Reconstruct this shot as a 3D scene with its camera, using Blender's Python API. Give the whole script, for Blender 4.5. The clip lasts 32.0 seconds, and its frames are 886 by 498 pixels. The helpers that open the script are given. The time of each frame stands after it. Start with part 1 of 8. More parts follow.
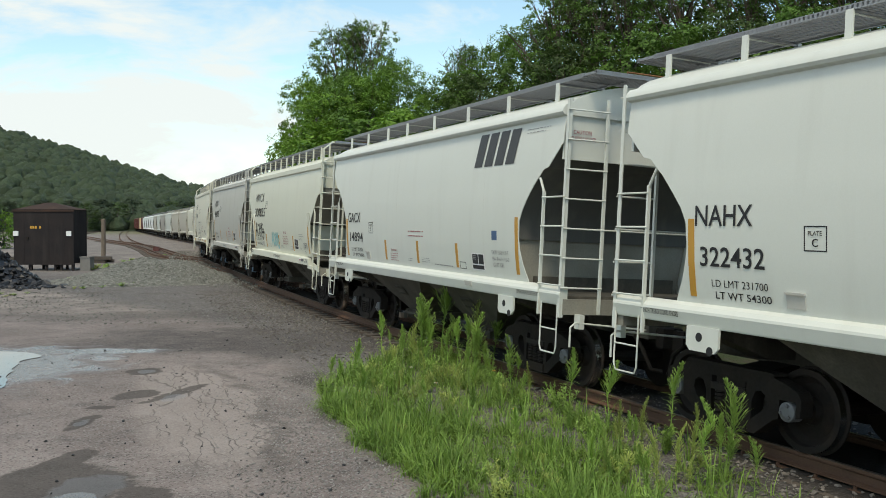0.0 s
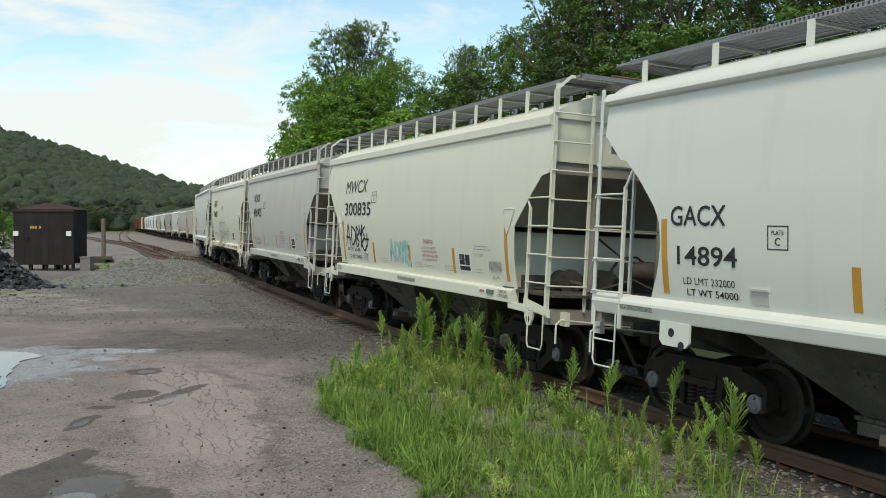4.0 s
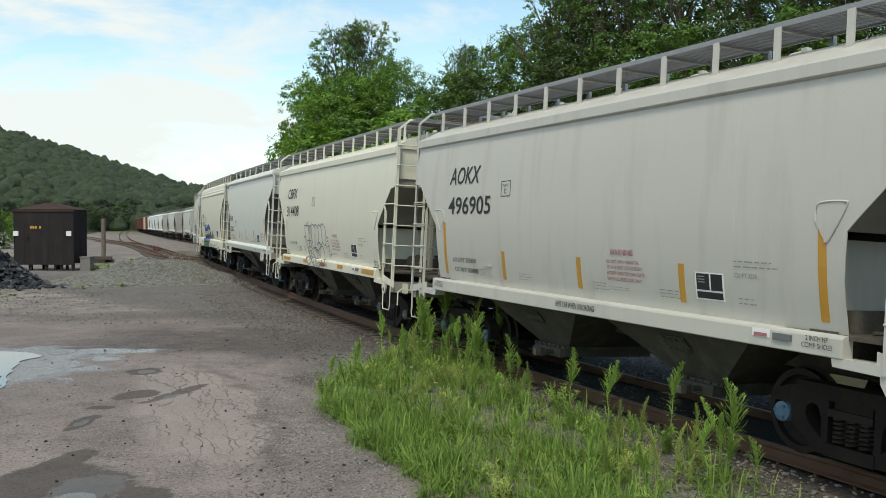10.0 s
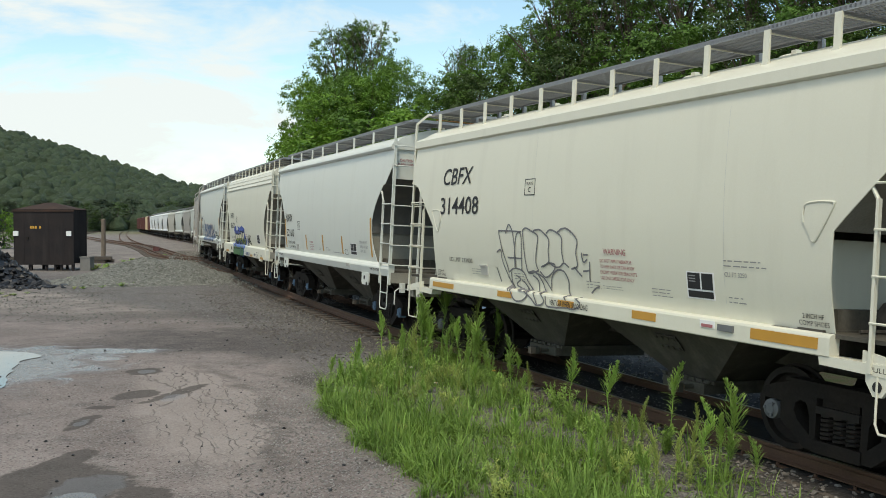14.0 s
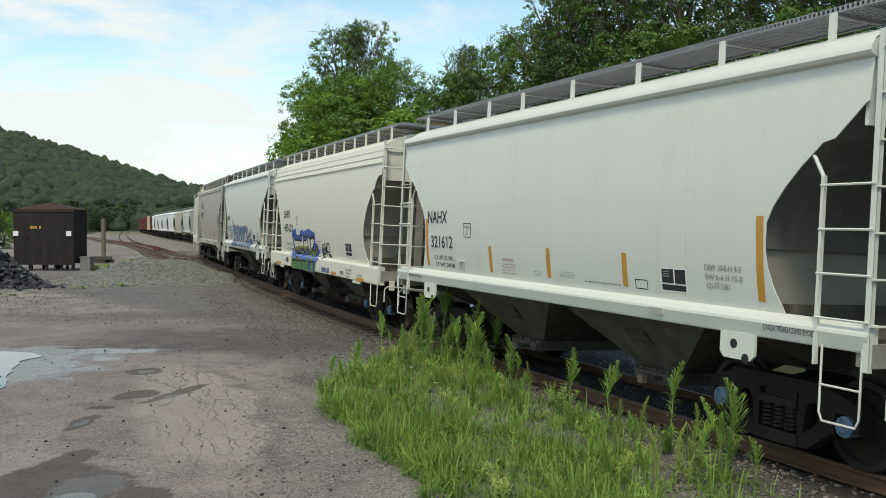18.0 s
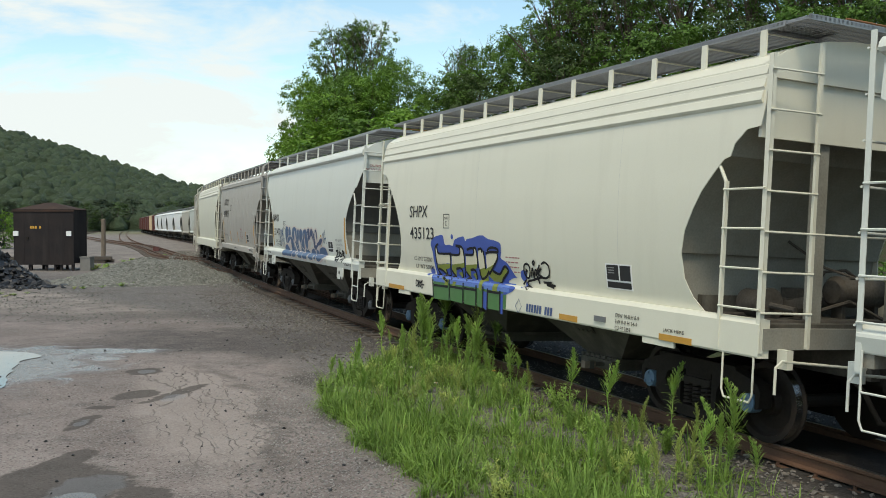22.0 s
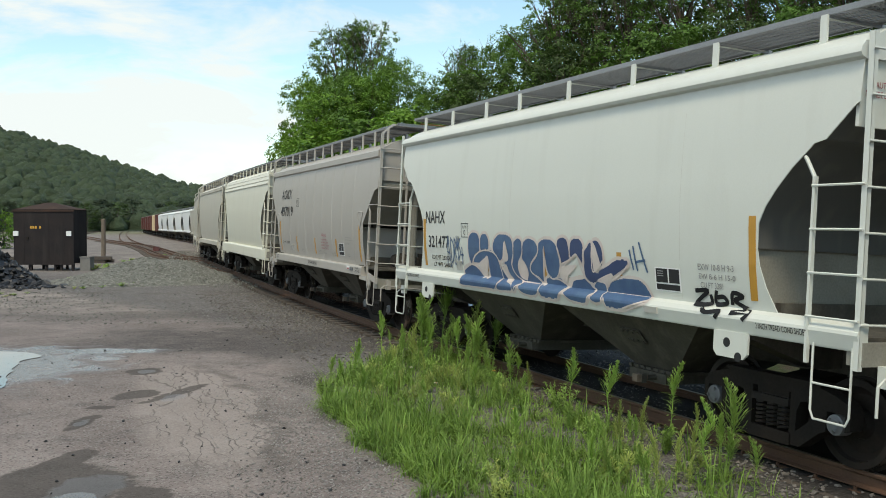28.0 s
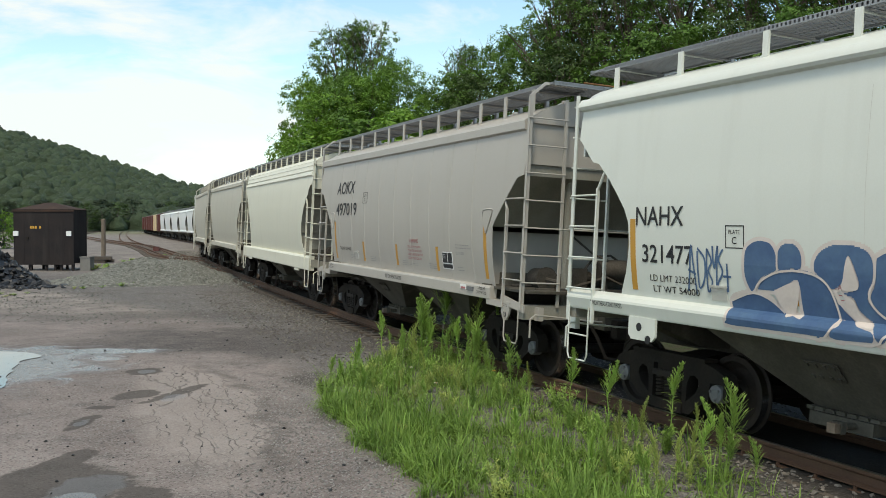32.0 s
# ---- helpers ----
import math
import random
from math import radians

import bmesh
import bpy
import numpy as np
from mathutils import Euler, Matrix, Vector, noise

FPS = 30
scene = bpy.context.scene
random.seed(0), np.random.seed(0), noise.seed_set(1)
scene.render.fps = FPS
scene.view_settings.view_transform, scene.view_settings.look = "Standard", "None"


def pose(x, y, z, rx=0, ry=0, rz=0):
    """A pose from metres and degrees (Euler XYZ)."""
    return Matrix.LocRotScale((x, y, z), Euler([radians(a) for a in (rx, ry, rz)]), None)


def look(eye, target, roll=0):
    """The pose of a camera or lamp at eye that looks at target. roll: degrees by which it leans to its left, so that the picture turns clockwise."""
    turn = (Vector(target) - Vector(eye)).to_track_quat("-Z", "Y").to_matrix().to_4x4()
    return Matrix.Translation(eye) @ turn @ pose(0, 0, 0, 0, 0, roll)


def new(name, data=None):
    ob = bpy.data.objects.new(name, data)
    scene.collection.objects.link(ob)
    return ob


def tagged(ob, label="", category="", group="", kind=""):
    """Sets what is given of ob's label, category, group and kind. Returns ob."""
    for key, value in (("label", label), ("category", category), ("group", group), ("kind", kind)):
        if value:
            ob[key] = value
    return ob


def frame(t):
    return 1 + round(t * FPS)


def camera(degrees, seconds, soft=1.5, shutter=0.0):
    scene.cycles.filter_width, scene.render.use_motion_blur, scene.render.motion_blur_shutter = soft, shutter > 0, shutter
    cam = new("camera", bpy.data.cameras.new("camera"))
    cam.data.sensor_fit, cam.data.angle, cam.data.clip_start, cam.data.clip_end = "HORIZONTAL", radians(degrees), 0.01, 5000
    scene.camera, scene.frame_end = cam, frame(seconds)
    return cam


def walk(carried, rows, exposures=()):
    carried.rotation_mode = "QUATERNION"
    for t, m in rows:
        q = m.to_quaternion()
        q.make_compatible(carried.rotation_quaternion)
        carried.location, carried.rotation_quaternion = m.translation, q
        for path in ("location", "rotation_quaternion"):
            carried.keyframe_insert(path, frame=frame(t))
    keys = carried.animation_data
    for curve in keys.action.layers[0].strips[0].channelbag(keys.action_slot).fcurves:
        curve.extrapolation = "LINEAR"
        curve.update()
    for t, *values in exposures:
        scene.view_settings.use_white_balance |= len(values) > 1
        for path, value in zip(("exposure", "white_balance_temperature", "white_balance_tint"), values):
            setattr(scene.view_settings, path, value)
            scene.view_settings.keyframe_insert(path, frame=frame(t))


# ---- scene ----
# ---- camera: one still stand beside the yard road ----
EYE_H = 2.52
cam = camera(51.75, 32.0, soft=0.9)
STAND = look((0, 0, EYE_H), (0, 50, EYE_H - 50 * math.tan(radians(1.644))), 0)
walk(cam, [(0.0, STAND), (32.0, STAND)], [(0.0, 0.24, 7300, 7.5), (24.0, 0.24, 7300, 7.5), (32.0, 0.32, 7300, 7.5)])

# ---- sky and sun: bright, thin cloud ----
SUN_AZ, SUN_EL = radians(192), radians(60)
world = bpy.data.worlds.new("world")
scene.world = world
world.use_nodes = True
wn, wl = world.node_tree.nodes, world.node_tree.links
wn.clear()
w_out = wn.new("ShaderNodeOutputWorld")
w_bg = wn.new("ShaderNodeBackground")
sky = wn.new("ShaderNodeTexSky")
sky.sky_type = "NISHITA"
sky.sun_disc = False
sky.sun_elevation = SUN_EL
sky.sun_rotation = SUN_AZ
sky.air_density, sky.dust_density, sky.ozone_density = 1.0, 0.6, 1.0
w_co = wn.new("ShaderNodeTexCoord")
w_map = wn.new("ShaderNodeMapping")
w_map.inputs["Scale"].default_value = (1.0, 1.0, 3.0)
w_map.inputs["Location"].default_value = (0.25, 0.3, 0.2)
wl.new(w_co.outputs["Generated"], w_map.inputs["Vector"])
w_noise = wn.new("ShaderNodeTexNoise")
w_noise.inputs["Scale"].default_value = 5.0
w_noise.inputs["Detail"].default_value = 7.0
w_noise.inputs["Roughness"].default_value = 0.6
w_noise.inputs["Distortion"].default_value = 0.35
wl.new(w_map.outputs["Vector"], w_noise.inputs["Vector"])
w_ramp = wn.new("ShaderNodeValToRGB")
w_ramp.color_ramp.elements[0].position, w_ramp.color_ramp.elements[1].position = 0.45, 0.62
# the cloud bank thickens towards the valley's open side
w_sep = wn.new("ShaderNodeSeparateXYZ")
wl.new(w_co.outputs["Generated"], w_sep.inputs[0])
w_bank = wn.new("ShaderNodeMapRange")
w_bank.inputs["From Min"].default_value, w_bank.inputs["From Max"].default_value = -0.42, 0.02
w_bank.inputs["To Min"].default_value, w_bank.inputs["To Max"].default_value = 0.03, -0.13
wl.new(w_sep.outputs["X"], w_bank.inputs["Value"])
w_sum = wn.new("ShaderNodeMath")
wl.new(w_noise.outputs["Fac"], w_sum.inputs[0])
wl.new(w_bank.outputs["Result"], w_sum.inputs[1])
# and fills in towards the horizon
w_low = wn.new("ShaderNodeMapRange")
w_low.inputs["From Min"].default_value, w_low.inputs["From Max"].default_value = 0.04, 0.17
w_low.inputs["To Min"].default_value, w_low.inputs["To Max"].default_value = 0.17, 0.0
wl.new(w_sep.outputs["Z"], w_low.inputs["Value"])
w_all = wn.new("ShaderNodeMath")
wl.new(w_sum.outputs[0], w_all.inputs[0])
wl.new(w_low.outputs["Result"], w_all.inputs[1])
wl.new(w_all.outputs[0], w_ramp.inputs["Fac"])
w_mix = wn.new("ShaderNodeMixRGB")
w_mix.inputs["Color2"].default_value = (6.8, 7.6, 8.3, 1)
w_veil = wn.new("ShaderNodeMapRange")
w_veil.inputs["To Min"].default_value, w_veil.inputs["To Max"].default_value = 0.03, 0.96
wl.new(w_ramp.outputs["Color"], w_veil.inputs["Value"])
wl.new(w_veil.outputs["Result"], w_mix.inputs["Fac"])
w_haze = wn.new("ShaderNodeMixRGB")
w_haze.blend_type = "MULTIPLY"
w_haze.inputs["Fac"].default_value = 1.0
w_haze.inputs["Color2"].default_value = (1.56, 1.76, 1.7, 1)
wl.new(sky.outputs["Color"], w_haze.inputs["Color1"])
wl.new(w_haze.outputs["Color"], w_mix.inputs["Color1"])
wl.new(w_mix.outputs["Color"], w_bg.inputs["Color"])
w_bg.inputs["Strength"].default_value = 0.105
wl.new(w_bg.outputs["Background"], w_out.inputs["Surface"])

sun_data = bpy.data.lights.new("sun", "SUN")
sun_data.energy, sun_data.angle, sun_data.color = 2.15, radians(14), (1.0, 0.935, 0.81)
sun = new("sun", sun_data)
sun_dir = Vector((math.sin(SUN_AZ) * math.cos(SUN_EL), math.cos(SUN_AZ) * math.cos(SUN_EL), math.sin(SUN_EL)))
sun.matrix_world = look(sun_dir * 100, (0, 0, 0))


# ---- materials ----
def material(name, color, rough=0.6, metal=0.0, grain=40.0, amount=0.25, blotch=2.0, blotch_amount=0.2, bump=0.1,
             second=None, streak=0.0, random_hue=0.0, spec=0.5, sheen=0.0):
    """Painted, mineral or plant surface with grain, blotches, optional run-down streaks and per-object variety."""
    m = bpy.data.materials.new(name)
    m.use_nodes = True
    n, l = m.node_tree.nodes, m.node_tree.links
    b = n["Principled BSDF"]
    b.inputs["Roughness"].default_value, b.inputs["Metallic"].default_value = rough, metal
    b.inputs["Specular IOR Level"].default_value = spec
    co = n.new("ShaderNodeTexCoord")
    fine = n.new("ShaderNodeTexNoise")
    fine.inputs["Scale"].default_value, fine.inputs["Detail"].default_value = grain, 4.0
    l.new(co.outputs["Object"], fine.inputs["Vector"])
    big = n.new("ShaderNodeTexNoise")
    big.inputs["Scale"].default_value, big.inputs["Detail"].default_value = blotch, 5.0
    l.new(co.outputs["Object"], big.inputs["Vector"])
    second = second or tuple(c * 0.55 for c in color)
    base = n.new("ShaderNodeMixRGB")
    base.inputs["Color1"].default_value, base.inputs["Color2"].default_value = (*color, 1), (*second, 1)
    f = n.new("ShaderNodeMath")
    f.operation = "MULTIPLY_ADD"
    f.use_clamp = True
    f.inputs[1].default_value, f.inputs[2].default_value = blotch_amount * 4, blotch_amount * 0.5 - blotch_amount * 2
    l.new(big.outputs["Fac"], f.inputs[0])
    l.new(f.outputs[0], base.inputs["Fac"])
    last = base
    if streak:
        mp = n.new("ShaderNodeMapping")
        mp.inputs["Scale"].default_value = (2.6, 2.6, 0.3)
        l.new(co.outputs["Object"], mp.inputs["Vector"])
        st = n.new("ShaderNodeTexNoise")
        st.inputs["Scale"].default_value, st.inputs["Detail"].default_value = 1.5, 8.0
        l.new(mp.outputs["Vector"], st.inputs["Vector"])
        sr = n.new("ShaderNodeMapRange")
        sr.inputs["From Min"].default_value, sr.inputs["From Max"].default_value = 0.52, 0.75
        sr.inputs["To Max"].default_value = streak
        l.new(st.outputs["Fac"], sr.inputs["Value"])
        sm = n.new("ShaderNodeMixRGB")
        sm.inputs["Color2"].default_value = (0.28, 0.25, 0.2, 1)
        l.new(sr.outputs["Result"], sm.inputs["Fac"])
        l.new(last.outputs["Color"], sm.inputs["Color1"])
        last = sm
    g = n.new("ShaderNodeMixRGB")
    g.blend_type = "OVERLAY"
    g.inputs["Fac"].default_value = amount
    l.new(last.outputs["Color"], g.inputs["Color1"])
    l.new(fine.outputs["Fac"], g.inputs["Color2"])
    last = g
    if random_hue:
        info = n.new("ShaderNodeObjectInfo")
        geo = n.new("ShaderNodeNewGeometry")
        add = n.new("ShaderNodeMath")
        add.operation = "ADD"
        l.new(info.outputs["Random"], add.inputs[0])
        l.new(geo.outputs["Random Per Island"], add.inputs[1])
        r = n.new("ShaderNodeMapRange")
        r.inputs["From Max"].default_value = 2.0
        r.inputs["To Min"].default_value, r.inputs["To Max"].default_value = 1 - random_hue, 1 + random_hue
        l.new(add.outputs[0], r.inputs["Value"])
        h = n.new("ShaderNodeHueSaturation")
        l.new(r.outputs["Result"], h.inputs["Value"])
        l.new(last.outputs["Color"], h.inputs["Color"])
        last = h
    l.new(last.outputs["Color"], b.inputs["Base Color"])
    if bump:
        bp = n.new("ShaderNodeBump")
        bp.inputs["Strength"].default_value, bp.inputs["Distance"].default_value = bump, 0.02
        l.new(fine.outputs["Fac"], bp.inputs["Height"])
        l.new(bp.outputs["Normal"], b.inputs["Normal"])
    return m


def paint(name, color, streak=0.25, rough=0.42):
    return material(name, color, rough, 0.0, 60, 0.06, 0.7, 0.1, 0.015, tuple(c * 0.86 for c in color), streak)


WHITE = paint("white_car_paint", (0.61, 0.63, 0.58), 0.08)
CREAM = paint("cream_car_paint", (0.63, 0.635, 0.53), 0.09)
CREAM_PALE = paint("pale_cream_car_paint", (0.66, 0.645, 0.54), 0.09)
GREY = paint("grey_car_paint", (0.49, 0.475, 0.435), 0.1)
GREY_WARM = paint("warm_grey_car_paint", (0.39, 0.365, 0.33), 0.18)
SILVER = paint("silver_grey_car_paint", (0.49, 0.482, 0.44), 0.3)
BEIGE = paint("dusty_beige_car_paint", (0.50, 0.47, 0.40), 0.23)
WHITE_FAR = paint("bright_white_car_paint", (0.8, 0.81, 0.8), 0.05)
RED = paint("oxide_red_car_paint", (0.10, 0.028, 0.024), 0.14, 0.6)
TAN = paint("tan_car_paint", (0.55, 0.45, 0.3), 0.14, 0.6)
IRON = material("black_truck_iron", (0.018, 0.0155, 0.0135), 0.85, 0.0, 30, 0.3, 3, 0.35, 0.3, (0.034, 0.026, 0.02), spec=0.15)
# dusty underframe, its colour darkened to carry the shade beneath the cars
SHADE_STEEL = material("dusty_shaded_underframe_steel", (0.088, 0.082, 0.068), 0.8, 0.0, 30, 0.3, 2, 0.45, 0.15, (0.05, 0.044, 0.036), 0.25, spec=0.2)
# grime on the car paint, darkened further for the shade inside the end bays
BAY_SHADE = material("grimy_shaded_end_bay_paint", (0.27, 0.262, 0.225), 0.7, 0.0, 40, 0.25, 1.6, 0.4, 0.08, (0.16, 0.14, 0.11), 0.5, spec=0.3)
GRIMY = material("grimy_brake_steel", (0.09, 0.08, 0.068), 0.8, 0.1, 30, 0.4, 6, 0.4, 0.2, (0.04, 0.033, 0.027), spec=0.2)
# body-painted slope sheets face down; their shade is put into this dark colour
SLOPE_SHADE = paint("dark_grey_slope_shade", (0.10, 0.10, 0.095), 0.2, 0.6)
WHEEL = material("rusty_wheel_steel", (0.022, 0.019, 0.017), 0.7, 0.1, 25, 0.3, 4, 0.4, 0.15, (0.042, 0.029, 0.022), spec=0.2)
TREAD = material("polished_wheel_tread", (0.55, 0.54, 0.52), 0.25, 1.0, 60, 0.1, 4, 0.1, 0.02)
GALV = material("galvanised_grating", (0.30, 0.31, 0.32), 0.55, 0.5, 60, 0.2, 3, 0.2, 0.1)
BLACK = material("black_stencil_paint", (0.012, 0.012, 0.014), 0.6, 0, 60, 0.05, 2, 0.05, 0)
RED_INK = material("red_stencil_paint", (0.36, 0.13, 0.14), 0.6, 0, 60, 0.05, 2, 0.05, 0)
YELLOW = material("yellow_handrail_paint", (0.55, 0.30, 0.04), 0.5, 0, 60, 0.05, 2, 0.1, 0)
GRAB = material("rusted_grab_rail", (0.24, 0.10, 0.035), 0.7, 0, 60, 0.1, 4, 0.3, 0.05, (0.14, 0.06, 0.03))
ORANGE = material("amber_reflective_strip", (0.50, 0.255, 0.035), 0.4, 0, 60, 0.05, 3, 0.15, 0)
GREY_INK = material("grey_stencil_paint", (0.25, 0.25, 0.25), 0.6, 0, 60, 0.05, 2, 0.05, 0)
BLUE_CAP = material("blue_bearing_cap", (0.10, 0.18, 0.27), 0.6, 0, 60, 0.1, 6, 0.3, 0.05)
GREY_CAP = material("grey_bearing_cap", (0.16, 0.165, 0.17), 0.6, 0.2, 60, 0.1, 6, 0.3, 0.05)
LABEL_WHITE = material("white_label_film", (0.75, 0.75, 0.74), 0.5, 0, 60, 0.05, 2, 0.05, 0)
RAIL = material("brown_rusted_rail", (0.115, 0.06, 0.036), 0.8, 0.1, 50, 0.3, 3, 0.3, 0.25, (0.07, 0.038, 0.026))
RAIL_TOP = material("worn_rail_head", (0.23, 0.19, 0.165), 0.4, 0.7, 50, 0.2, 3, 0.3, 0.05)
TIE = material("weathered_timber_tie", (0.085, 0.07, 0.058), 0.9, 0, 30, 0.4, 2, 0.4, 0.4, (0.045, 0.036, 0.03), random_hue=0.2)
BALLAST = material("dusty_track_ballast", (0.145, 0.132, 0.12), 0.9, 0, 40, 0.4, 3, 0.4, 0.3, (0.085, 0.074, 0.064), random_hue=0.6, spec=0.2)
STONE = material("grey_ballast_stone", (0.25, 0.24, 0.225), 0.9, 0, 40, 0.4, 3, 0.4, 0.3, (0.18, 0.17, 0.155), random_hue=0.5, spec=0.2)
CRUSHED = material("crushed_grey_stone", (0.20, 0.20, 0.18), 0.9, 0, 40, 0.4, 3, 0.4, 0.3, (0.12, 0.12, 0.105), random_hue=0.7, spec=0.2)
PALE_STONE = material("pale_gravel_stone", (0.30, 0.282, 0.268), 0.9, 0, 40, 0.4, 3, 0.4, 0.3, (0.2, 0.185, 0.17), random_hue=0.5, spec=0.2)
COAL = material("black_coal_lump", (0.012, 0.012, 0.014), 0.5, 0, 20, 0.4, 4, 0.4, 0.4, (0.03, 0.03, 0.033), random_hue=0.3)
BARK = material("grey_brown_bark", (0.11, 0.085, 0.065), 0.9, 0, 25, 0.5, 3, 0.4, 0.5)
SHED = material("dark_brown_sheet_metal", (0.021, 0.018, 0.019), 0.85, 0, 30, 0.25, 1.2, 0.4, 0.1, (0.034, 0.026, 0.024), 0.04, spec=0.2)
SHED_ROOF = material("rusty_roof_sheet", (0.045, 0.030, 0.025), 0.9, 0, 30, 0.3, 2.0, 0.4, 0.2, (0.075, 0.042, 0.03), spec=0.2)
WOOD = material("weathered_post_timber", (0.16, 0.125, 0.095), 0.9, 0, 20, 0.5, 3, 0.3, 0.4)


def leaf(name, color, second, translucent=0.35, blotch=0.35, vary=0.5):
    m = material(name, color, 0.55, 0, 8, 0.2, blotch, 0.35, 0, second, random_hue=vary, spec=0.25)
    n, l = m.node_tree.nodes, m.node_tree.links
    b = n["Principled BSDF"]
    src = b.inputs["Base Color"].links[0].from_socket
    t = n.new("ShaderNodeBsdfTranslucent")
    l.new(src, t.inputs["Color"])
    mx = n.new("ShaderNodeMixShader")
    mx.inputs["Fac"].default_value = translucent
    l.new(b.outputs[0], mx.inputs[1])
    l.new(t.outputs[0], mx.inputs[2])
    l.new(mx.outputs[0], n["Material Output"].inputs["Surface"])
    return m


LEAF = leaf("green_tree_leaf", (0.10, 0.19, 0.032), (0.036, 0.075, 0.016), 0.25, 0.3, 0.3)
LEAF_LIGHT = leaf("light_green_tree_leaf", (0.15, 0.275, 0.036), (0.05, 0.11, 0.018), 0.25, 0.3, 0.3)
LEAF_DARK = leaf("dark_green_tree_leaf", (0.07, 0.115, 0.03), (0.026, 0.048, 0.015), 0.25, 0.3, 0.3)
HILL_LEAF = leaf("hillside_foliage", (0.062, 0.088, 0.046), (0.026, 0.042, 0.025), 0.2, 0.05, 0.4)


def leafy_relief(m, scale, depth):
    """Coarse lumps of foliage for crowns seen from far off."""
    n, l = m.node_tree.nodes, m.node_tree.links
    co = n.new("ShaderNodeTexCoord")
    t = n.new("ShaderNodeTexNoise")
    t.inputs["Scale"].default_value, t.inputs["Detail"].default_value, t.inputs["Roughness"].default_value = scale, 6.0, 0.7
    l.new(co.outputs["Object"], t.inputs["Vector"])
    bp = n.new("ShaderNodeBump")
    bp.inputs["Strength"].default_value, bp.inputs["Distance"].default_value = 0.9, depth
    l.new(t.outputs["Fac"], bp.inputs["Height"])
    l.new(bp.outputs["Normal"], n["Principled BSDF"].inputs["Normal"])


leafy_relief(HILL_LEAF, 0.5, 2.5)
# far ridge foliage, paled and greyed so its colour includes the distance haze
HILL_FAR = leaf("haze_tinted_hillside_foliage", (0.13, 0.165, 0.15), (0.10, 0.135, 0.125), 0.3, 0.01, 0.2)
GRASS = leaf("bright_grass_blade", (0.17, 0.27, 0.055), (0.048, 0.1, 0.024), 0.3, 1.8, 0.7)
WEED = leaf("tall_weed_leaf", (0.31, 0.45, 0.115), (0.19, 0.31, 0.075), 0.4)
WEED_PALE = leaf("pale_weed_leaf", (0.42, 0.48, 0.16), (0.30, 0.38, 0.10), 0.55)


# ---- mesh tools ----
class Shape:
    def __init__(self):
        self.v, self.f = [], []

    def add(self, verts, faces):
        o = len(self.v)
        self.v += [tuple(p) for p in verts]
        self.f += [tuple(i + o for i in q) for q in faces]
        return self

    def box(self, x0, x1, y0, y1, z0, z1):
        v = [(x, y, z) for x in (x0, x1) for y in (y0, y1) for z in (z0, z1)]
        return self.add(v, [(0, 1, 3, 2), (4, 6, 7, 5), (0, 4, 5, 1), (2, 3, 7, 6), (0, 2, 6, 4), (1, 5, 7, 3)])

    def prism(self, profile, axis, a, b):
        """Extrudes a closed outline of (p, q) along x, y or z from a to b."""
        def at(p, q, s):
            return {"x": (s, p, q), "y": (p, s, q), "z": (p, q, s)}[axis]
        k = len(profile)
        v = [at(p, q, a) for p, q in profile] + [at(p, q, b) for p, q in profile]
        f = [(i, (i + 1) % k, k + (i + 1) % k, k + i) for i in range(k)]
        return self.add(v, f + [tuple(range(k))[::-1], tuple(range(k, 2 * k))])

    def tube(self, pts, r, n=6, close=True):
        """A round bar through the points; r may differ from point to point."""
        pts = [Vector(p) for p in pts]
        rs = r if isinstance(r, (list, tuple)) else [r] * len(pts)
        v, f = [], []
        side = None
        for i, p in enumerate(pts):
            d = (pts[min(i + 1, len(pts) - 1)] - pts[max(i - 1, 0)]).normalized()
            if side is None or abs(side.dot(d)) > 0.95:
                side = d.orthogonal().normalized()
            side = (side - d * side.dot(d)).normalized()
            up = d.cross(side)
            for j in range(n):
                a = 2 * math.pi * j / n
                v.append(p + (side * math.cos(a) + up * math.sin(a)) * rs[i])
        for i in range(len(pts) - 1):
            for j in range(n):
                f.append((i * n + j, i * n + (j + 1) % n, (i + 1) * n + (j + 1) % n, (i + 1) * n + j))
        if close:
            f += [tuple(range(n))[::-1], tuple(range(len(v) - n, len(v)))]
        return self.add(v, f)

    def lathe(self, rings, n=24, axis="y"):
        """Turns (radius, place along the axis) pairs round the axis."""
        v, f = [], []
        for r, s in rings:
            for j in range(n):
                a = 2 * math.pi * j / n
                c, q = r * math.cos(a), r * math.sin(a)
                v.append((c, s, q) if axis == "y" else ((s, c, q) if axis == "x" else (c, q, s)))
        k = len(rings)
        for i in range(k - 1):
            for j in range(n):
                f.append((i * n + j, i * n + (j + 1) % n, (i + 1) * n + (j + 1) % n, (i + 1) * n + j))
        f += [tuple(range(n))[::-1], tuple(range((k - 1) * n, k * n))]
        return self.add(v, f)

    def mesh(self, name, mat, smooth=True, angle=32):
        m = bpy.data.meshes.new(name)
        m.from_pydata(self.v, [], self.f)
        if mat:
            m.materials.append(mat)
        if smooth:
            m.polygons.foreach_set("use_smooth", [True] * len(m.polygons))
            m.set_sharp_from_angle(angle=radians(angle))
        m.update()
        return m


CACHE = {}


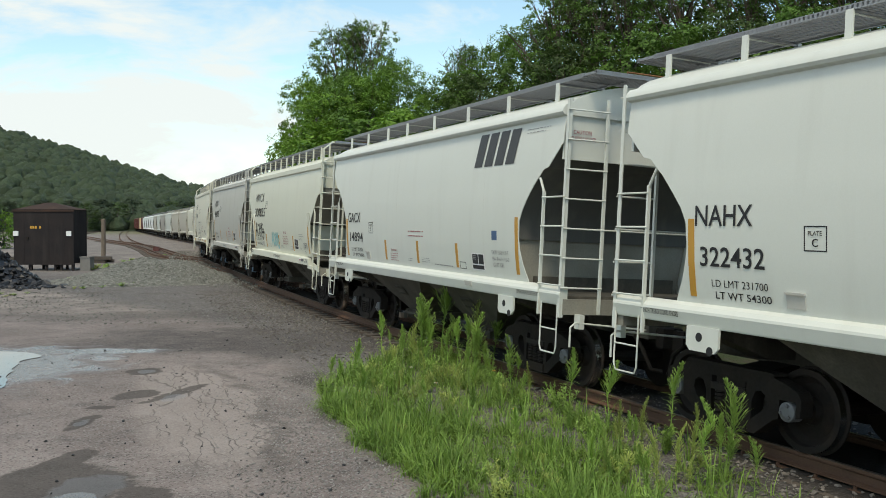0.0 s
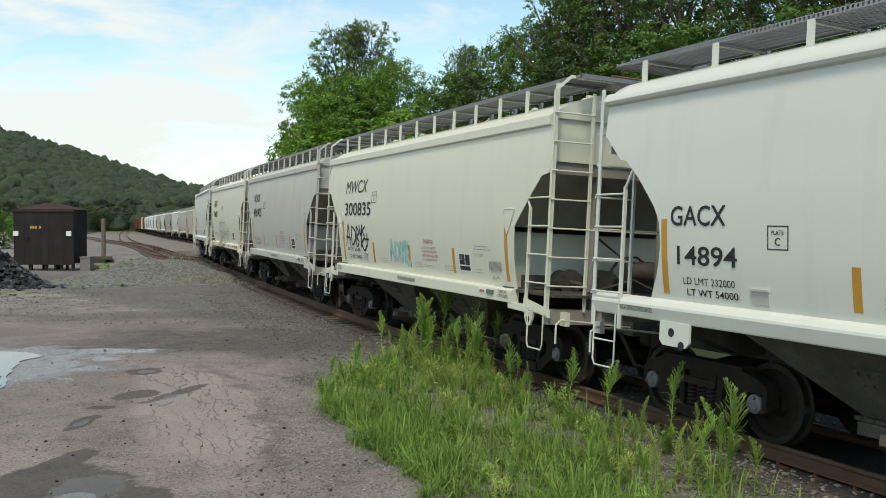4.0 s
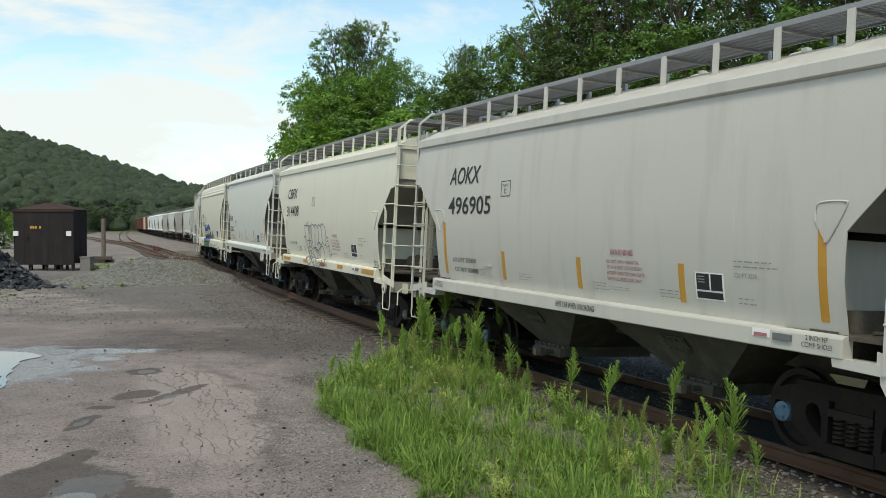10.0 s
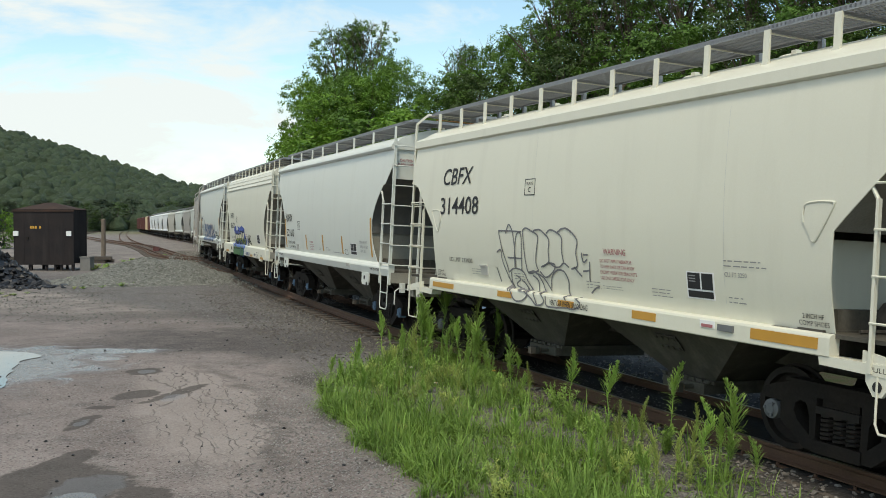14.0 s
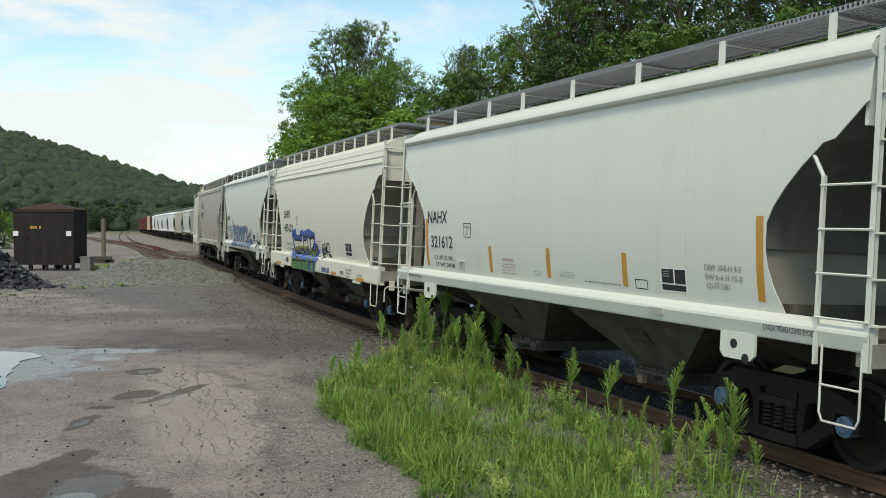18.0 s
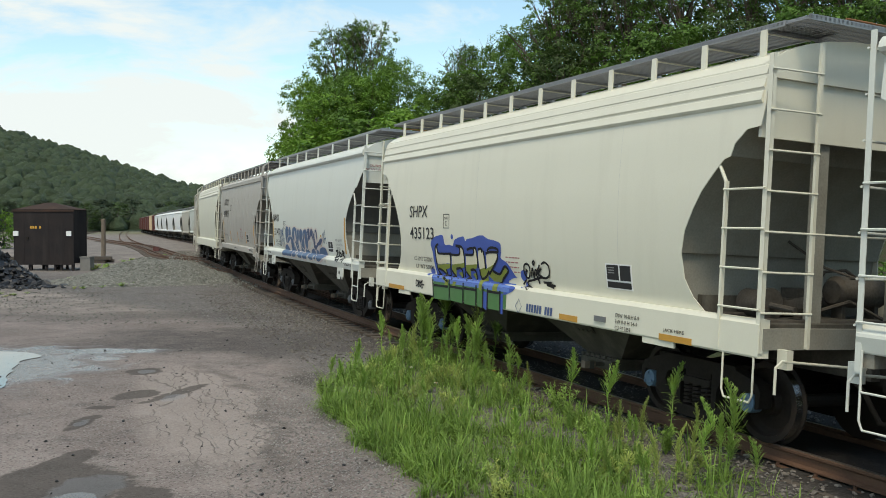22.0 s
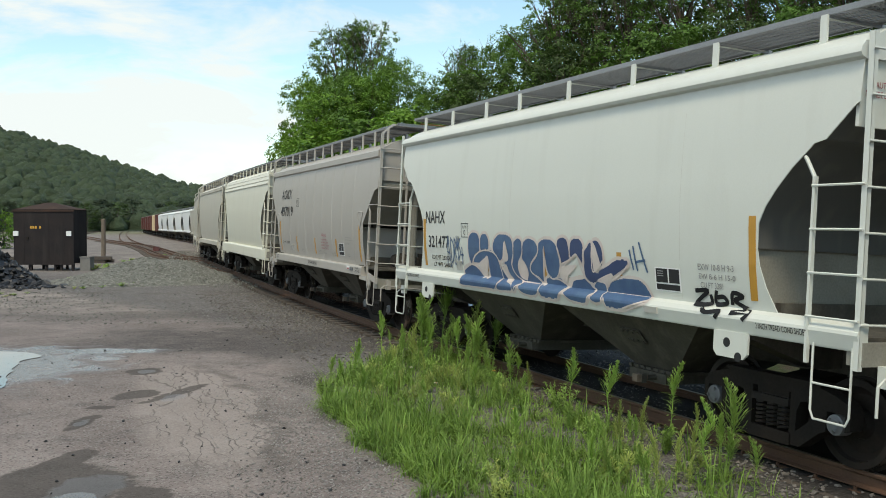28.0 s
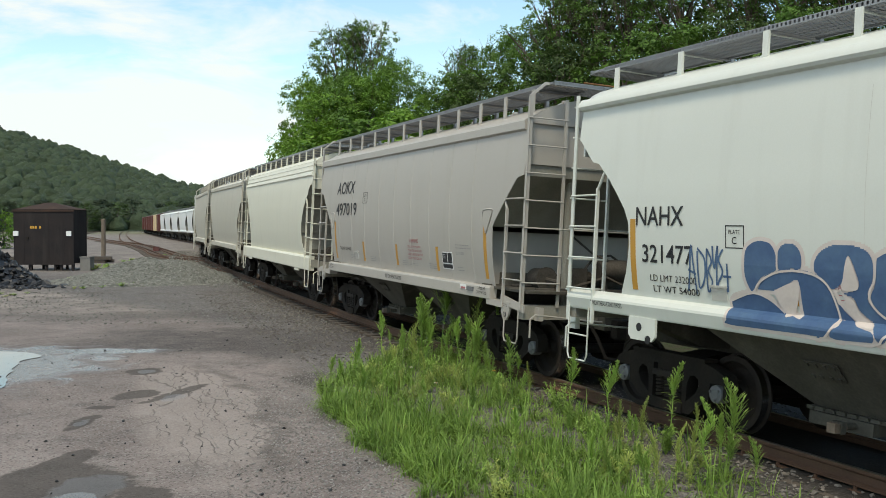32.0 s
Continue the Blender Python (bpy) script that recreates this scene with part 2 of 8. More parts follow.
def part(name, make, mat, parent, label="", m=None, key=None, smooth=True):
    """Links one mesh under a thing or a part. make: a Shape, or a function that gives one, kept under key to be shared."""
    k = (key or name, mat.name) if key else None
    mesh = CACHE.get(k) if k else None
    if mesh is None:
        mesh = (make() if callable(make) else make).mesh(name, mat, smooth)
        if k:
            CACHE[k] = mesh
    ob = new(name, mesh)
    ob.parent = parent
    if m is not None:
        ob.matrix_basis = m
    if label:
        ob["label"] = label
    return ob


def thing(name, label, category, group="", m=None):
    ob = tagged(new(name), label, category, group)
    ob.empty_display_size = 0.3
    if m is not None:
        ob.matrix_basis = m
    return ob


# ---- the running line: heading along the track, distances u from a mark near the stand ----
HEAD_U = [-40, -20, -10, 0, 10, 20, 30, 40, 50, 60, 75, 90, 105, 120, 140, 170, 200, 250, 300, 420]
HEAD_D = [-32.5, -28.64, -26.25, -24.37, -22.66, -21.07, -20.48, -20.15, -16.57, -14.48, -14.51, -15.61, -18.36, -21.01, -21.42, -20.32, -20.06, -20.27, -20.33, -18.3]
RUN_U = np.arange(-40, 420.01, 0.5)
_th = np.radians(np.interp(RUN_U, HEAD_U, HEAD_D))
_mid = (_th[1:] + _th[:-1]) / 2
_rx = np.concatenate([[0], np.cumsum(np.sin(_mid)) * 0.5])
_ry = np.concatenate([[0], np.cumsum(np.cos(_mid)) * 0.5])
_i0 = int(np.searchsorted(RUN_U, 0))
RUN_X, RUN_Y = _rx - _rx[_i0] + 3.244, _ry - _ry[_i0] + 13.096
RUN_Z = np.interp(RUN_U, [-40, 0, 40, 80, 150, 300], [-0.1, 0.0, 0.16, 0.05, -0.15, -0.45])
LEAN_U, LEAN_D = [-40, 45, 90], [2.98, 2.98, 0.0]


def run(u):
    return Vector((np.interp(u, RUN_U, RUN_X), np.interp(u, RUN_U, RUN_Y), np.interp(u, RUN_U, RUN_Z)))


def run_lean(u):
    return radians(float(np.interp(u, LEAN_U, LEAN_D)))


def beside(u, lat, z=0.0):
    """A point lat metres to the road side of the track's middle and z over the canted plane of the rail heads."""
    t, e = float(np.interp(u, RUN_U, _th)), run_lean(u)
    la, zz = lat * math.cos(e) - z * math.sin(e), z * math.cos(e) + lat * math.sin(e)
    p = run(u)
    return Vector((p.x - math.cos(t) * la, p.y + math.sin(t) * la, p.z + zz))


GONE_T = [0, 4, 8, 12, 16, 20, 24, 28, 32]
GONE_V = [2.9557, 3.2053, 3.1694, 3.1349, 3.0171, 2.8751, 2.4958, 1.9047, 1.4289]
_tt = np.linspace(0, 32, 641)
_vv = np.interp(_tt, GONE_T, GONE_V)
_dd = np.concatenate([[0], np.cumsum((_vv[1:] + _vv[:-1]) / 2 * 0.05)])


def gone(t):
    return float(np.interp(t, _tt, _dd))


HALF_BASE = 4.22


def car_pose(u, half=HALF_BASE):
    """A car whose middle is at u rests on two trucks half a base away; its x axis points along the train's way."""
    a, b = run(u - half), run(u + half)
    x = (a - b).normalized()
    y = Vector((0, 0, 1)).cross(x).normalized()
    z = x.cross(y)
    r = Matrix((x, y, z)).transposed().to_4x4()
    return Matrix.Translation((a + b) / 2) @ r @ Matrix.Rotation(-run_lean(u), 4, "X")


# ---- lettering: words in the built-in font, kept flat ----
WORDS = {}


def word(text):
    """The text as a mesh one unit high whose left foot is the origin, with its width."""
    if text not in WORDS:
        cu = bpy.data.curves.new("word", "FONT")
        cu.body = text
        cu.resolution_u = 3
        cu.offset = 0.0 if "M" in text else 0.009
        ob = new("word", cu)
        me = bpy.data.meshes.new_from_object(ob.evaluated_get(bpy.context.evaluated_depsgraph_get()))
        bpy.data.objects.remove(ob)
        co = np.array([v.co[:] for v in me.vertices])
        lo, hi = co.min(0), co.max(0)
        WORDS[text] = ([tuple(((c - lo) / (hi - lo + 1e-9))[:2]) for c in co], [tuple(p.vertices) for p in me.polygons])
        bpy.data.meshes.remove(me)
    return WORDS[text]


for _w in ("NAHX", "GACX", "MWCX", "AOKX", "CBFX", "SHPX", "322432", "14894", "300835", "496905", "314408", "321612", "435123", "321477", "497019", "WARNING", "LD LMT 231700", "LT WT 54300", "LD LMT 232600", "LT WT 53400",
           "LD LMT 233600", "LT WT 52400", "LD LMT 233400", "LD LMT 231900", "LT WT 54100", "LD LMT 232200", "LT WT 53800", "LD LMT 232000", "LT WT 54000", "PLATE", "C", "EXW 10-8 H 9-3", "EW 8-6 H 15-0", "CU FT 3281", "CU FT 3250",
           "EXW 10-8 H 8-9", "EW 8-0 H 14-9", "CU FT 3258", "2 INCH HF", "COMP SHOES", "JACK HERE", "LIFT HERE", "PULL", "2 INCH TREAD COND SHOES", "VENT CAR WHEN UNLOADING", "CAUTION", "NO SIDE LADDER", "DO NOT APPLY VIBRATOR", "TO ANY PART OF CAR BODY", "EXCEPT VIBRATOR BRACKETS", "USE ON LOADED CAR ONLY"):
    word(_w)


# ---- ground: one sheet to the horizon ----
GROUND_Z = -0.16


def ground_material():
    m = bpy.data.materials.new("worn_asphalt_and_gravel")
    m.use_nodes = True
    n, l = m.node_tree.nodes, m.node_tree.links
    b = n["Principled BSDF"]
    co = n.new("ShaderNodeNewGeometry")

    def noise_tex(scale, detail=5.0, rough=0.55, dist=0.0):
        t = n.new("ShaderNodeTexNoise")
        t.inputs["Scale"].default_value, t.inputs["Detail"].default_value = scale, detail
        t.inputs["Roughness"].default_value, t.inputs["Distortion"].default_value = rough, dist
        l.new(co.outputs["Position"], t.inputs["Vector"])
        return t.outputs["Fac"]

    def ramp(src, lo, hi, a=0.0, z=1.0):
        r = n.new("ShaderNodeMapRange")
        r.inputs["From Min"].default_value, r.inputs["From Max"].default_value = lo, hi
        r.inputs["To Min"].default_value, r.inputs["To Max"].default_value = a, z
        l.new(src, r.inputs["Value"])
        return r.outputs["Result"]

    def mixed(fac, a, c):
        x = n.new("ShaderNodeMixRGB")
        for sock, val in (("Color1", a), ("Color2", c)):
            if isinstance(val, tuple):
                x.inputs[sock].default_value = (*val, 1)
            else:
                l.new(val, x.inputs[sock])
        l.new(fac, x.inputs["Fac"])
        return x.outputs["Color"]

    def math_node(op, a, c):
        x = n.new("ShaderNodeMath")
        x.operation = op
        for i, val in enumerate((a, c)):
            if isinstance(val, (int, float)):
                x.inputs[i].default_value = val
            else:
                l.new(val, x.inputs[i])
        return x.outputs[0]

    sep = n.new("ShaderNodeSeparateXYZ")
    l.new(co.outputs["Position"], sep.inputs[0])
    speck = noise_tex(38, 6, 0.75)

    def cells(scale):
        v = n.new("ShaderNodeTexVoronoi")
        v.inputs["Scale"].default_value = scale
        l.new(co.outputs["Position"], v.inputs["Vector"])
        c = n.new("ShaderNodeSeparateColor")
        l.new(v.outputs["Color"], c.inputs[0])
        return v.outputs["Distance"], c.outputs[0]

    grit_d, grit = cells(48)
    stone_d, stone_c = cells(30)
    lot = mixed(ramp(noise_tex(0.35, 6, 0.6, 0.5), 0.38, 0.66), (0.172, 0.142, 0.133), (0.275, 0.232, 0.217))
    lot = mixed(ramp(noise_tex(1.3, 7, 0.68, 0.5), 0.5, 0.66, 0, 0.75), lot, (0.118, 0.102, 0.099))
    lot = mixed(ramp(noise_tex(5.0, 7, 0.75), 0.5, 0.68, 0, 0.6), lot, (0.2, 0.185, 0.17))
    lot = mixed(ramp(grit, 0.80, 0.95, 0, 0.65), lot, (0.31, 0.29, 0.27))
    lot = mixed(ramp(grit, 0.22, 0.08, 0, 0.6), lot, (0.055, 0.05, 0.047))
    lot = mixed(ramp(speck, 0.6, 0.75, 0, 0.5), lot, (0.29, 0.27, 0.255))
    # alligator cracks where the paving has broken up
    vor = n.new("ShaderNodeTexVoronoi")
    vor.feature = "DISTANCE_TO_EDGE"
    vor.inputs["Scale"].default_value = 1.0
    warp = n.new("ShaderNodeVectorMath")
    warp.operation = "ADD"
    nz = n.new("ShaderNodeTexNoise")
    nz.inputs["Scale"].default_value = 2.0
    l.new(co.outputs["Position"], nz.inputs["Vector"])
    sc = n.new("ShaderNodeVectorMath")
    sc.operation = "SCALE"
    sc.inputs["Scale"].default_value = 0.4
    l.new(nz.outputs["Color"], sc.inputs[0])
    l.new(co.outputs["Position"], warp.inputs[0])
    l.new(sc.outputs[0], warp.inputs[1])
    lay = n.new("ShaderNodeMapping")
    lay.vector_type = "POINT"
    lay.inputs["Rotation"].default_value = (0, 0, -0.36)
    l.new(warp.outputs[0], lay.inputs["Vector"])
    stretch = n.new("ShaderNodeVectorMath")
    stretch.operation = "MULTIPLY"
    stretch.inputs[1].default_value = (3.6, 0.42, 1.0)
    l.new(lay.outputs[0], stretch.inputs[0])
    l.new(stretch.outputs[0], vor.inputs["Vector"])
    ox, oy = math_node("SUBTRACT", sep.outputs["X"], -3.55), math_node("SUBTRACT", sep.outputs["Y"], 13.3)
    dx = math_node("DIVIDE", math_node("ADD", math_node("MULTIPLY", ox, 0.936), math_node("MULTIPLY", oy, 0.352)), 0.95)
    dy = math_node("DIVIDE", math_node("SUBTRACT", math_node("MULTIPLY", oy, 0.936), math_node("MULTIPLY", ox, 0.352)), 4.0)
    rr = math_node("ADD", math_node("MULTIPLY", dx, dx), math_node("MULTIPLY", dy, dy))
    zone = ramp(math_node("ADD", rr, math_node("MULTIPLY", noise_tex(0.9, 6, 0.62), 2.2)), 2.35, 1.7)
    # broken rim on its low side
    rim = math_node("MULTIPLY", math_node("MULTIPLY", zone, math_node("SUBTRACT", 1.0, zone)), ramp(dx, 0.1, 0.5, 0, 3.2))
    lot = mixed(math_node("MULTIPLY", zone, 0.5), lot, (0.36, 0.312, 0.285))
    crack = math_node("MULTIPLY", math_node("MULTIPLY", ramp(vor.outputs["Distance"], 0.024, 0.006), zone), ramp(noise_tex(1.6, 3), 0.32, 0.44))
    crack = math_node("MAXIMUM", crack, math_node("MULTIPLY", rim, ramp(noise_tex(2.4, 4), 0.42, 0.55)))
    lot = mixed(math_node("MULTIPLY", crack, 0.6), lot, (0.05, 0.044, 0.041))
    # loose grey stone by the track and far side of the lot
    gravel = mixed(ramp(stone_c, 0.1, 0.95), (0.1, 0.088, 0.086), (0.24, 0.222, 0.216))
    gravel = mixed(ramp(grit, 0.7, 0.95, 0, 0.6), gravel, (0.29, 0.28, 0.27))
    gravel = mixed(ramp(stone_d, 0.35, 0.6, 0, 0.55), gravel, (0.06, 0.056, 0.053))
    gravel = mixed(ramp(noise_tex(0.5), 0.5, 0.7, 0, 0.5), gravel, (0.085, 0.07, 0.057))
    # the track's line: a straight through the near part
    tl = math_node("ADD", math_node("MULTIPLY", sep.outputs["X"], 0.921), math_node("MULTIPLY", sep.outputs["Y"], 0.39))
    apron = ramp(sep.outputs["Y"], 24, 44, 0, 7.0)
    near = ramp(math_node("ADD", math_node("ADD", tl, apron), math_node("MULTIPLY", noise_tex(0.6), 1.6)), 4.4, 5.6)
    out = mixed(near, lot, gravel)
    far = ramp(math_node("ADD", sep.outputs["Y"], math_node("MULTIPLY", noise_tex(0.25), 8.0)), 29, 33)
    dust = mixed(ramp(noise_tex(0.2, 6), 0.4, 0.65), (0.255, 0.22, 0.197), (0.18, 0.158, 0.147))
    dust = mixed(ramp(noise_tex(0.9, 7, 0.7, 0.6), 0.46, 0.62, 0, 0.75), dust, (0.11, 0.097, 0.09))
    dust = mixed(ramp(noise_tex(0.55, 7, 0.75, 0.3), 0.52, 0.66, 0, 0.8), dust, (0.32, 0.283, 0.258))
    dust = mixed(ramp(noise_tex(7, 6, 0.75), 0.5, 0.75, 0, 0.7), dust, (0.3, 0.29, 0.275))
    out = mixed(far, out, mixed(math_node("MULTIPLY", near, ramp(sep.outputs["Y"], 44, 56, 1.0, 0.25)), dust, gravel))
    grassy = ramp(math_node("ADD", sep.outputs["Y"], math_node("MULTIPLY", noise_tex(0.05), 90.0)), 260, 300)
    out = mixed(grassy, out, mixed(noise_tex(0.3), (0.12, 0.13, 0.07), (0.2, 0.18, 0.13)))
    l.new(out, b.inputs["Base Color"])
    # damp stains with ragged edges, and a glossy film of water over some of them
    rag = math_node("ADD", math_node("MULTIPLY", math_node("SUBTRACT", noise_tex(1.1, 6, 0.62, 0.9), 0.5), 3.4), math_node("MULTIPLY", math_node("SUBTRACT", noise_tex(9.0, 4, 0.6), 0.5), 0.7))

    def stain(cx, cy, rx, ry, turn=0.0, soft=0.16):
        px = math_node("SUBTRACT", sep.outputs["X"], cx)
        py = math_node("SUBTRACT", sep.outputs["Y"], cy)
        c, q = math.cos(turn), math.sin(turn)
        ax = math_node("DIVIDE", math_node("ADD", math_node("MULTIPLY", px, c), math_node("MULTIPLY", py, q)), rx)
        ay = math_node("DIVIDE", math_node("SUBTRACT", math_node("MULTIPLY", py, c), math_node("MULTIPLY", px, q)), ry)
        d = math_node("ADD", math_node("MULTIPLY", ax, ax), math_node("MULTIPLY", ay, ay))
        return ramp(math_node("ADD", d, rag), 1.0 + soft, 1.0 - soft)

    def union(spots):
        f = stain(*spots[0])
        for q in spots[1:]:
            f = math_node("MAXIMUM", f, stain(*q))
        return f

    damp = union([(-4.0, 9.2, 0.85, 0.85), (-4.25, 10.3, 0.22, 0.55, -0.2), (-2.95, 8.9, 0.3, 0.3), (-4.75, 14.15, 0.3, 0.42, -0.5), (-4.2, 14.3, 0.16, 0.75, -0.35), (-4.85, 12.2, 0.17, 0.45),
                  (-5.0, 13.2, 0.2, 0.16), (-5.4, 16.4, 0.3, 0.4), (-1.9, 15.6, 0.75, 0.9, 0.2, 0.5), (-1.2, 13.0, 0.5, 1.2, 0.0, 0.6)])
    film = union([(-9.0, 16.7, 2.6, 3.0, 0.0, 0.4), (-7.4, 19.0, 1.5, 0.42, 0.0, 0.4), (-3.6, 8.85, 0.2, 0.2)])
    film = math_node("MAXIMUM", film, math_node("MULTIPLY", union([(-3.6, 9.2, 0.36, 0.5), (-4.15, 13.95, 0.17, 0.3), (-4.85, 12.15, 0.1, 0.26), (-5.35, 16.4, 0.16, 0.22)]), 0.55))
    lane = math_node("ABSOLUTE", math_node("SUBTRACT", math_node("ADD", sep.outputs["Y"], math_node("ADD", math_node("MULTIPLY", noise_tex(0.45, 6, 0.6), 3.4), math_node("MULTIPLY", noise_tex(3.0, 4), 0.9))), 22.9), 0)
    lane = math_node("MULTIPLY", math_node("MULTIPLY", ramp(lane, 3.0, 1.5, 0, 1.0), ramp(noise_tex(2.2, 5, 0.7), 0.3, 0.55, 0.55, 1.0)), ramp(sep.outputs["X"], -9.0, -7.0))
    rut = math_node("ABSOLUTE", math_node("SUBTRACT", math_node("ADD", sep.outputs["Y"], math_node("MULTIPLY", noise_tex(0.3, 6, 0.6), 5.0)), 28.5), 0)
    rut = ramp(rut, 1.6, 0.2, 0, 0.6)
    lane = math_node("MULTIPLY", math_node("MAXIMUM", lane, rut), math_node("SUBTRACT", 1.0, math_node("MULTIPLY", near, 0.25)))
    lane = math_node("MULTIPLY", lane, ramp(noise_tex(24, 5, 0.8), 0.35, 0.6, 0.5, 1.0))
    wet = mixed(math_node("MULTIPLY", lane, 0.97), out, mixed(ramp(grit, 0.2, 0.95), (0.038, 0.035, 0.034), (0.115, 0.104, 0.1)))
    wet = mixed(math_node("MULTIPLY", damp, 0.74), wet, (0.062, 0.055, 0.05))
    wet = mixed(math_node("MULTIPLY", film, 0.6), wet, (0.085, 0.083, 0.082))
    # the bank behind the line: leaf litter and low green
    bank = ramp(math_node("ADD", tl, math_node("MULTIPLY", noise_tex(0.9, 5, 0.6), 1.6)), 11.2, 12.4)
    bank = math_node("MULTIPLY", bank, ramp(sep.outputs["Y"], 75, 60))
    wet = mixed(bank, wet, mixed(ramp(noise_tex(2.5, 6, 0.7), 0.4, 0.65), (0.035, 0.05, 0.018), (0.055, 0.045, 0.03)))
    # the train's shade, with brake dust, is painted onto the stone along the rails
    track_shade = ramp(math_node("ABSOLUTE", math_node("SUBTRACT", tl, 8.55), 0), 2.5, 1.2)
    wet = mixed(math_node("MULTIPLY", track_shade, ramp(sep.outputs["Y"], 40, 30, 0, 0.85)), wet, (0.02, 0.018, 0.016))
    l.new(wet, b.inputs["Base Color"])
    l.new(ramp(film, 0, 1, 0.93, 0.2), b.inputs["Roughness"])
    l.new(ramp(film, 0, 1, 0.18, 0.5), b.inputs["Specular IOR Level"])
    bp = n.new("ShaderNodeBump")
    bp.inputs["Distance"].default_value = 0.03
    l.new(ramp(film, 0, 1, 0.55, 0.12), bp.inputs["Strength"])
    l.new(math_node("SUBTRACT", math_node("ADD", speck, math_node("MULTIPLY", grit, 0.5)), math_node("MULTIPLY", crack, 0.8)), bp.inputs["Height"])
    l.new(bp.outputs["Normal"], b.inputs["Normal"])
    return m


GROUND = ground_material()


def ground_height(x, y):
    """Gentle unevenness; the sheet dips a little under the rails and rises far off to the valley's sides."""
    amp = 0.012 if math.hypot(x, y) < 32 else 0.05
    z = GROUND_Z + amp * noise.noise((x * 0.13, y * 0.13, 3.1)) + 0.006 * noise.noise((x * 0.7, y * 0.7, 1.0))
    k = max(0.0, min(1.0, (math.hypot(x, y) - 90) / 200))
    z -= 0.35 * k
    # bank behind the track
    tx = float(np.interp(y, RUN_Y, RUN_X))
    side = (x - tx) * 0.92 - (5 + max(0.0, y - 60) * 0.2)
    if side > 0:
        z += min(3.5, side * 0.28)
    return z


def make_ground():
    xs = np.unique(np.concatenate([np.arange(-60, 60.1, 1.5), np.linspace(-2500, -60, 34), np.linspace(60, 2500, 34)]))
    ys = np.unique(np.concatenate([np.arange(-12, 110.1, 1.5), np.linspace(-2500, -12, 26), np.linspace(110, 2600, 44)]))
    s = Shape()
    s.v = [(float(x), float(y), ground_height(float(x), float(y))) for y in ys for x in xs]
    w = len(xs)
    s.f = [(j * w + i, j * w + i + 1, (j + 1) * w + i + 1, (j + 1) * w + i) for j in range(len(ys) - 1) for i in range(w - 1)]
    ob = new("ground", s.mesh("ground", GROUND, True, 60))
    tagged(ob, "worn cracked asphalt yard with loose grey gravel", "ground", kind="structure")


make_ground()


# ---- track ----
def rail_profile():
    half = [(0.068, -0.17), (0.068, -0.155), (0.012, -0.135), (0.009, -0.05), (0.034, -0.036), (0.036, -0.008), (0.030, 0.0)]
    return half + [(-p, q) for p, q in half[::-1]]


def sweep(profile, us, lat):
    """Sweeps a closed profile (across, up) along the running line at a distance from its middle."""
    s = Shape()
    k = len(profile)
    for u in us:
        for p, q in profile:
            s.v.append(tuple(beside(float(u), lat + p, q)))
    for i in range(len(us) - 1):
        for j in range(k):
            s.f.append((i * k + j, i * k + (j + 1) % k, (i + 1) * k + (j + 1) % k, (i + 1) * k + j))
    return s


TRACK = tagged(new("railway_track"), "rusty rails on timber ties in ballast", "railway track", kind="structure")
STEPS = np.concatenate([np.arange(-14, 60, 1.0), np.arange(60, 400, 3.0)])
for lat in (0.755, -0.755):
    part("rail", sweep(rail_profile(), STEPS, lat), RAIL, TRACK, "brown rusted steel rail")
    part("rail_head", sweep([(0.028, 0.0), (0.028, 0.004), (-0.028, 0.004), (-0.028, 0.0)], STEPS, lat), RAIL_TOP, TRACK, "worn rail head")
TIE_SHAPE = Shape().prism([(-0.115, -0.17), (0.115, -0.17), (0.115, -0.012), (0.1, 0.0), (-0.1, 0.0), (-0.115, -0.012)], "y", -1.3, 1.3).mesh("tie", TIE, False)
PLATE_SHAPE = Shape()
for y in (-0.755, 0.755):
    PLATE_SHAPE.box(-0.09, 0.09, y - 0.16, y + 0.16, 0.0, 0.018)
    for dy in (-0.1, 0.1):
        PLATE_SHAPE.box(-0.05, -0.025, y + dy - 0.015, y + dy + 0.015, 0.018, 0.05)
PLATE_MESH = PLATE_SHAPE.mesh("tie_plate", RAIL, False)
for i in range(150):
    u = -12 + i * 0.53
    m = car_pose(u, 0.5) @ pose(0, 0.0, -0.212, 0, 0, random.uniform(-1.5, 1.5))
    ob = new("tie", TIE_SHAPE)
    ob.parent, ob.matrix_basis = TRACK, m
    ob = new("tie_plate", PLATE_MESH)
    ob.parent, ob.matrix_basis = TRACK, m
# the turnout: a second line leaves towards the open side
TURN = tagged(new("railway_track"), "rusty siding rails that leave the line at a turnout", "railway track", kind="structure")


def polyline_rail(pts, lat, name):
    s = Shape()
    prof = rail_profile()
    k = len(prof)
    for i, p in enumerate(pts):
        a, b = Vector(pts[max(i - 1, 0)]), Vector(pts[min(i + 1, len(pts) - 1)])
        d = (b - a).normalized()
        nrm = Vector((-d.y, d.x, 0))
        for q, w in prof:
            c = Vector(p) + nrm * (lat + q) + Vector((0, 0, w))
            s.v.append(tuple(c))
    for i in range(len(pts) - 1):
        for j in range(k):
            s.f.append((i * k + j, i * k + (j + 1) % k, (i + 1) * k + (j + 1) % k, (i + 1) * k + j))
    part(name, s, RAIL, TURN, "brown rusted steel rail")


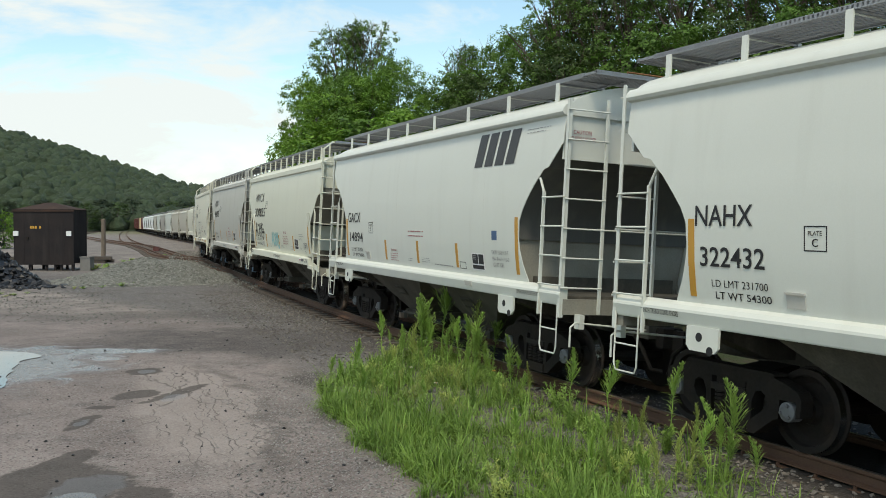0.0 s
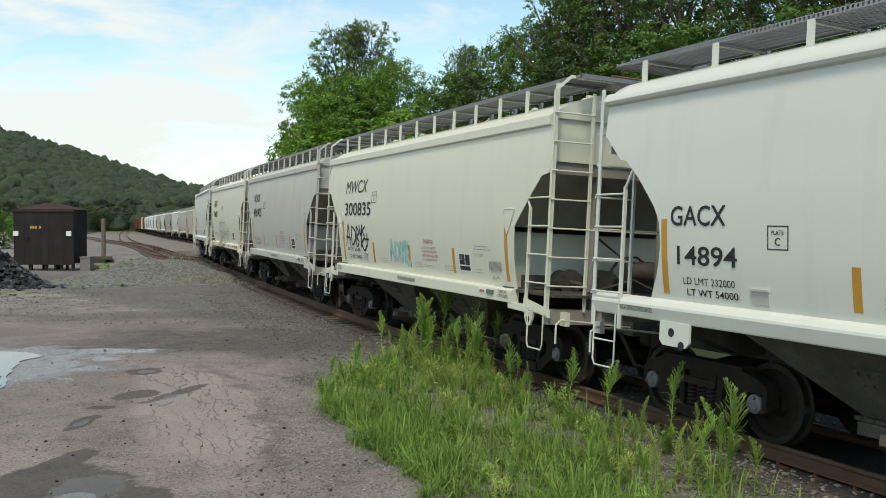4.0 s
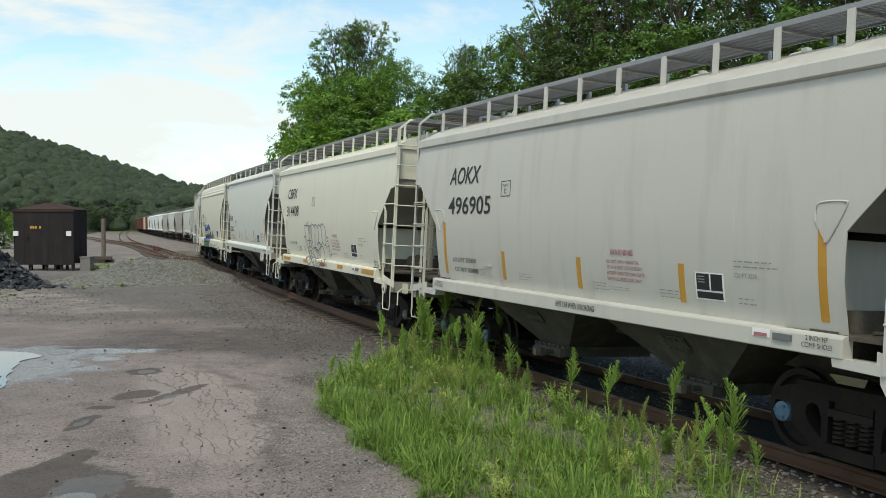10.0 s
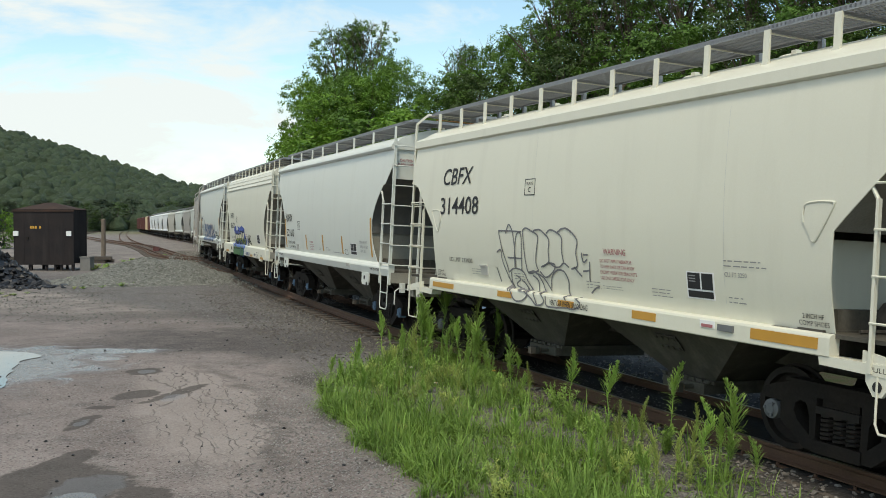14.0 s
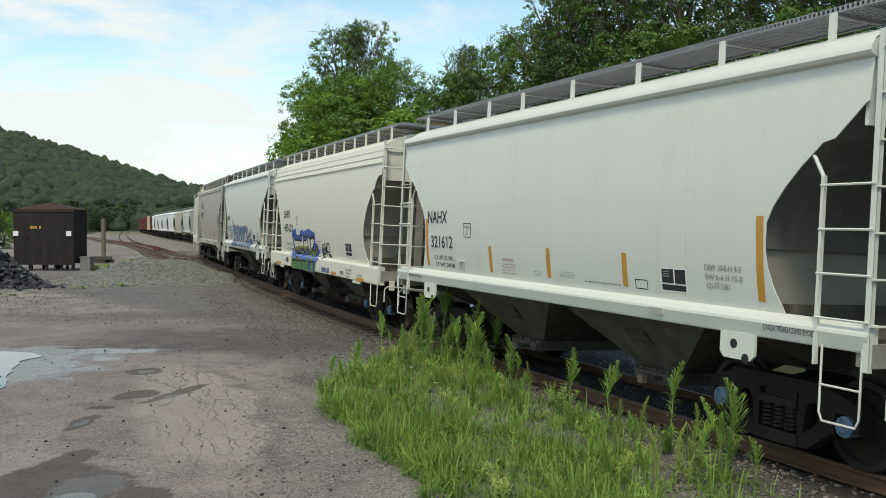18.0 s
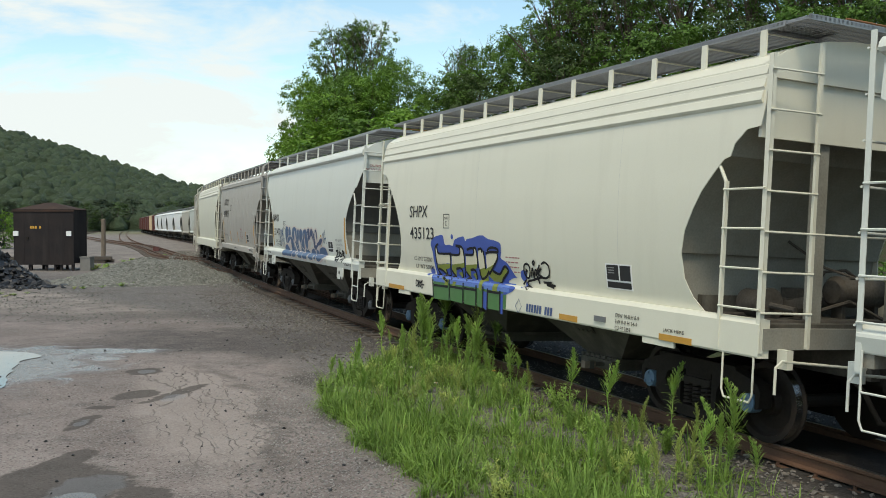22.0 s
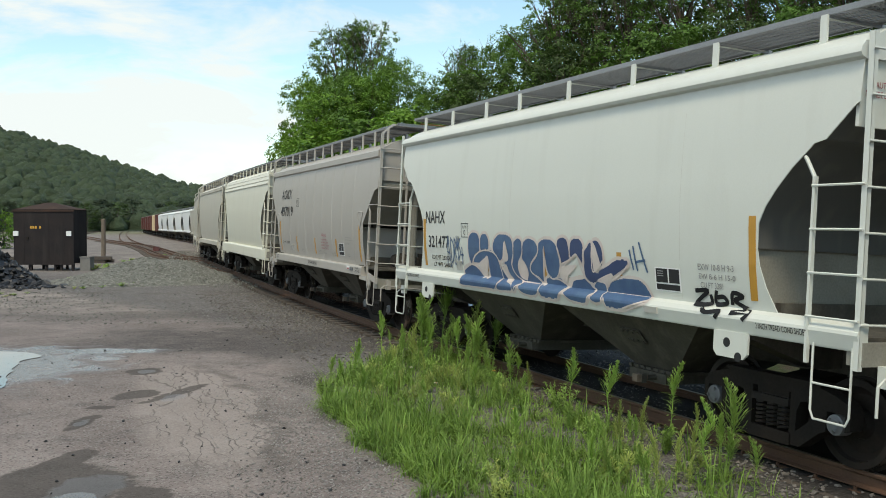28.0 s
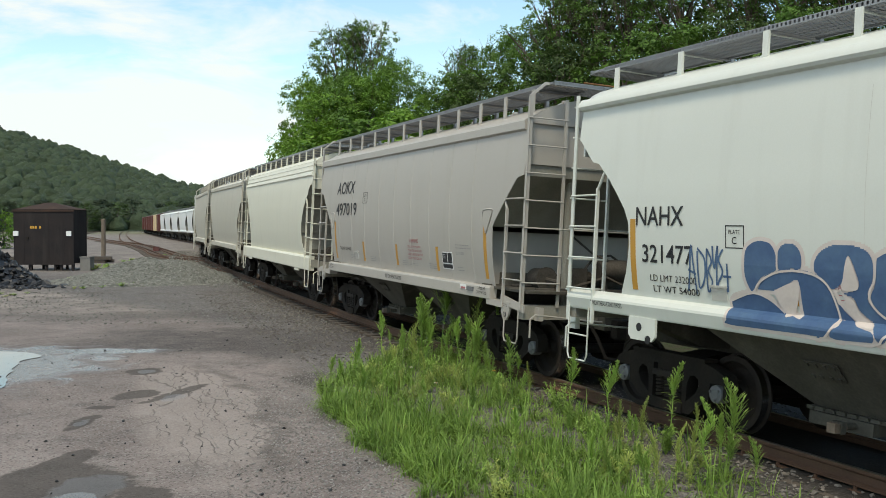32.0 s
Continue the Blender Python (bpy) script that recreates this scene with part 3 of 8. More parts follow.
def siding(start, way, ties):
    """A line that leaves at the turnout and swings out to the yard's open side."""
    way = [Vector((run(u).x - off, run(u).y)) for u, off in start] + [Vector(p) for p in way]
    pts = []
    for i in range(len(way) - 1):
        p0, p1, p2, p3 = way[max(i - 1, 0)], way[i], way[i + 1], way[min(i + 2, len(way) - 1)]
        n_step = max(2, int((p2 - p1).length / 1.5))
        for k in range(n_step):
            t = k / n_step
            q = 0.5 * (2 * p1 + (p2 - p0) * t + (2 * p0 - 5 * p1 + 4 * p2 - p3) * t * t + (3 * p1 - p0 - 3 * p2 + p3) * t ** 3)
            pts.append((q.x, q.y, 0.12 - 0.0018 * len(pts)))
    for lat in (0.755, -0.755):
        polyline_rail(pts, lat, "rail")
    for i in range(8, ties):
        for half in (0.0, 0.5):
            a, b = Vector(pts[i]), Vector(pts[i + 1])
            p = a.lerp(b, half)
            ob = new("tie", TIE_SHAPE)
            ob.parent = TURN
            ob.matrix_basis = Matrix.Translation((p.x, p.y, p.z - 0.16)) @ Matrix.Rotation(math.atan2(b.y - a.y, b.x - a.x), 4, "Z")


siding([(30, 0.0), (40, 0.05), (50, 0.35)], [(-21.2, 70), (-27.8, 87), (-35.5, 106), (-47.5, 137), (-63, 180), (-84, 240), (-104, 300)], 60)
siding([(20, 0.0), (30, 0.1), (38, 0.5)], [(-15.6, 57), (-23.4, 77), (-34.0, 103), (-47.5, 130), (-62, 160), (-79, 198), (-95.5, 246), (-113, 301)], 75)


# ---- covered hopper cars ----
# outline of the side sheets: (height, half length) for the three makes of car
OUTLINE = {
    "oval": [(1.45, 4.72), (1.60, 4.65), (1.79, 4.55), (2.0, 4.48), (2.18, 4.45), (2.45, 4.47), (2.62, 4.56), (2.8, 4.71), (3.0, 4.9), (3.15, 5.08), (3.22, 5.16), (3.25, 5.3), (3.55, 5.62), (3.57, 5.66), (4.0, 5.66)],
    "angled": [(1.38, 4.66), (1.9, 4.66), (2.37, 4.70), (2.5, 4.83), (3.13, 5.5), (3.17, 5.72), (3.42, 5.76), (3.6, 5.72), (4.0, 5.66)],
    "stepped": [(1.45, 4.8), (1.6, 4.62), (1.8, 4.5), (2.1, 4.46), (2.35, 4.52), (2.6, 4.66), (2.8, 4.8), (3.0, 4.99), (3.14, 5.14), (3.17, 5.24), (3.3, 5.29), (3.44, 5.46), (3.46, 5.66), (3.7, 5.7), (4.0, 5.7)],
}
BULGE_Z = [0.95, 1.4, 1.7, 2.0, 2.4, 2.82, 3.4, 3.8, 4.0]
BULGE_Y = [1.44, 1.478, 1.54, 1.585, 1.615, 1.628, 1.613, 1.585, 1.56]


def side_y(z):
    return float(np.interp(z, BULGE_Z, BULGE_Y))


def side_rib(x, sgn):
    """A shallow weld seam down the side."""
    s = Shape()
    zs = (1.45, 1.7, 2.0, 2.4, 2.8, 3.4, 3.85)
    for z in zs:
        y = side_y(z)
        s.v += [(x - 0.02, (y - 0.002) * sgn, z), (x, (y + 0.006) * sgn, z), (x + 0.02, (y - 0.002) * sgn, z)]
    for i in range(6):
        a = i * 3
        s.f += [(a, a + 1, a + 4, a + 3), (a + 1, a + 2, a + 5, a + 4)]
    return s


def side_sheet(style, sgn):
    rows = OUTLINE[style]
    zs = sorted({z for z, _ in rows} | {1.55, 1.7, 1.85, 2.15, 2.3, 2.6, 2.9, 3.3, 3.7, 3.85})
    cols = 14
    s = Shape()
    for inner in (0, 1):
        for z in zs:
            h = float(np.interp(z, [r[0] for r in rows], [r[1] for r in rows]))
            y = side_y(z) - 0.012 * inner
            for i in range(cols + 1):
                x = -h + 2 * h * i / cols
                s.v.append((x, sgn * y, z))
    w, k = cols + 1, len(zs)
    o = w * k
    for j in range(k - 1):
        for i in range(cols):
            q = (j * w + i, j * w + i + 1, (j + 1) * w + i + 1, (j + 1) * w + i)
            s.f.append(q if sgn < 0 else q[::-1])
            q = tuple(o + a for a in q)
            s.f.append(q[::-1] if sgn < 0 else q)
    for j in range(k - 1):
        for i in (0, cols):
            a, b = j * w + i, (j + 1) * w + i
            s.f.append((a, b, o + b, o + a) if (i == 0) == (sgn < 0) else (a, o + a, o + b, b))
    for i in range(cols):
        s.f.append((i, o + i, o + i + 1, i + 1))
    return s


ROOF = [(1.55, 4.035), (1.45, 4.10), (1.3, 4.19), (1.1, 4.28), (0.8, 4.375), (0.4, 4.45), (0.0, 4.475)]


ROUND_ROOF = [(1.52, 4.13), (1.42, 4.21), (1.3, 4.275), (1.0, 4.385), (0.7, 4.45), (0.35, 4.49), (0.0, 4.50)]


def roof(half, style):
    line = ROOF if style == "angled" else ROUND_ROOF
    prof = line + [(-y, z) for y, z in line[-2::-1]]
    prof += [(-line[0][0], 3.98), (line[0][0], 3.98)]
    return Shape().prism(prof, "x", -half, half)


def eave(style, half, sgn, step=0):
    s = Shape()
    if style == "stepped":
        z = 3.70 + 0.14 * step
        y = 1.605 - 0.03 * step
        pr = [(sgn * (y - 0.05), z), (sgn * y, z), (sgn * (y + 0.02), z + 0.03), (sgn * (y - 0.005), z + 0.12), (sgn * (y - 0.05), z + 0.14)]
        s.prism(pr if sgn < 0 else pr[::-1], "x", -half, half)
    elif style == "oval":
        pr = [(1.50, 3.96), (1.565, 3.965), (1.62, 3.985), (1.645, 4.02), (1.635, 4.07), (1.59, 4.125), (1.50, 4.15)]
        pr = [(sgn * a, b) for a, b in pr]
        s.prism(pr if sgn < 0 else pr[::-1], "x", -half - 0.02, half + 0.02)
    else:
        pr = [(1.50, 3.855), (1.60, 3.86), (1.625, 3.88), (1.625, 4.005), (1.60, 4.03), (1.50, 4.075)]
        pr = [(sgn * a, b) for a, b in pr]
        s.prism(pr if sgn < 0 else pr[::-1], "x", -half - 0.02, half + 0.02)
    return s


def sill(style, sgn):
    if style == "oval":
        pr, h = [(1.48, 1.27), (1.575, 1.27), (1.585, 1.285), (1.618, 1.42), (1.612, 1.45), (1.575, 1.50), (1.50, 1.535), (1.48, 1.535)], 5.78
    elif style == "angled":
        pr, h = [(1.48, 1.18), (1.60, 1.18), (1.61, 1.19), (1.61, 1.36), (1.60, 1.385), (1.55, 1.40), (1.48, 1.40)], 4.72
    else:
        pr, h = [(1.46, 1.05), (1.60, 1.05), (1.612, 1.07), (1.612, 1.40), (1.58, 1.45), (1.46, 1.45)], 5.78
    pr = [(sgn * a, b) for a, b in pr]
    return Shape().prism(pr if sgn < 0 else pr[::-1], "x", -h, h)


def end_sheet(sx, style):
    s = Shape()
    line = ROOF if style == "angled" else ROUND_ROOF
    prof = [(1.56, 3.35), (1.56, 4.0)] + line + [(-y, z) for y, z in line[-2::-1]] + [(-1.56, 4.0), (-1.56, 3.35)]
    return s.prism(prof if sx < 0 else prof[::-1], "x", 5.58 * sx, 5.62 * sx)


def slope_sheet(style, sx):
    """The sloping floor of the end bay, welded along the edge of the side sheets from the end sheet down to the bulkhead."""
    rows = [(z, min(h, 5.6)) for z, h in OUTLINE[style] if 2.05 < z < 3.6]
    s = Shape()
    for z, h in rows:
        y = side_y(z) - 0.014
        for d in (0.012, 0.06):
            s.v += [((h - d) * sx, -y, z), ((h - d) * sx, y, z)]
    for i in range(len(rows) - 1):
        a, b = 4 * i, 4 * i + 4
        s.f += [(a, a + 1, b + 1, b), (a + 2, b + 2, b + 3, a + 3), (a, b, b + 2, a + 2), (a + 1, a + 3, b + 3, b + 1)]
    n = 4 * len(rows) - 4
    s.f += [(0, 2, 3, 1), (n, n + 1, n + 3, n + 2)]
    return s


def hopper_bin(cx):
    """One discharge bay: a pyramid that hangs below the side sills, with its flange."""
    s = Shape()
    top = [(cx - 1.75, -1.45, 1.38), (cx + 1.75, -1.45, 1.38), (cx + 1.75, 1.45, 1.38), (cx - 1.75, 1.45, 1.38)]
    low = [(cx - 0.42, -0.72, 0.52), (cx + 0.42, -0.72, 0.52), (cx + 0.42, 0.72, 0.52), (cx - 0.42, 0.72, 0.52)]
    s.add(top + low, [(0, 1, 5, 4), (1, 2, 6, 5), (2, 3, 7, 6), (3, 0, 4, 7), (4, 5, 6, 7), (3, 2, 1, 0)])
    s.box(cx - 0.5, cx + 0.5, -0.8, 0.8, 0.49, 0.53)
    return s


def outlet(cx):
    s = Shape()
    s.box(cx - 0.4, cx + 0.4, -0.86, 0.86, 0.36, 0.49)
    s.tube([(cx + 0.18, -1.12, 0.43), (cx + 0.18, 1.12, 0.43)], 0.035, 8)
    for y in (-1.12, 1.05):
        s.box(cx + 0.12, cx + 0.24, y, y + 0.07, 0.37, 0.49)
    for i in range(7):
        x = cx - 0.42 + 0.14 * i
        s.box(x, x + 0.03, -0.83, -0.80, 0.5, 0.53)
    return s


def center_sill():
    s = Shape()
    s.prism([(-0.22, 0.82), (0.22, 0.82), (0.22, 1.12), (0.16, 1.16), (-0.16, 1.16), (-0.22, 1.12)], "x", -6.0, 6.0)
    return s


def bolster(cx):
    s = Shape()
    pr = [(-1.52, 1.42), (-1.52, 1.22), (-0.6, 0.9), (0.6, 0.9), (1.52, 1.22), (1.52, 1.42)]
    s.prism(pr, "x", cx - 0.16, cx + 0.16)
    s.prism([(-1.54, 1.36), (1.54, 1.36), (1.54, 1.40), (-1.54, 1.40)], "x", cx - 0.5 if cx > 0 else cx - 1.5, cx + 1.5 if cx > 0 else cx + 0.5)
    return s


def end_floor(style, sx):
    """Checker floor of the end platform."""
    z = 1.30 if style != "angled" else 1.12
    return Shape().box(min(4.5 * sx, 5.75 * sx), max(4.5 * sx, 5.75 * sx), -1.25, 1.25, z - 0.02, z + 0.02)


def end_sill(style, sx):
    z = 1.30 if style != "angled" else 1.12
    a, b = sorted((5.62 * sx, 5.8 * sx))
    return Shape().box(a, b, -1.56, 1.56, z - 0.16, z + 0.06)


def end_post(style, sx, y):
    z = 1.30 if style != "angled" else 1.12
    if style == "angled":
        return Shape().tube([(5.42 * sx, y, z), (5.42 * sx, y, 3.6)], 0.07, 10)
    return Shape().box(min(5.46 * sx, 5.58 * sx), max(5.46 * sx, 5.58 * sx), y - 0.07, y + 0.07, z, 3.6)


def bulkhead(style, sx):
    """Upright sheet that closes the end bay below the slope."""
    a, b = sorted((4.36 * sx, 4.40 * sx))
    s = Shape()
    s.prism([(-1.44, 1.3), (1.44, 1.3), (1.56, 2.0), (1.58, 2.3), (-1.58, 2.3), (-1.56, 2.0)], "x", a, b)
    return s


def jack_plate(style, sx, sgn):
    s = Shape()
    y = sgn * 1.60
    if style == "oval":
        x = 4.12 * sx
        s.prism([(x - 0.26, 1.28), (x - 0.26, 1.06), (x - 0.2, 1.0), (x + 0.2, 1.0), (x + 0.26, 1.06), (x + 0.26, 1.28)][::(1 if sgn < 0 else -1)], "y", min(y, y - 0.03 * sgn), max(y, y - 0.03 * sgn))
    elif style == "angled":
        x = 5.0 * sx
        s.prism([(x - 0.42, 1.19), (x - 0.40, 1.10), (x + 0.36, 1.08), (x + 0.42, 1.19)], "y", min(y, y - 0.2 * sgn), max(y, y - 0.2 * sgn))
    else:
        x = 4.12 * sx
        s.box(x - 0.3, x + 0.3, min(y, y - 0.03 * sgn), max(y, y - 0.03 * sgn), 0.98, 1.06)
    return s


def pull_plate(sx, sgn):
    s = Shape()
    y = sgn * 1.59
    a, b = min(y, y - 0.025 * sgn), max(y, y - 0.025 * sgn)
    s.prism([(5.08 * sx, 1.16), (5.86 * sx, 1.06), (5.86 * sx, 1.18), (5.08 * sx, 1.30)], "y", a, b)
    c = 5.26 * sx
    s.prism([(c - 0.14, 1.2), (c - 0.13, 1.02), (c - 0.05, 0.9), (c + 0.05, 0.9), (c + 0.13, 1.02), (c + 0.14, 1.2)], "y", a - 0.004, b + 0.004)
    return s


def stile_shape(style, sx, sgn, inner):
    """One upright of the corner ladder, a flat bar."""
    s = Shape()
    z0 = 1.1
    if inner:
        x, y = 5.18 * sx, 1.60 * sgn
        z1 = 3.08 if style != "angled" else 2.85
        s.box(x - 0.016, x + 0.016, y - 0.022, y + 0.022, z0, z1 - 0.18)
        s.tube([(x, y, z1 - 0.2), (x - 0.12 * sx, y, z1), (x - 0.14 * sx, y, z1 + 0.02)], 0.02, 6)
    else:
        x, y = 5.76 * sx, 1.60 * sgn
        z1 = 4.2 if style != "angled" else 4.38
        s.box(x - 0.03, x + 0.03, y - 0.006, y + 0.006, z0, z1)
        s.box(x + 0.024 * sx - 0.006, x + 0.024 * sx + 0.006, y - 0.05 * (sgn > 0), y + 0.05 * (sgn < 0), z0, z1)
        if style == "angled":
            s.tube([(x, y, z1 - 0.02), (x, y - 0.25 * sgn, z1 + 0.2), (x, y - 1.0 * sgn, z1 + 0.2)], 0.03, 4)
    return s


def end_stile(style, sx, sgn):
    x, y = 5.82 * sx, 0.98 * sgn
    return Shape().box(x - 0.02, x + 0.02, y - 0.02, y + 0.02, 1.15, 4.36 if style != "oval" else 4.22)


def rung(a, b):
    s = Shape().tube([a, b], 0.013, 6)
    return s


def stirrup(style, sx, sgn):
    s = Shape()
    y = 1.60 * sgn
    x0, x1 = 5.26 * sx, 5.72 * sx
    top = 1.3 if style == "oval" else 1.08
    s.tube([(x0, y, top), (x0 - 0.0 * sx, y, 0.66), (x0 + 0.04 * sx, y, 0.58), (x1 - 0.04 * sx, y, 0.58), (x1, y, 0.66), (x1, y, top)], 0.012, 6)
    if style == "oval":
        s.tube([(x0, y, 0.92), (x1, y, 0.92)], 0.012, 6)
    return s


def board(sgn, half):
    """Roof walkway: bearer frame with a grating of thin bars."""
    s = Shape()
    y0, y1 = sorted((0.56 * sgn, 1.295 * sgn))
    for y in (y0, y1 - 0.03):
        s.box(-half, half, y, y + 0.03, 4.55, 4.61)
    n = int(half * 2 / 0.06)
    for i in range(n):
        x = -half + 2 * half * i / n
        s.box(x, x + 0.026, y0, y1, 4.565, 4.6)
    for k in range(6):
        y = y0 + (y1 - y0) * (k + 0.5) / 6
        s.box(-half, half, y, y + 0.02, 4.58, 4.597)
    return s


def cross_board(sx):
    s = Shape()
    x0, x1 = sorted((5.25 * sx, 5.95 * sx))
    for x in (x0, x1 - 0.03):
        s.box(x, x + 0.03, -1.29, 1.29, 4.55, 4.61)
    for i in range(42):
        y = -1.29 + 2.58 * i / 42
        s.box(x0, x1, y, y + 0.028, 4.565, 4.6)
    for k in range(5):
        x = x0 + (x1 - x0) * (k + 0.5) / 5
        s.box(x, x + 0.03, -1.29, 1.29, 4.58, 4.598)
    return s


def board_post(tall):
    """Flat bracket that stands on the roof and carries the walkway's edge."""
    s = Shape().box(-0.045, 0.045, -0.012, 0.012, -0.02, tall)
    s.box(-0.012, 0.012, 0.0, 0.66, tall - 0.04, tall - 0.01)
    s.box(-0.05, 0.05, -0.03, 0.05, -0.015, 0.012)
    return s


def hatch():
    s = Shape()
    s.lathe([(0.36, 4.40), (0.36, 4.50), (0.34, 4.53), (0.2, 4.56), (0.0, 4.565)], 20, "z")
    for a in range(4):
        c, d = math.cos(a * math.pi / 2 + 0.4), math.sin(a * math.pi / 2 + 0.4)
        s.box(c * 0.37 - 0.04, c * 0.37 + 0.04, d * 0.37 - 0.04, d * 0.37 + 0.04, 4.42, 4.55)
    return s


def trough():
    """Long continuous roof hatch with its hold-down bars and hinges."""
    s = Shape()
    s.prism([(-0.28, 4.44), (0.28, 4.44), (0.28, 4.515), (0.2, 4.54), (-0.2, 4.54), (-0.28, 4.515)], "x", -4.9, 4.9)
    for i in range(6):
        x = -4.2 + i * 1.68
        s.tube([(x, -0.36, 4.46), (x, -0.3, 4.53), (x, -0.2, 4.555), (x, 0.2, 4.555), (x, 0.3, 4.53), (x, 0.36, 4.46)], 0.014, 5)
        s.box(x - 0.05, x + 0.05, -0.4, -0.33, 4.42, 4.48)
    return s


def board_leg():
    """Short inner leg and bearer under the walkway."""
    return Shape().box(-0.03, 0.03, -0.03, 0.03, 4.36, 4.56).box(-0.02, 0.02, -0.78, 0.0, 4.53, 4.556)


def coupler(sx):
    s = Shape()
    s.box(min(5.8 * sx, 6.16 * sx), max(5.8 * sx, 6.16 * sx), -0.09, 0.09, 0.78, 0.96)
    s.prism([(6.1 * sx, -0.16), (6.3 * sx, -0.18), (6.36 * sx, -0.05), (6.26 * sx, 0.02), (6.34 * sx, 0.12), (6.22 * sx, 0.2), (6.1 * sx, 0.14)], "z", 0.72, 1.0)
    return s


def uncoupler(sx):
    s = Shape()
    x = 5.93 * sx
    s.tube([(x, -1.5, 0.70), (x, -1.5, 0.98), (x, -1.42, 1.04), (x, -0.3, 0.95), (x, 0.0, 0.93)], 0.015, 6)
    s.box(x - 0.13, x + 0.01, -1.36, -1.28, 0.95, 1.15)
    return s


BRAKE_AT = (5.66, -0.22, 2.2)


def brake_rim():
    x, y, z = BRAKE_AT
    return Shape().tube([(x, y + 0.28 * math.cos(a), z + 0.28 * math.sin(a)) for a in np.linspace(0, 2 * math.pi, 25)], 0.018, 6)


def brake_spoke(k):
    x, y, z = BRAKE_AT
    c, d = math.cos(k * math.pi / 3), math.sin(k * math.pi / 3)
    return Shape().tube([(x - 0.05, y, z), (x, y + 0.27 * c, z + 0.27 * d)], 0.014, 5)


def brake_hub():
    x, y, z = BRAKE_AT
    return Shape().tube([(5.4, y, z), (x + 0.02, y, z)], 0.045, 8)


def gear_housing():
    """Cast hand-brake housing: a round drum on a square back."""
    x, y, z = BRAKE_AT
    s = Shape()
    s.prism([(y - 0.26, z - 0.3), (y + 0.1, z - 0.36), (y + 0.24, z - 0.1), (y + 0.2, z + 0.24), (y - 0.05, z + 0.32), (y - 0.26, z + 0.16)], "x", 5.34, 5.5)
    k = len(s.v)
    s.lathe([(0.0, 5.49), (0.21, 5.5), (0.21, 5.58), (0.13, 5.62), (0.0, 5.63)], 16, "x")
    s.v[k:] = [(a, b + y, c + z) for a, b, c in s.v[k:]]
    return s


def brake_chain():
    s = Shape()
    for i in range(12):
        zz = 1.86 - i * 0.045
        s.tube([(5.46, -0.1 + 0.02 * (i % 2), zz), (5.46, -0.1 - 0.02 * (i % 2), zz - 0.055)], 0.016, 5)
    for i in range(9):
        s.tube([(5.42 - 0.07 * i, -0.12 - 0.09 * i, 1.42 - 0.008 * i), (5.38 - 0.07 * i, -0.18 - 0.09 * i, 1.40 + 0.02 * (i % 2))], 0.018, 5)
    return s


def gear_bracket():
    return Shape().box(5.3, 5.36, -0.36, 0.1, 1.34, 2.0).box(5.3, 5.5, -0.62, -0.52, 1.92, 2.42).box(5.3, 5.34, -0.6, 0.1, 2.1, 2.3)


def reservoir():
    s = Shape()
    s.lathe([(0.0, -0.42), (0.14, -0.40), (0.19, -0.34), (0.19, 0.34), (0.14, 0.40), (0.0, 0.42)], 16, "y")
    s.v = [(a + 4.92, b + 0.7, c + 1.72) for a, b, c in s.v]
    s.box(4.84, 5.0, 0.4, 0.46, 1.32, 1.56).box(4.84, 5.0, 0.94, 1.0, 1.32, 1.56)
    return s


def brake_cylinder():
    s = Shape().tube([(4.62, -0.72, 1.55), (4.98, -0.72, 1.55)], 0.17, 14)
    s.tube([(4.98, -0.72, 1.55), (5.36, -0.7, 1.52)], 0.035, 8)
    s.tube([(4.96, -0.72, 1.55), (5.0, -0.72, 1.55)], 0.2, 14)
    return s


def control_valve():
    s = Shape().box(4.62, 4.9, -0.2, 0.12, 1.34, 1.74).box(4.66, 4.86, -0.34, -0.2, 1.42, 1.62)
    s.tube([(4.76, 0.12, 1.6), (4.76, 0.24, 1.6)], 0.09, 10)
    return s


def brake_pipes():
    s = Shape()
    s.tube([(4.7, -1.2, 1.42), (4.72, -0.4, 1.42), (4.74, -0.3, 1.5), (4.74, -0.2, 1.5)], 0.022, 6)
    s.tube([(4.8, 0.1, 1.7), (4.8, 0.3, 1.95), (4.84, 0.6, 1.98), (4.9, 0.7, 1.9)], 0.02, 6)
    s.tube([(4.5, 0.0, 2.3), (4.9, 0.2, 2.0), (5.3, 0.25, 1.9), (5.36, 0.1, 1.9)], 0.018, 6)
    s.tube([(5.5, -1.2, 1.40), (5.5, 1.2, 1.40)], 0.03, 7)
    s.tube([(5.3, 0.9, 1.36), (5.2, 0.3, 1.62), (4.9, -0.3, 1.38)], 0.025, 6)
    return s


def brake_lever():
    return Shape().prism([(4.7, 1.42), (5.4, 1.56), (5.42, 1.66), (5.3, 1.68), (4.7, 1.52)], "y", -0.5, -0.46)


def floor_beam(sx):
    a, b = sorted((4.44 * sx, 4.52 * sx))
    return Shape().box(a, b, -1.3, 1.3, 1.3, 1.62)


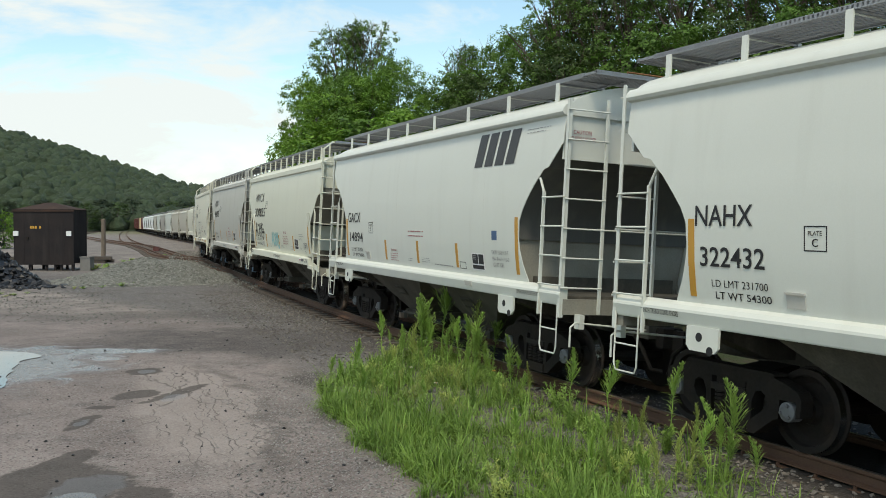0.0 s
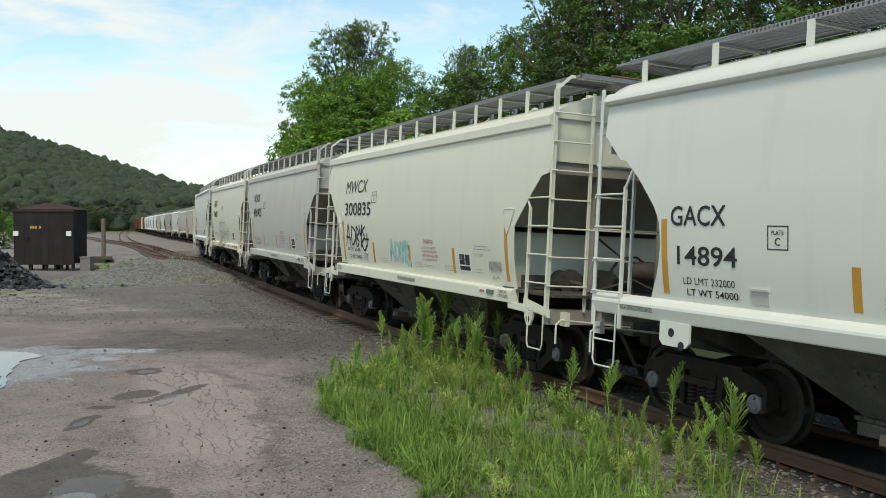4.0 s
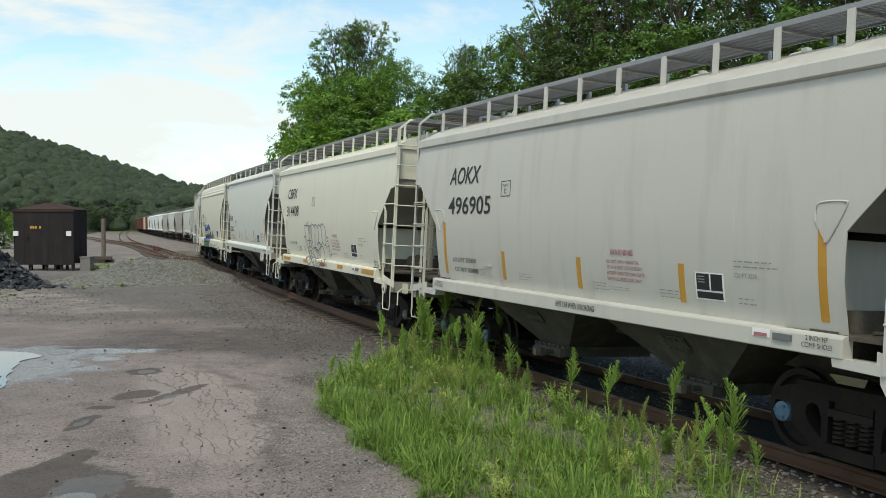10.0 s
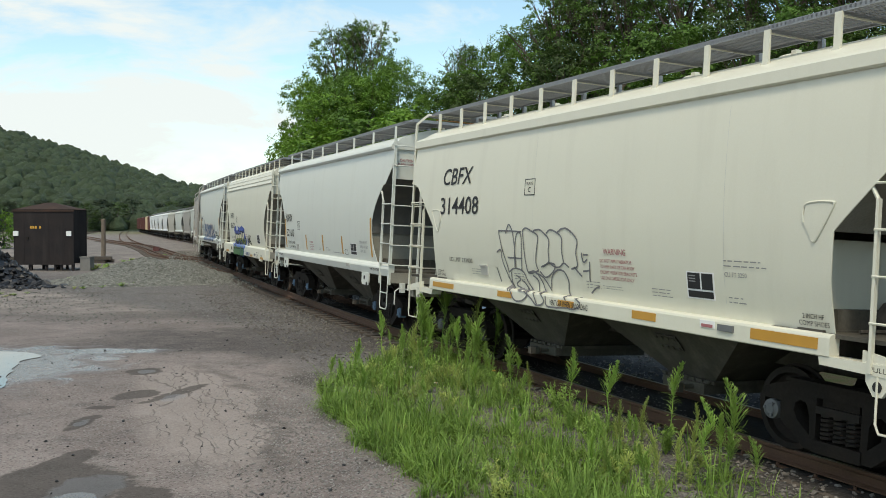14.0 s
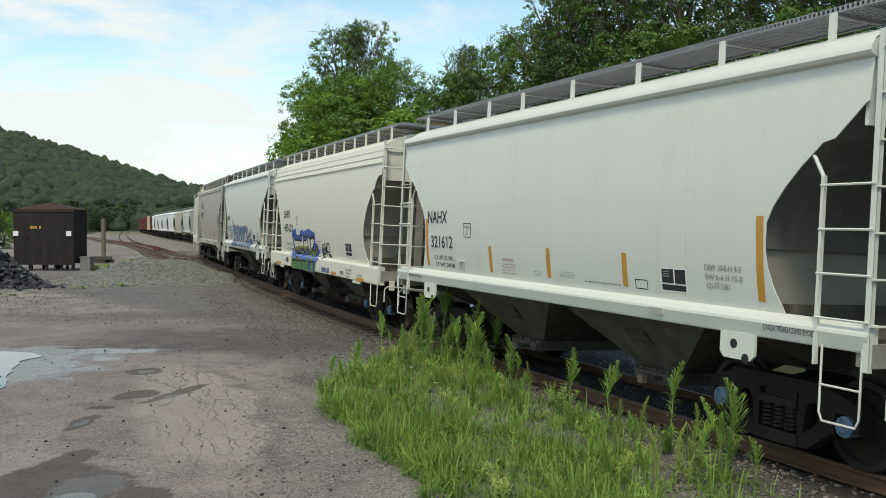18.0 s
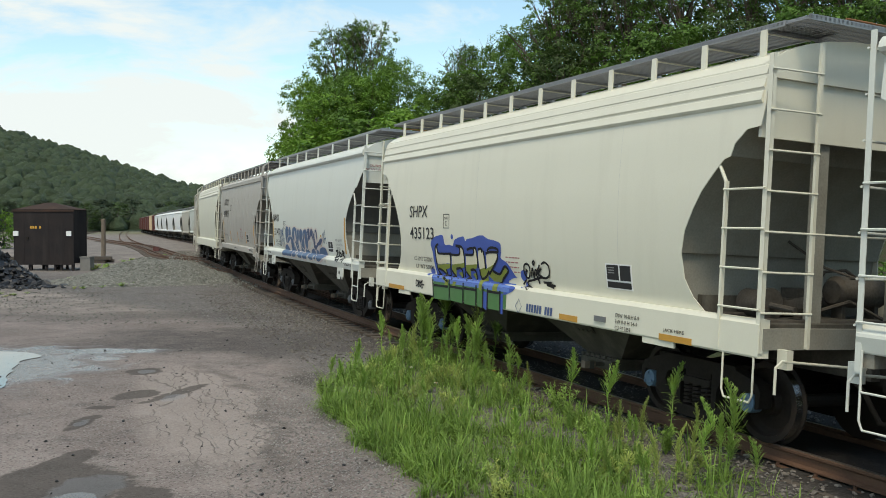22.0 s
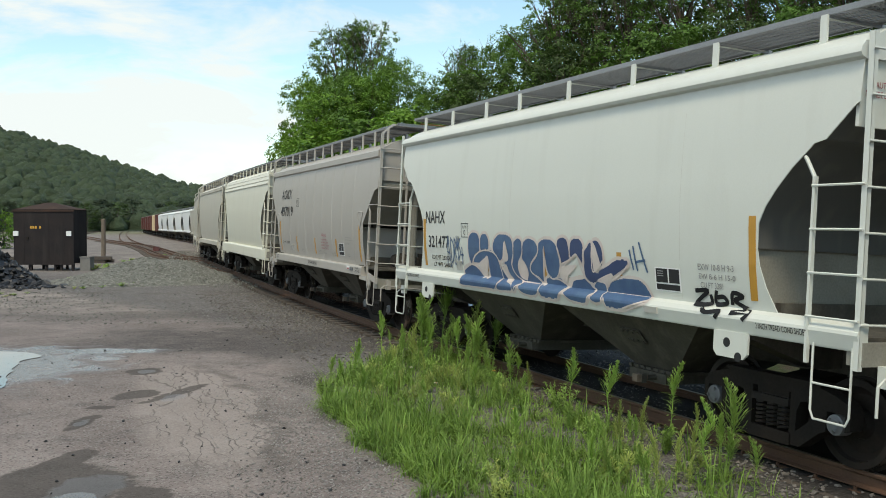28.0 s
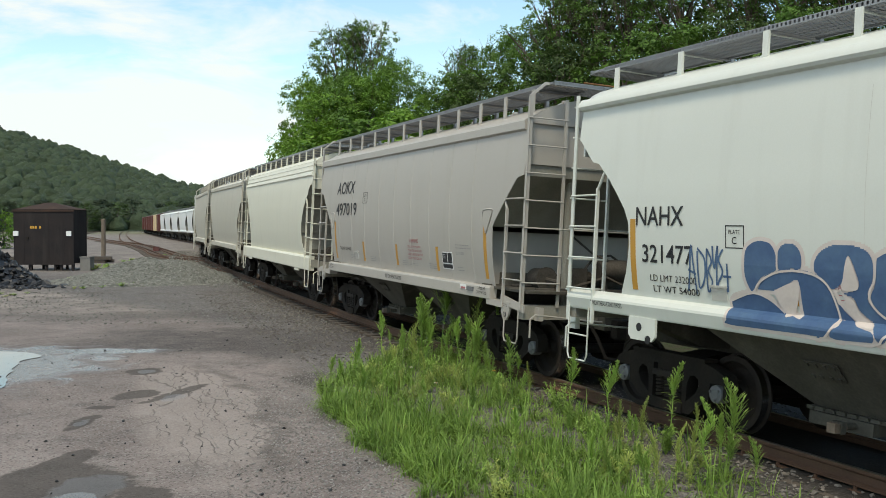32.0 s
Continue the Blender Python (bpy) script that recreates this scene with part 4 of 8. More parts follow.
def inspection_plate(cx):
    """Bolted plate on the hopper's road slope."""
    s = Shape()
    n = Vector((0, -0.749, -0.662))
    for u, w, hu, hw, t in [(0.0, 0.0, 0.22, 0.12, 0.012)] + [(du, dw, 0.02, 0.02, 0.03) for du in (-0.17, -0.06, 0.06, 0.17) for dw in (-0.08, 0.08)]:
        v = []
        for a in (-1, 1):
            for b in (-1, 1):
                for k in (0, 1):
                    d = w + b * hw
                    p = Vector((cx + u + a * hu, -1.12 + 0.662 * -d, 0.972 + 0.749 * d)) + n * (0.004 + t * k)
                    v.append(p)
        s.add(v, [(0, 1, 3, 2), (4, 6, 7, 5), (0, 4, 5, 1), (2, 3, 7, 6), (0, 2, 6, 4), (1, 5, 7, 3)])
    return s


def side_frame(sgn):
    """Cast truck side frame: an arched top member, two windows either side of the spring nest, jaws over the bearings."""
    s = Shape()
    y0, y1 = sorted((0.90 * sgn, 1.08 * sgn))
    w = 0.889
    for k in (-1, 1):
        half = [(w + 0.18, 0.60), (w + 0.17, 0.42), (w + 0.11, 0.40), (w + 0.11, 0.57), (w - 0.12, 0.57), (w - 0.13, 0.36), (w - 0.2, 0.33), (0.42, 0.13), (0.28, 0.13),
                (0.28, 0.25), (0.36, 0.28), (0.52, 0.40), (0.58, 0.50), (0.56, 0.58), (0.50, 0.62), (0.42, 0.60), (0.37, 0.50), (0.36, 0.28), (0.28, 0.25), (0.28, 0.82), (0.62, 0.80), (w - 0.02, 0.74), (w + 0.13, 0.68)]
        half = [(k * p, q) for p, q in half]
        s.prism(half[::-1] if k > 0 else half, "y", y0, y1)
    s.box(-0.28, 0.28, y0, y1, 0.68, 0.82)
    s.box(-0.30, 0.30, y0 - 0.02, y1 + 0.02, 0.12, 0.25)
    # lip along the top member and the lower bar
    s.prism([(-0.7, 0.80), (0.7, 0.80), (0.68, 0.835), (-0.68, 0.835)], "y", y0 - 0.02, y1 + 0.02)
    return s


def spring_nest(sgn):
    s = Shape()
    for cx in (-0.16, 0.0, 0.16):
        pts = []
        for i in range(43):
            a = 2 * math.pi * i / 7
            pts.append((cx + 0.07 * math.cos(a), 1.02 * sgn + 0.07 * math.sin(a), 0.255 + 0.27 * i / 42))
        s.tube(pts, 0.02, 5)
    s.box(-0.27, 0.27, min(0.9 * sgn, 1.1 * sgn), max(0.9 * sgn, 1.1 * sgn), 0.525, 0.60)
    return s


def wheelset():
    """Two wheels on their axle, turned about the axle's line."""
    s = Shape()
    for sg in (-1, 1):
        g = 0.70 * sg
        rings = [(0.0, g - 0.02 * sg), (0.09, g + 0.10 * sg), (0.13, g + 0.10 * sg), (0.16, g + 0.02 * sg), (0.30, g + 0.0 * sg), (0.37, g + 0.05 * sg), (0.385, g + 0.115 * sg), (0.45, g + 0.115 * sg), (0.455, g + 0.11 * sg), (0.459, g + 0.012 * sg), (0.485, g + 0.0 * sg), (0.484, g - 0.02 * sg), (0.36, g - 0.025 * sg), (0.0, g - 0.03 * sg)]
        s.lathe(rings if sg < 0 else rings, 32, "y")
    s.tube([(0, -1.03, 0), (0, 1.03, 0)], 0.08, 10)
    return s


def bearing(sgn):
    s = Shape()
    s.lathe([(0.0, 1.115 * sgn), (0.055, 1.115 * sgn), (0.075, 1.10 * sgn), (0.105, 1.095 * sgn), (0.11, 1.07 * sgn), (0.11, 0.95 * sgn), (0.0, 0.95 * sgn)], 18, "y")
    for k in range(3):
        a = 2 * math.pi * k / 3 + 0.3
        c, d = 0.07 * math.cos(a), 0.07 * math.sin(a)
        s.box(c - 0.014, c + 0.014, min(1.09 * sgn, 1.125 * sgn), max(1.09 * sgn, 1.125 * sgn), d - 0.014, d + 0.014)
    return s


def truck_bolster():
    """Truck bolster between the frames, with the brake beams and their heads hung either side."""
    s = Shape()
    s.prism([(-1.05, 0.58), (-1.05, 0.74), (-0.4, 0.84), (0.4, 0.84), (1.05, 0.74), (1.05, 0.58), (0.5, 0.46), (-0.5, 0.46)], "x", -0.23, 0.23)
    for x in (-0.47, 0.47):
        s.box(x - 0.06, x + 0.06, -0.8, 0.8, 0.38, 0.56)
        s.tube([(x, -0.6, 0.47), (x * 0.6, 0.0, 0.62), (x, 0.6, 0.47)], 0.035, 6)
        for y in (-0.72, 0.72):
            s.box(x - 0.07, x + 0.1 if x > 0 else x + 0.07, y - 0.05, y + 0.05, 0.28, 0.64)
    s.tube([(-0.7, -0.18, 0.52), (0.0, -0.2, 0.66), (0.7, -0.18, 0.52)], 0.03, 6)
    return s


SPINNING = []


def truck(car, x, cap_mat, spin):
    t = part("truck", truck_bolster, IRON, car, "black cast-steel two-axle truck", pose(x, 0, 0), "truck")
    for sg in (-1, 1):
        part("side_frame", lambda: side_frame(sg), IRON, t, key=f"side_frame{sg}")
        part("spring_nest", lambda: spring_nest(sg), WHEEL, t, "rusty coil springs", key=f"spring_nest{sg}")
    for ax in (-0.889, 0.889):
        w = part("wheelset", wheelset, WHEEL, t, "rusty wheels on an axle", pose(ax, 0, 0.457), "wheelset")
        if len(w.data.materials) == 1:
            # treads are polished by the rails
            w.data.materials.append(TREAD)
            for p in w.data.polygons:
                if 0.44 < math.hypot(p.center.x, p.center.z) < 0.462 and abs(p.normal.y) < 0.5:
                    p.material_index = 1
        if spin:
            SPINNING.append((w, ax, random.uniform(0, 360)))
        for sg in (-1, 1):
            part("bearing_cap", lambda: bearing(sg), cap_mat, t, "bolted bearing end cap", pose(ax, 0, 0.457, 0, random.uniform(0, 360)), f"bearing{sg}")
    return t


def hopper_car(style, mat, label, near=True, ribs=0, cap=GREY_CAP, spin=True):
    foot = 4.19 if style == "angled" else 4.273
    car = thing("covered_hopper_car", label, "freight car", "hopper cars in the train")
    half = 5.66
    base = 4.39 if style == "angled" else HALF_BASE
    for sg in (-1, 1):
        part("side_sheet", lambda: side_sheet(style, sg), mat, car, key=f"side{style}{sg}")
        for r in range(ribs):
            part("rib", lambda: side_rib(-3.9 + 7.8 * r / (ribs - 1), sg), mat, car, key=f"rib{r}{sg}")
        for step in range(3 if style == "stepped" else 1):
            part("eave_rail", lambda: eave(style, half, sg, step), mat, car, key=f"eave{style}{sg}{step}")
        part("side_sill", lambda: sill(style, sg), mat, car, key=f"sill{style}{sg}", smooth=False)
        part("walkway", lambda: board(sg, 5.6), GALV, car, "grey galvanised grating", key=f"board{sg}")
    part("roof", lambda: roof(half, style), mat, car, key=f"roof{style}")
    for sx in (-1, 1):
        part("end_sheet", lambda: end_sheet(sx, style), mat, car, key=f"end{sx}{style}")
        part("slope_sheet", lambda: slope_sheet(style, sx), SLOPE_SHADE if style == "oval" else BAY_SHADE, car, "grimy slope sheet coloured dark for its shade", key=f"slope{style}{sx}")
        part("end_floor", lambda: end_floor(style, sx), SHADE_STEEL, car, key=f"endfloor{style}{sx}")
        part("end_sill", lambda: end_sill(style, sx), BAY_SHADE, car, "grimy end sill with shade in its colour", key=f"endsill{style}{sx}")
        part("bulkhead", lambda: bulkhead(style, sx), mat if style == "angled" else BAY_SHADE, car, "" if style == "angled" else "grimy end bulkhead with shade in its colour", key=f"bulkhead{sx}")
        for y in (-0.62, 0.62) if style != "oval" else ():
            part("end_post", lambda: end_post(style, sx, y), BAY_SHADE, car, key=f"endpost{style}{sx}{y}")
        part("end_walkway", lambda: cross_board(sx), GALV, car, "grey galvanised grating", key=f"cross{sx}")
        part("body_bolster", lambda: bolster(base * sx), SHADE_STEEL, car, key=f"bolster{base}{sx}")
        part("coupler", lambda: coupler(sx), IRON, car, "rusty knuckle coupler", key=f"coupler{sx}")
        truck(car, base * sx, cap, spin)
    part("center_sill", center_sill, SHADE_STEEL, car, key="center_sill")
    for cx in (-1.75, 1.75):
        hb = part("discharge_hopper", lambda: hopper_bin(cx), SHADE_STEEL, car, "dusty grey discharge hopper with its shade painted in", key=f"bin{cx}")
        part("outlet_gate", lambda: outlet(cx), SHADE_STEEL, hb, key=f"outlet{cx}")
        part("outlet_cap", lambda: Shape().box(cx + 0.13, cx + 0.23, -1.2, -1.12, 0.38, 0.48).tube([(cx + 0.18, -1.12, 0.43), (cx + 0.18, -1.02, 0.43)], 0.055, 8), WOOD, hb, "rust-brown outlet pipe cap", key=f"outlet_cap{cx}")
    if not near:
        return car
    for sx in (-1, 1):
        for sg in (-1, 1):
            part("jack_plate", lambda: jack_plate(style, sx, sg), mat, car, key=f"jack{style}{sx}{sg}")
            if style == "angled":
                part("pull_plate", lambda: pull_plate(sx, sg), mat, car, key=f"pull{sx}{sg}")
            part("stirrup_step", lambda: stirrup(style, sx, sg), mat, car, key=f"stirrup{style}{sx}{sg}")
            lad = part("ladder", lambda: stile_shape(style, sx, sg, False), mat, car, key=f"stile{style}{sx}{sg}")
            part("stile", lambda: stile_shape(style, sx, sg, True), mat, lad, key=f"stilein{style}{sx}{sg}")
            part("stile", lambda: end_stile(style, sx, sg), mat, lad, key=f"endstile{style}{sx}{sg}")
            for k in range(4):
                z = 1.55 + 0.42 * k
                part("rung", lambda: rung((5.16 * sx, 1.62 * sg, z), (5.78 * sx, 1.62 * sg, z)), mat, lad, key=f"rung{sx}{sg}{k}")
            for k in range(7):
                z = 1.52 + 0.42 * k
                part("rung", lambda: rung((5.80 * sx, 1.62 * sg, z), (5.84 * sx, 0.96 * sg, z)), mat, lad, key=f"endrung{sx}{sg}{k}")
        part("uncoupling_lever", lambda: uncoupler(sx), mat, car, key=f"uncoupler{sx}")
    back = pose(0, 0, 0, 0, 0, 180)
    gear = back if style == "oval" else pose(0, 0, 0)
    bw = part("brake_wheel", brake_rim, GRIMY, car, m=back, key="brake_rim")
    part("hub", brake_hub, GRIMY, bw, key="brake_hub")
    for k in range(6):
        part("spoke", lambda: brake_spoke(k), GRIMY, bw, key=f"brake_spoke{k}")
    for sx in (-1, 1):
        part("crossover_rail", lambda: rung((5.84 * sx, -0.96, 2.36), (5.84 * sx, 0.96, 2.36)), mat, car, key=f"crossover{sx}")
        part("end_grab_rail", lambda: Shape().tube([(5.9 * sx, -0.75, 4.58), (5.9 * sx, -0.75, 4.64), (5.9 * sx, 0.75, 4.64), (5.9 * sx, 0.75, 4.58)], 0.012, 6), GRAB, car, "rust-orange grab rail on the walkway", key=f"endgrab{sx}")
        part("air_hose", lambda: Shape().tube([(5.85 * sx, -0.35, 0.85), (6.05 * sx, -0.36, 0.7), (6.2 * sx, -0.3, 0.42), (6.34 * sx, -0.2, 0.40)], 0.03, 7), IRON, car, "black rubber air hose", key=f"hose{sx}")
    part("brake_housing", gear_housing, mat if style == "angled" else GRIMY, car, "cast hand-brake housing", m=back, key="gear_housing")
    part("brake_bracket", gear_bracket, mat, car, m=back, key="gear_bracket")
    part("brake_chain", brake_chain, GRIMY, car, "rusty brake chain", m=back, key="brake_chain")
    part("air_reservoir", reservoir, GRIMY, car, "grimy steel air reservoir", m=gear, key="reservoir")
    part("brake_cylinder", brake_cylinder, GRIMY, car, "grimy brake cylinder", m=gear, key="brake_cylinder")
    part("control_valve", control_valve, GRIMY, car, "grimy air brake valve", m=gear, key="control_valve")
    part("brake_pipe", brake_pipes, GRIMY, car, "thin air pipes", m=gear, key="brake_pipes")
    part("brake_lever", brake_lever, GRIMY, car, m=gear, key="brake_lever")
    for sx in (-1, 1):
        part("floor_beam", lambda: floor_beam(sx), SHADE_STEEL, car, key=f"floor_beam{sx}")
    for cx in (-1.75, 1.75):
        part("inspection_plate", lambda: inspection_plate(cx), SHADE_STEEL, car, "bolted plate on the hopper slope", key=f"inspection{cx}")
    xs = (-5.3, -4.0, -2.6, -1.4, 0.1, 1.7, 3.3, 4.9) if style == "oval" else tuple(-5.3 + 10.6 * i / 11 for i in range(12))
    for x in xs:
        for sg in (-1, 1):
            part("walkway_bracket", lambda: board_post(4.557 - foot), mat, car, m=pose(x, 1.295 * sg, foot, 0, 0, 0 if sg < 0 else 180), key=f"board_post{foot}")
            part("walkway_leg", board_leg, GALV, car, "grey galvanised inner leg", pose(x + 0.02, 0.52 * sg, 0, 0, 0, 0 if sg < 0 else 180), "board_leg")
    if style != "angled":
        part("hatch_trough", trough, mat, car, key="trough")
    else:
        for i in range(6):
            part("hatch", hatch, mat, car, "round roof hatch", pose(-4.5 + 1.8 * i, 0, 0), "hatch")
    return car


def boxcar(mat, label):
    car = thing("boxcar", label, "freight car", "far freight cars in the train")
    s = Shape().box(-6.1, 6.1, -1.5, 1.5, 1.1, 4.3)
    part("body", s, mat, car, key=f"boxbody{mat.name}")
    r = Shape().prism([(-1.55, 4.28), (1.55, 4.28), (1.4, 4.42), (0, 4.55), (-1.4, 4.42)], "x", -6.12, 6.12)
    part("roof", r, mat, car, key=f"boxroof{mat.name}")
    for i in range(9):
        x = -5.6 + i * 1.4
        for sg in (-1, 1):
            part("rib", lambda: Shape().box(-0.06, 0.06, -0.06, 0.06, 1.1, 4.25), mat, car, m=pose(x, 1.53 * sg, 0), key="boxrib")
    for sg in (-1, 1):
        part("door", lambda: Shape().box(-1.2, 1.2, -0.05, 0.05, 1.15, 4.1), mat, car, m=pose(0, 1.58 * sg, 0), key="boxdoor")
    for sx in (-1, 1):
        part("coupler", lambda: coupler(sx), IRON, car, key=f"coupler{sx}")
        truck(car, HALF_BASE * sx, GREY_CAP, False)
    return car


# place of each car's middle along the line at the start, and what it looks like
TRAIN = []


def enlist(car, u):
    TRAIN.append((car, u))
    return car


C1 = enlist(hopper_car("oval", WHITE, "white covered hopper car with amber strips and oval end cut-outs"), -6.6)
C2 = enlist(hopper_car("oval", WHITE, "white covered hopper car with a large slanted dark emblem"), 6.2)
C3 = enlist(hopper_car("angled", CREAM, "cream covered hopper car with black and turquoise graffiti"), 18.9)
C4 = enlist(hopper_car("angled", SILVER, "grey covered hopper car with blue bearing caps", cap=BLUE_CAP), 31.67)
C5 = enlist(hopper_car("angled", CREAM_PALE, "pale cream covered hopper car with outlined black graffiti"), 44.32)
C6 = enlist(hopper_car("oval", WHITE, "white covered hopper car with blue bearing caps and amber strips", cap=BLUE_CAP), 57.0)
C7 = enlist(hopper_car("stepped", CREAM_PALE, "cream covered hopper car with blue, green and yellow graffiti", cap=BLUE_CAP), 69.7)
C8 = enlist(hopper_car("oval", WHITE, "white covered hopper car with large blue graffiti letters"), 82.47)
C9 = enlist(hopper_car("angled", GREY_WARM, "warm grey covered hopper car with ribbed sides", ribs=9), 95.3)
enlist(hopper_car("stepped", CREAM_PALE, "pale cream covered hopper car with stepped eaves"), 107.8)
FAR = [("angled", BEIGE, "dusty beige covered hopper car"), ("angled", BEIGE, "dusty beige covered hopper car"), ("oval", WHITE, "white covered hopper car"),
       ("angled", GREY_WARM, "warm grey covered hopper car"), ("oval", WHITE, "white covered hopper car"), ("angled", BEIGE, "dusty beige covered hopper car")] + [("oval", WHITE_FAR, "bright white covered hopper car")] * 5
for i, (style, mat, text) in enumerate(FAR):
    enlist(hopper_car(style, mat, text, near=(i < 3), spin=False), 120.5 + 12.7 * i)
u = 120.5 + 12.7 * len(FAR)
for mat, text in ((RED, "oxide red steel boxcar in the train"), (TAN, "tan steel boxcar in the train"), (RED, "oxide red steel boxcar in the train"), (RED, "oxide red steel boxcar in the train"), (RED, "oxide red steel boxcar in the train"), (RED, "oxide red steel boxcar in the train"), (RED, "oxide red steel boxcar in the train")):
    enlist(boxcar(mat, text), u + 0.4)
    u += 13.4


# ---- puddles, heaps, shed and yard clutter ----
def water_material():
    m = bpy.data.materials.new("shallow_rain_water")
    m.use_nodes = True
    n, l = m.node_tree.nodes, m.node_tree.links
    b = n["Principled BSDF"]
    b.inputs["Base Color"].default_value = (0.09, 0.08, 0.07, 1)
    b.inputs["Roughness"].default_value = 0.04
    b.inputs["Specular IOR Level"].default_value = 0.6
    t = n.new("ShaderNodeTexNoise")
    t.inputs["Scale"].default_value = 6.0
    bp = n.new("ShaderNodeBump")
    bp.inputs["Strength"].default_value, bp.inputs["Distance"].default_value = 0.06, 0.01
    l.new(t.outputs["Fac"], bp.inputs["Height"])
    l.new(bp.outputs["Normal"], b.inputs["Normal"])
    return m


WATER = water_material()


def puddle(outline, label):
    """A thin film of water with a smooth, ragged rim through the given corners."""
    k = len(outline)
    pts = []
    for i in range(k):
        a, b, c, d = (outline[(i + j - 1) % k] for j in range(4))
        for j in range(10):
            t = j / 10
            q = [0.5 * (2 * b[m] + (c[m] - a[m]) * t + (2 * a[m] - 5 * b[m] + 4 * c[m] - d[m]) * t * t + (3 * b[m] - a[m] - 3 * c[m] + d[m]) * t ** 3) for m in (0, 1)]
            w = 0.07 * min(3.0, math.dist(b, c))
            pts.append((q[0] + w * noise.noise((q[0] * 2.3, q[1] * 2.3, 5)), q[1] + w * noise.noise((q[0] * 2.3, q[1] * 2.3, 9))))
    z = GROUND_Z + 0.0125
    cx, cy = sum(p[0] for p in pts) / len(pts), sum(p[1] for p in pts) / len(pts)
    s = Shape()
    s.v = [(cx, cy, z)] + [(x, y, z) for x, y in pts]
    s.f = [(0, i + 1, (i + 1) % len(pts) + 1) for i in range(len(pts))]
    tagged(new("puddle", s.mesh("puddle", WATER)), label, "puddle", kind="structure")


puddle([(-13.0, 19.0), (-9.6, 18.9), (-8.6, 18.75), (-8.05, 18.2), (-8.15, 17.6), (-7.85, 16.6), (-7.5, 15.6), (-7.15, 14.8), (-7.3, 14.1), (-9.0, 13.9), (-13, 14.0)], "shallow rain puddle on worn asphalt")


PATCH = [(-2.1, 14.3), (-1.35, 17.2), (-0.75, 20.0), (0.05, 18.6), (1.5, 13.6), (3.2, 9.3), (3.3, 8.0), (1.6, 7.6), (0.1, 8.6), (-1.0, 11.0)]


def in_patch(x, y):
    c = False
    for i in range(len(PATCH)):
        (x0, y0), (x1, y1) = PATCH[i], PATCH[i - 1]
        if (y0 > y) != (y1 > y) and x < (x1 - x0) * (y - y0) / (y1 - y0) + x0:
            c = not c
    return c


def stones(count, place, size, mat, name, seed, label, flat=0.7):
    """Many broken stones in one mesh; place(rng) gives each one's centre."""
    rng = random.Random(seed)
    base = [Vector(c).normalized() for c in ((1, 0.2, 0.3), (-1, 0.3, 0.1), (0.2, 1, -0.2), (-0.1, -1, 0.2), (0.3, 0.2, 1), (-0.2, -0.1, -1), (0.8, 0.8, -0.4), (-0.7, -0.6, 0.6))]
    faces = [(0, 6, 4), (6, 2, 4), (2, 1, 4), (1, 7, 4), (7, 3, 4), (3, 0, 4), (6, 0, 5), (2, 6, 5), (1, 2, 5), (3, 1, 5), (0, 3, 5), (1, 3, 7)]
    s = Shape()
    for _ in range(count):
        p = place(rng)
        r = size * (0.55 + 0.9 * rng.random() ** 2)
        rot = Euler((rng.random() * 6.28, rng.random() * 6.28, rng.random() * 6.28)).to_matrix()
        verts = []
        for c in base:
            q = rot @ (c * r * (0.75 + 0.5 * rng.random()))
            verts.append((p[0] + q.x, p[1] + q.y, p[2] + q.z * flat))
        s.add(verts, faces)
    ob = new(name, s.mesh(name, mat, False))
    return tagged(ob, label, name.replace("_", " "), kind="stuff")


def heap_height(x, y, cx, cy, rx, ry, h):
    d = ((x - cx) / rx) ** 2 + ((y - cy) / ry) ** 2
    if d > 1.3:
        return -0.05
    b = math.exp(-2.2 * d) - math.exp(-2.2)
    return max(-0.05, h * b * 1.12 * (1 + 0.3 * noise.noise((x * 0.8, y * 0.8, 2.0))))


def heap(name, cx, cy, rx, ry, h, mat, label, count, size, seed):
    """A mound with loose lumps all over it."""
    s = Shape()
    n = 40
    for j in range(n + 1):
        for i in range(n + 1):
            x, y = cx - rx * 1.15 + 2.3 * rx * i / n, cy - ry * 1.15 + 2.3 * ry * j / n
            s.v.append((x, y, GROUND_Z + heap_height(x, y, cx, cy, rx, ry, h)))
    s.f = [(j * (n + 1) + i, j * (n + 1) + i + 1, (j + 1) * (n + 1) + i + 1, (j + 1) * (n + 1) + i) for j in range(n) for i in range(n)]
    ob = tagged(new(name, s.mesh(name, mat)), label, name.replace("_", " "), kind="stuff")

    def spot(rng):
        while True:
            x, y = cx + rx * rng.uniform(-1.1, 1.1), cy + ry * rng.uniform(-1.1, 1.1)
            z = heap_height(x, y, cx, cy, rx, ry, h)
            if z > -0.04:
                return x, y, GROUND_Z + z
    lumps = stones(count, spot, size, mat, name + "_lumps", seed, label)
    return ob


heap("gravel_heap", -13.4, 42.5, 4.6, 4.6, 1.05, CRUSHED, "heap of grey crushed stone beside the track", 14000, 0.05, 5)
heap("coal_heap", -21.0, 39.2, 3.7, 2.8, 2.6, COAL, "heap of glossy black coal lumps", 1500, 0.23, 6)
stones(90, lambda r: (-17.2 + r.gauss(0, 0.7), 37.6 + r.gauss(0, 0.6), GROUND_Z + 0.02), 0.14, COAL, "coal_lumps", 8, "scattered black coal lumps on the ground")


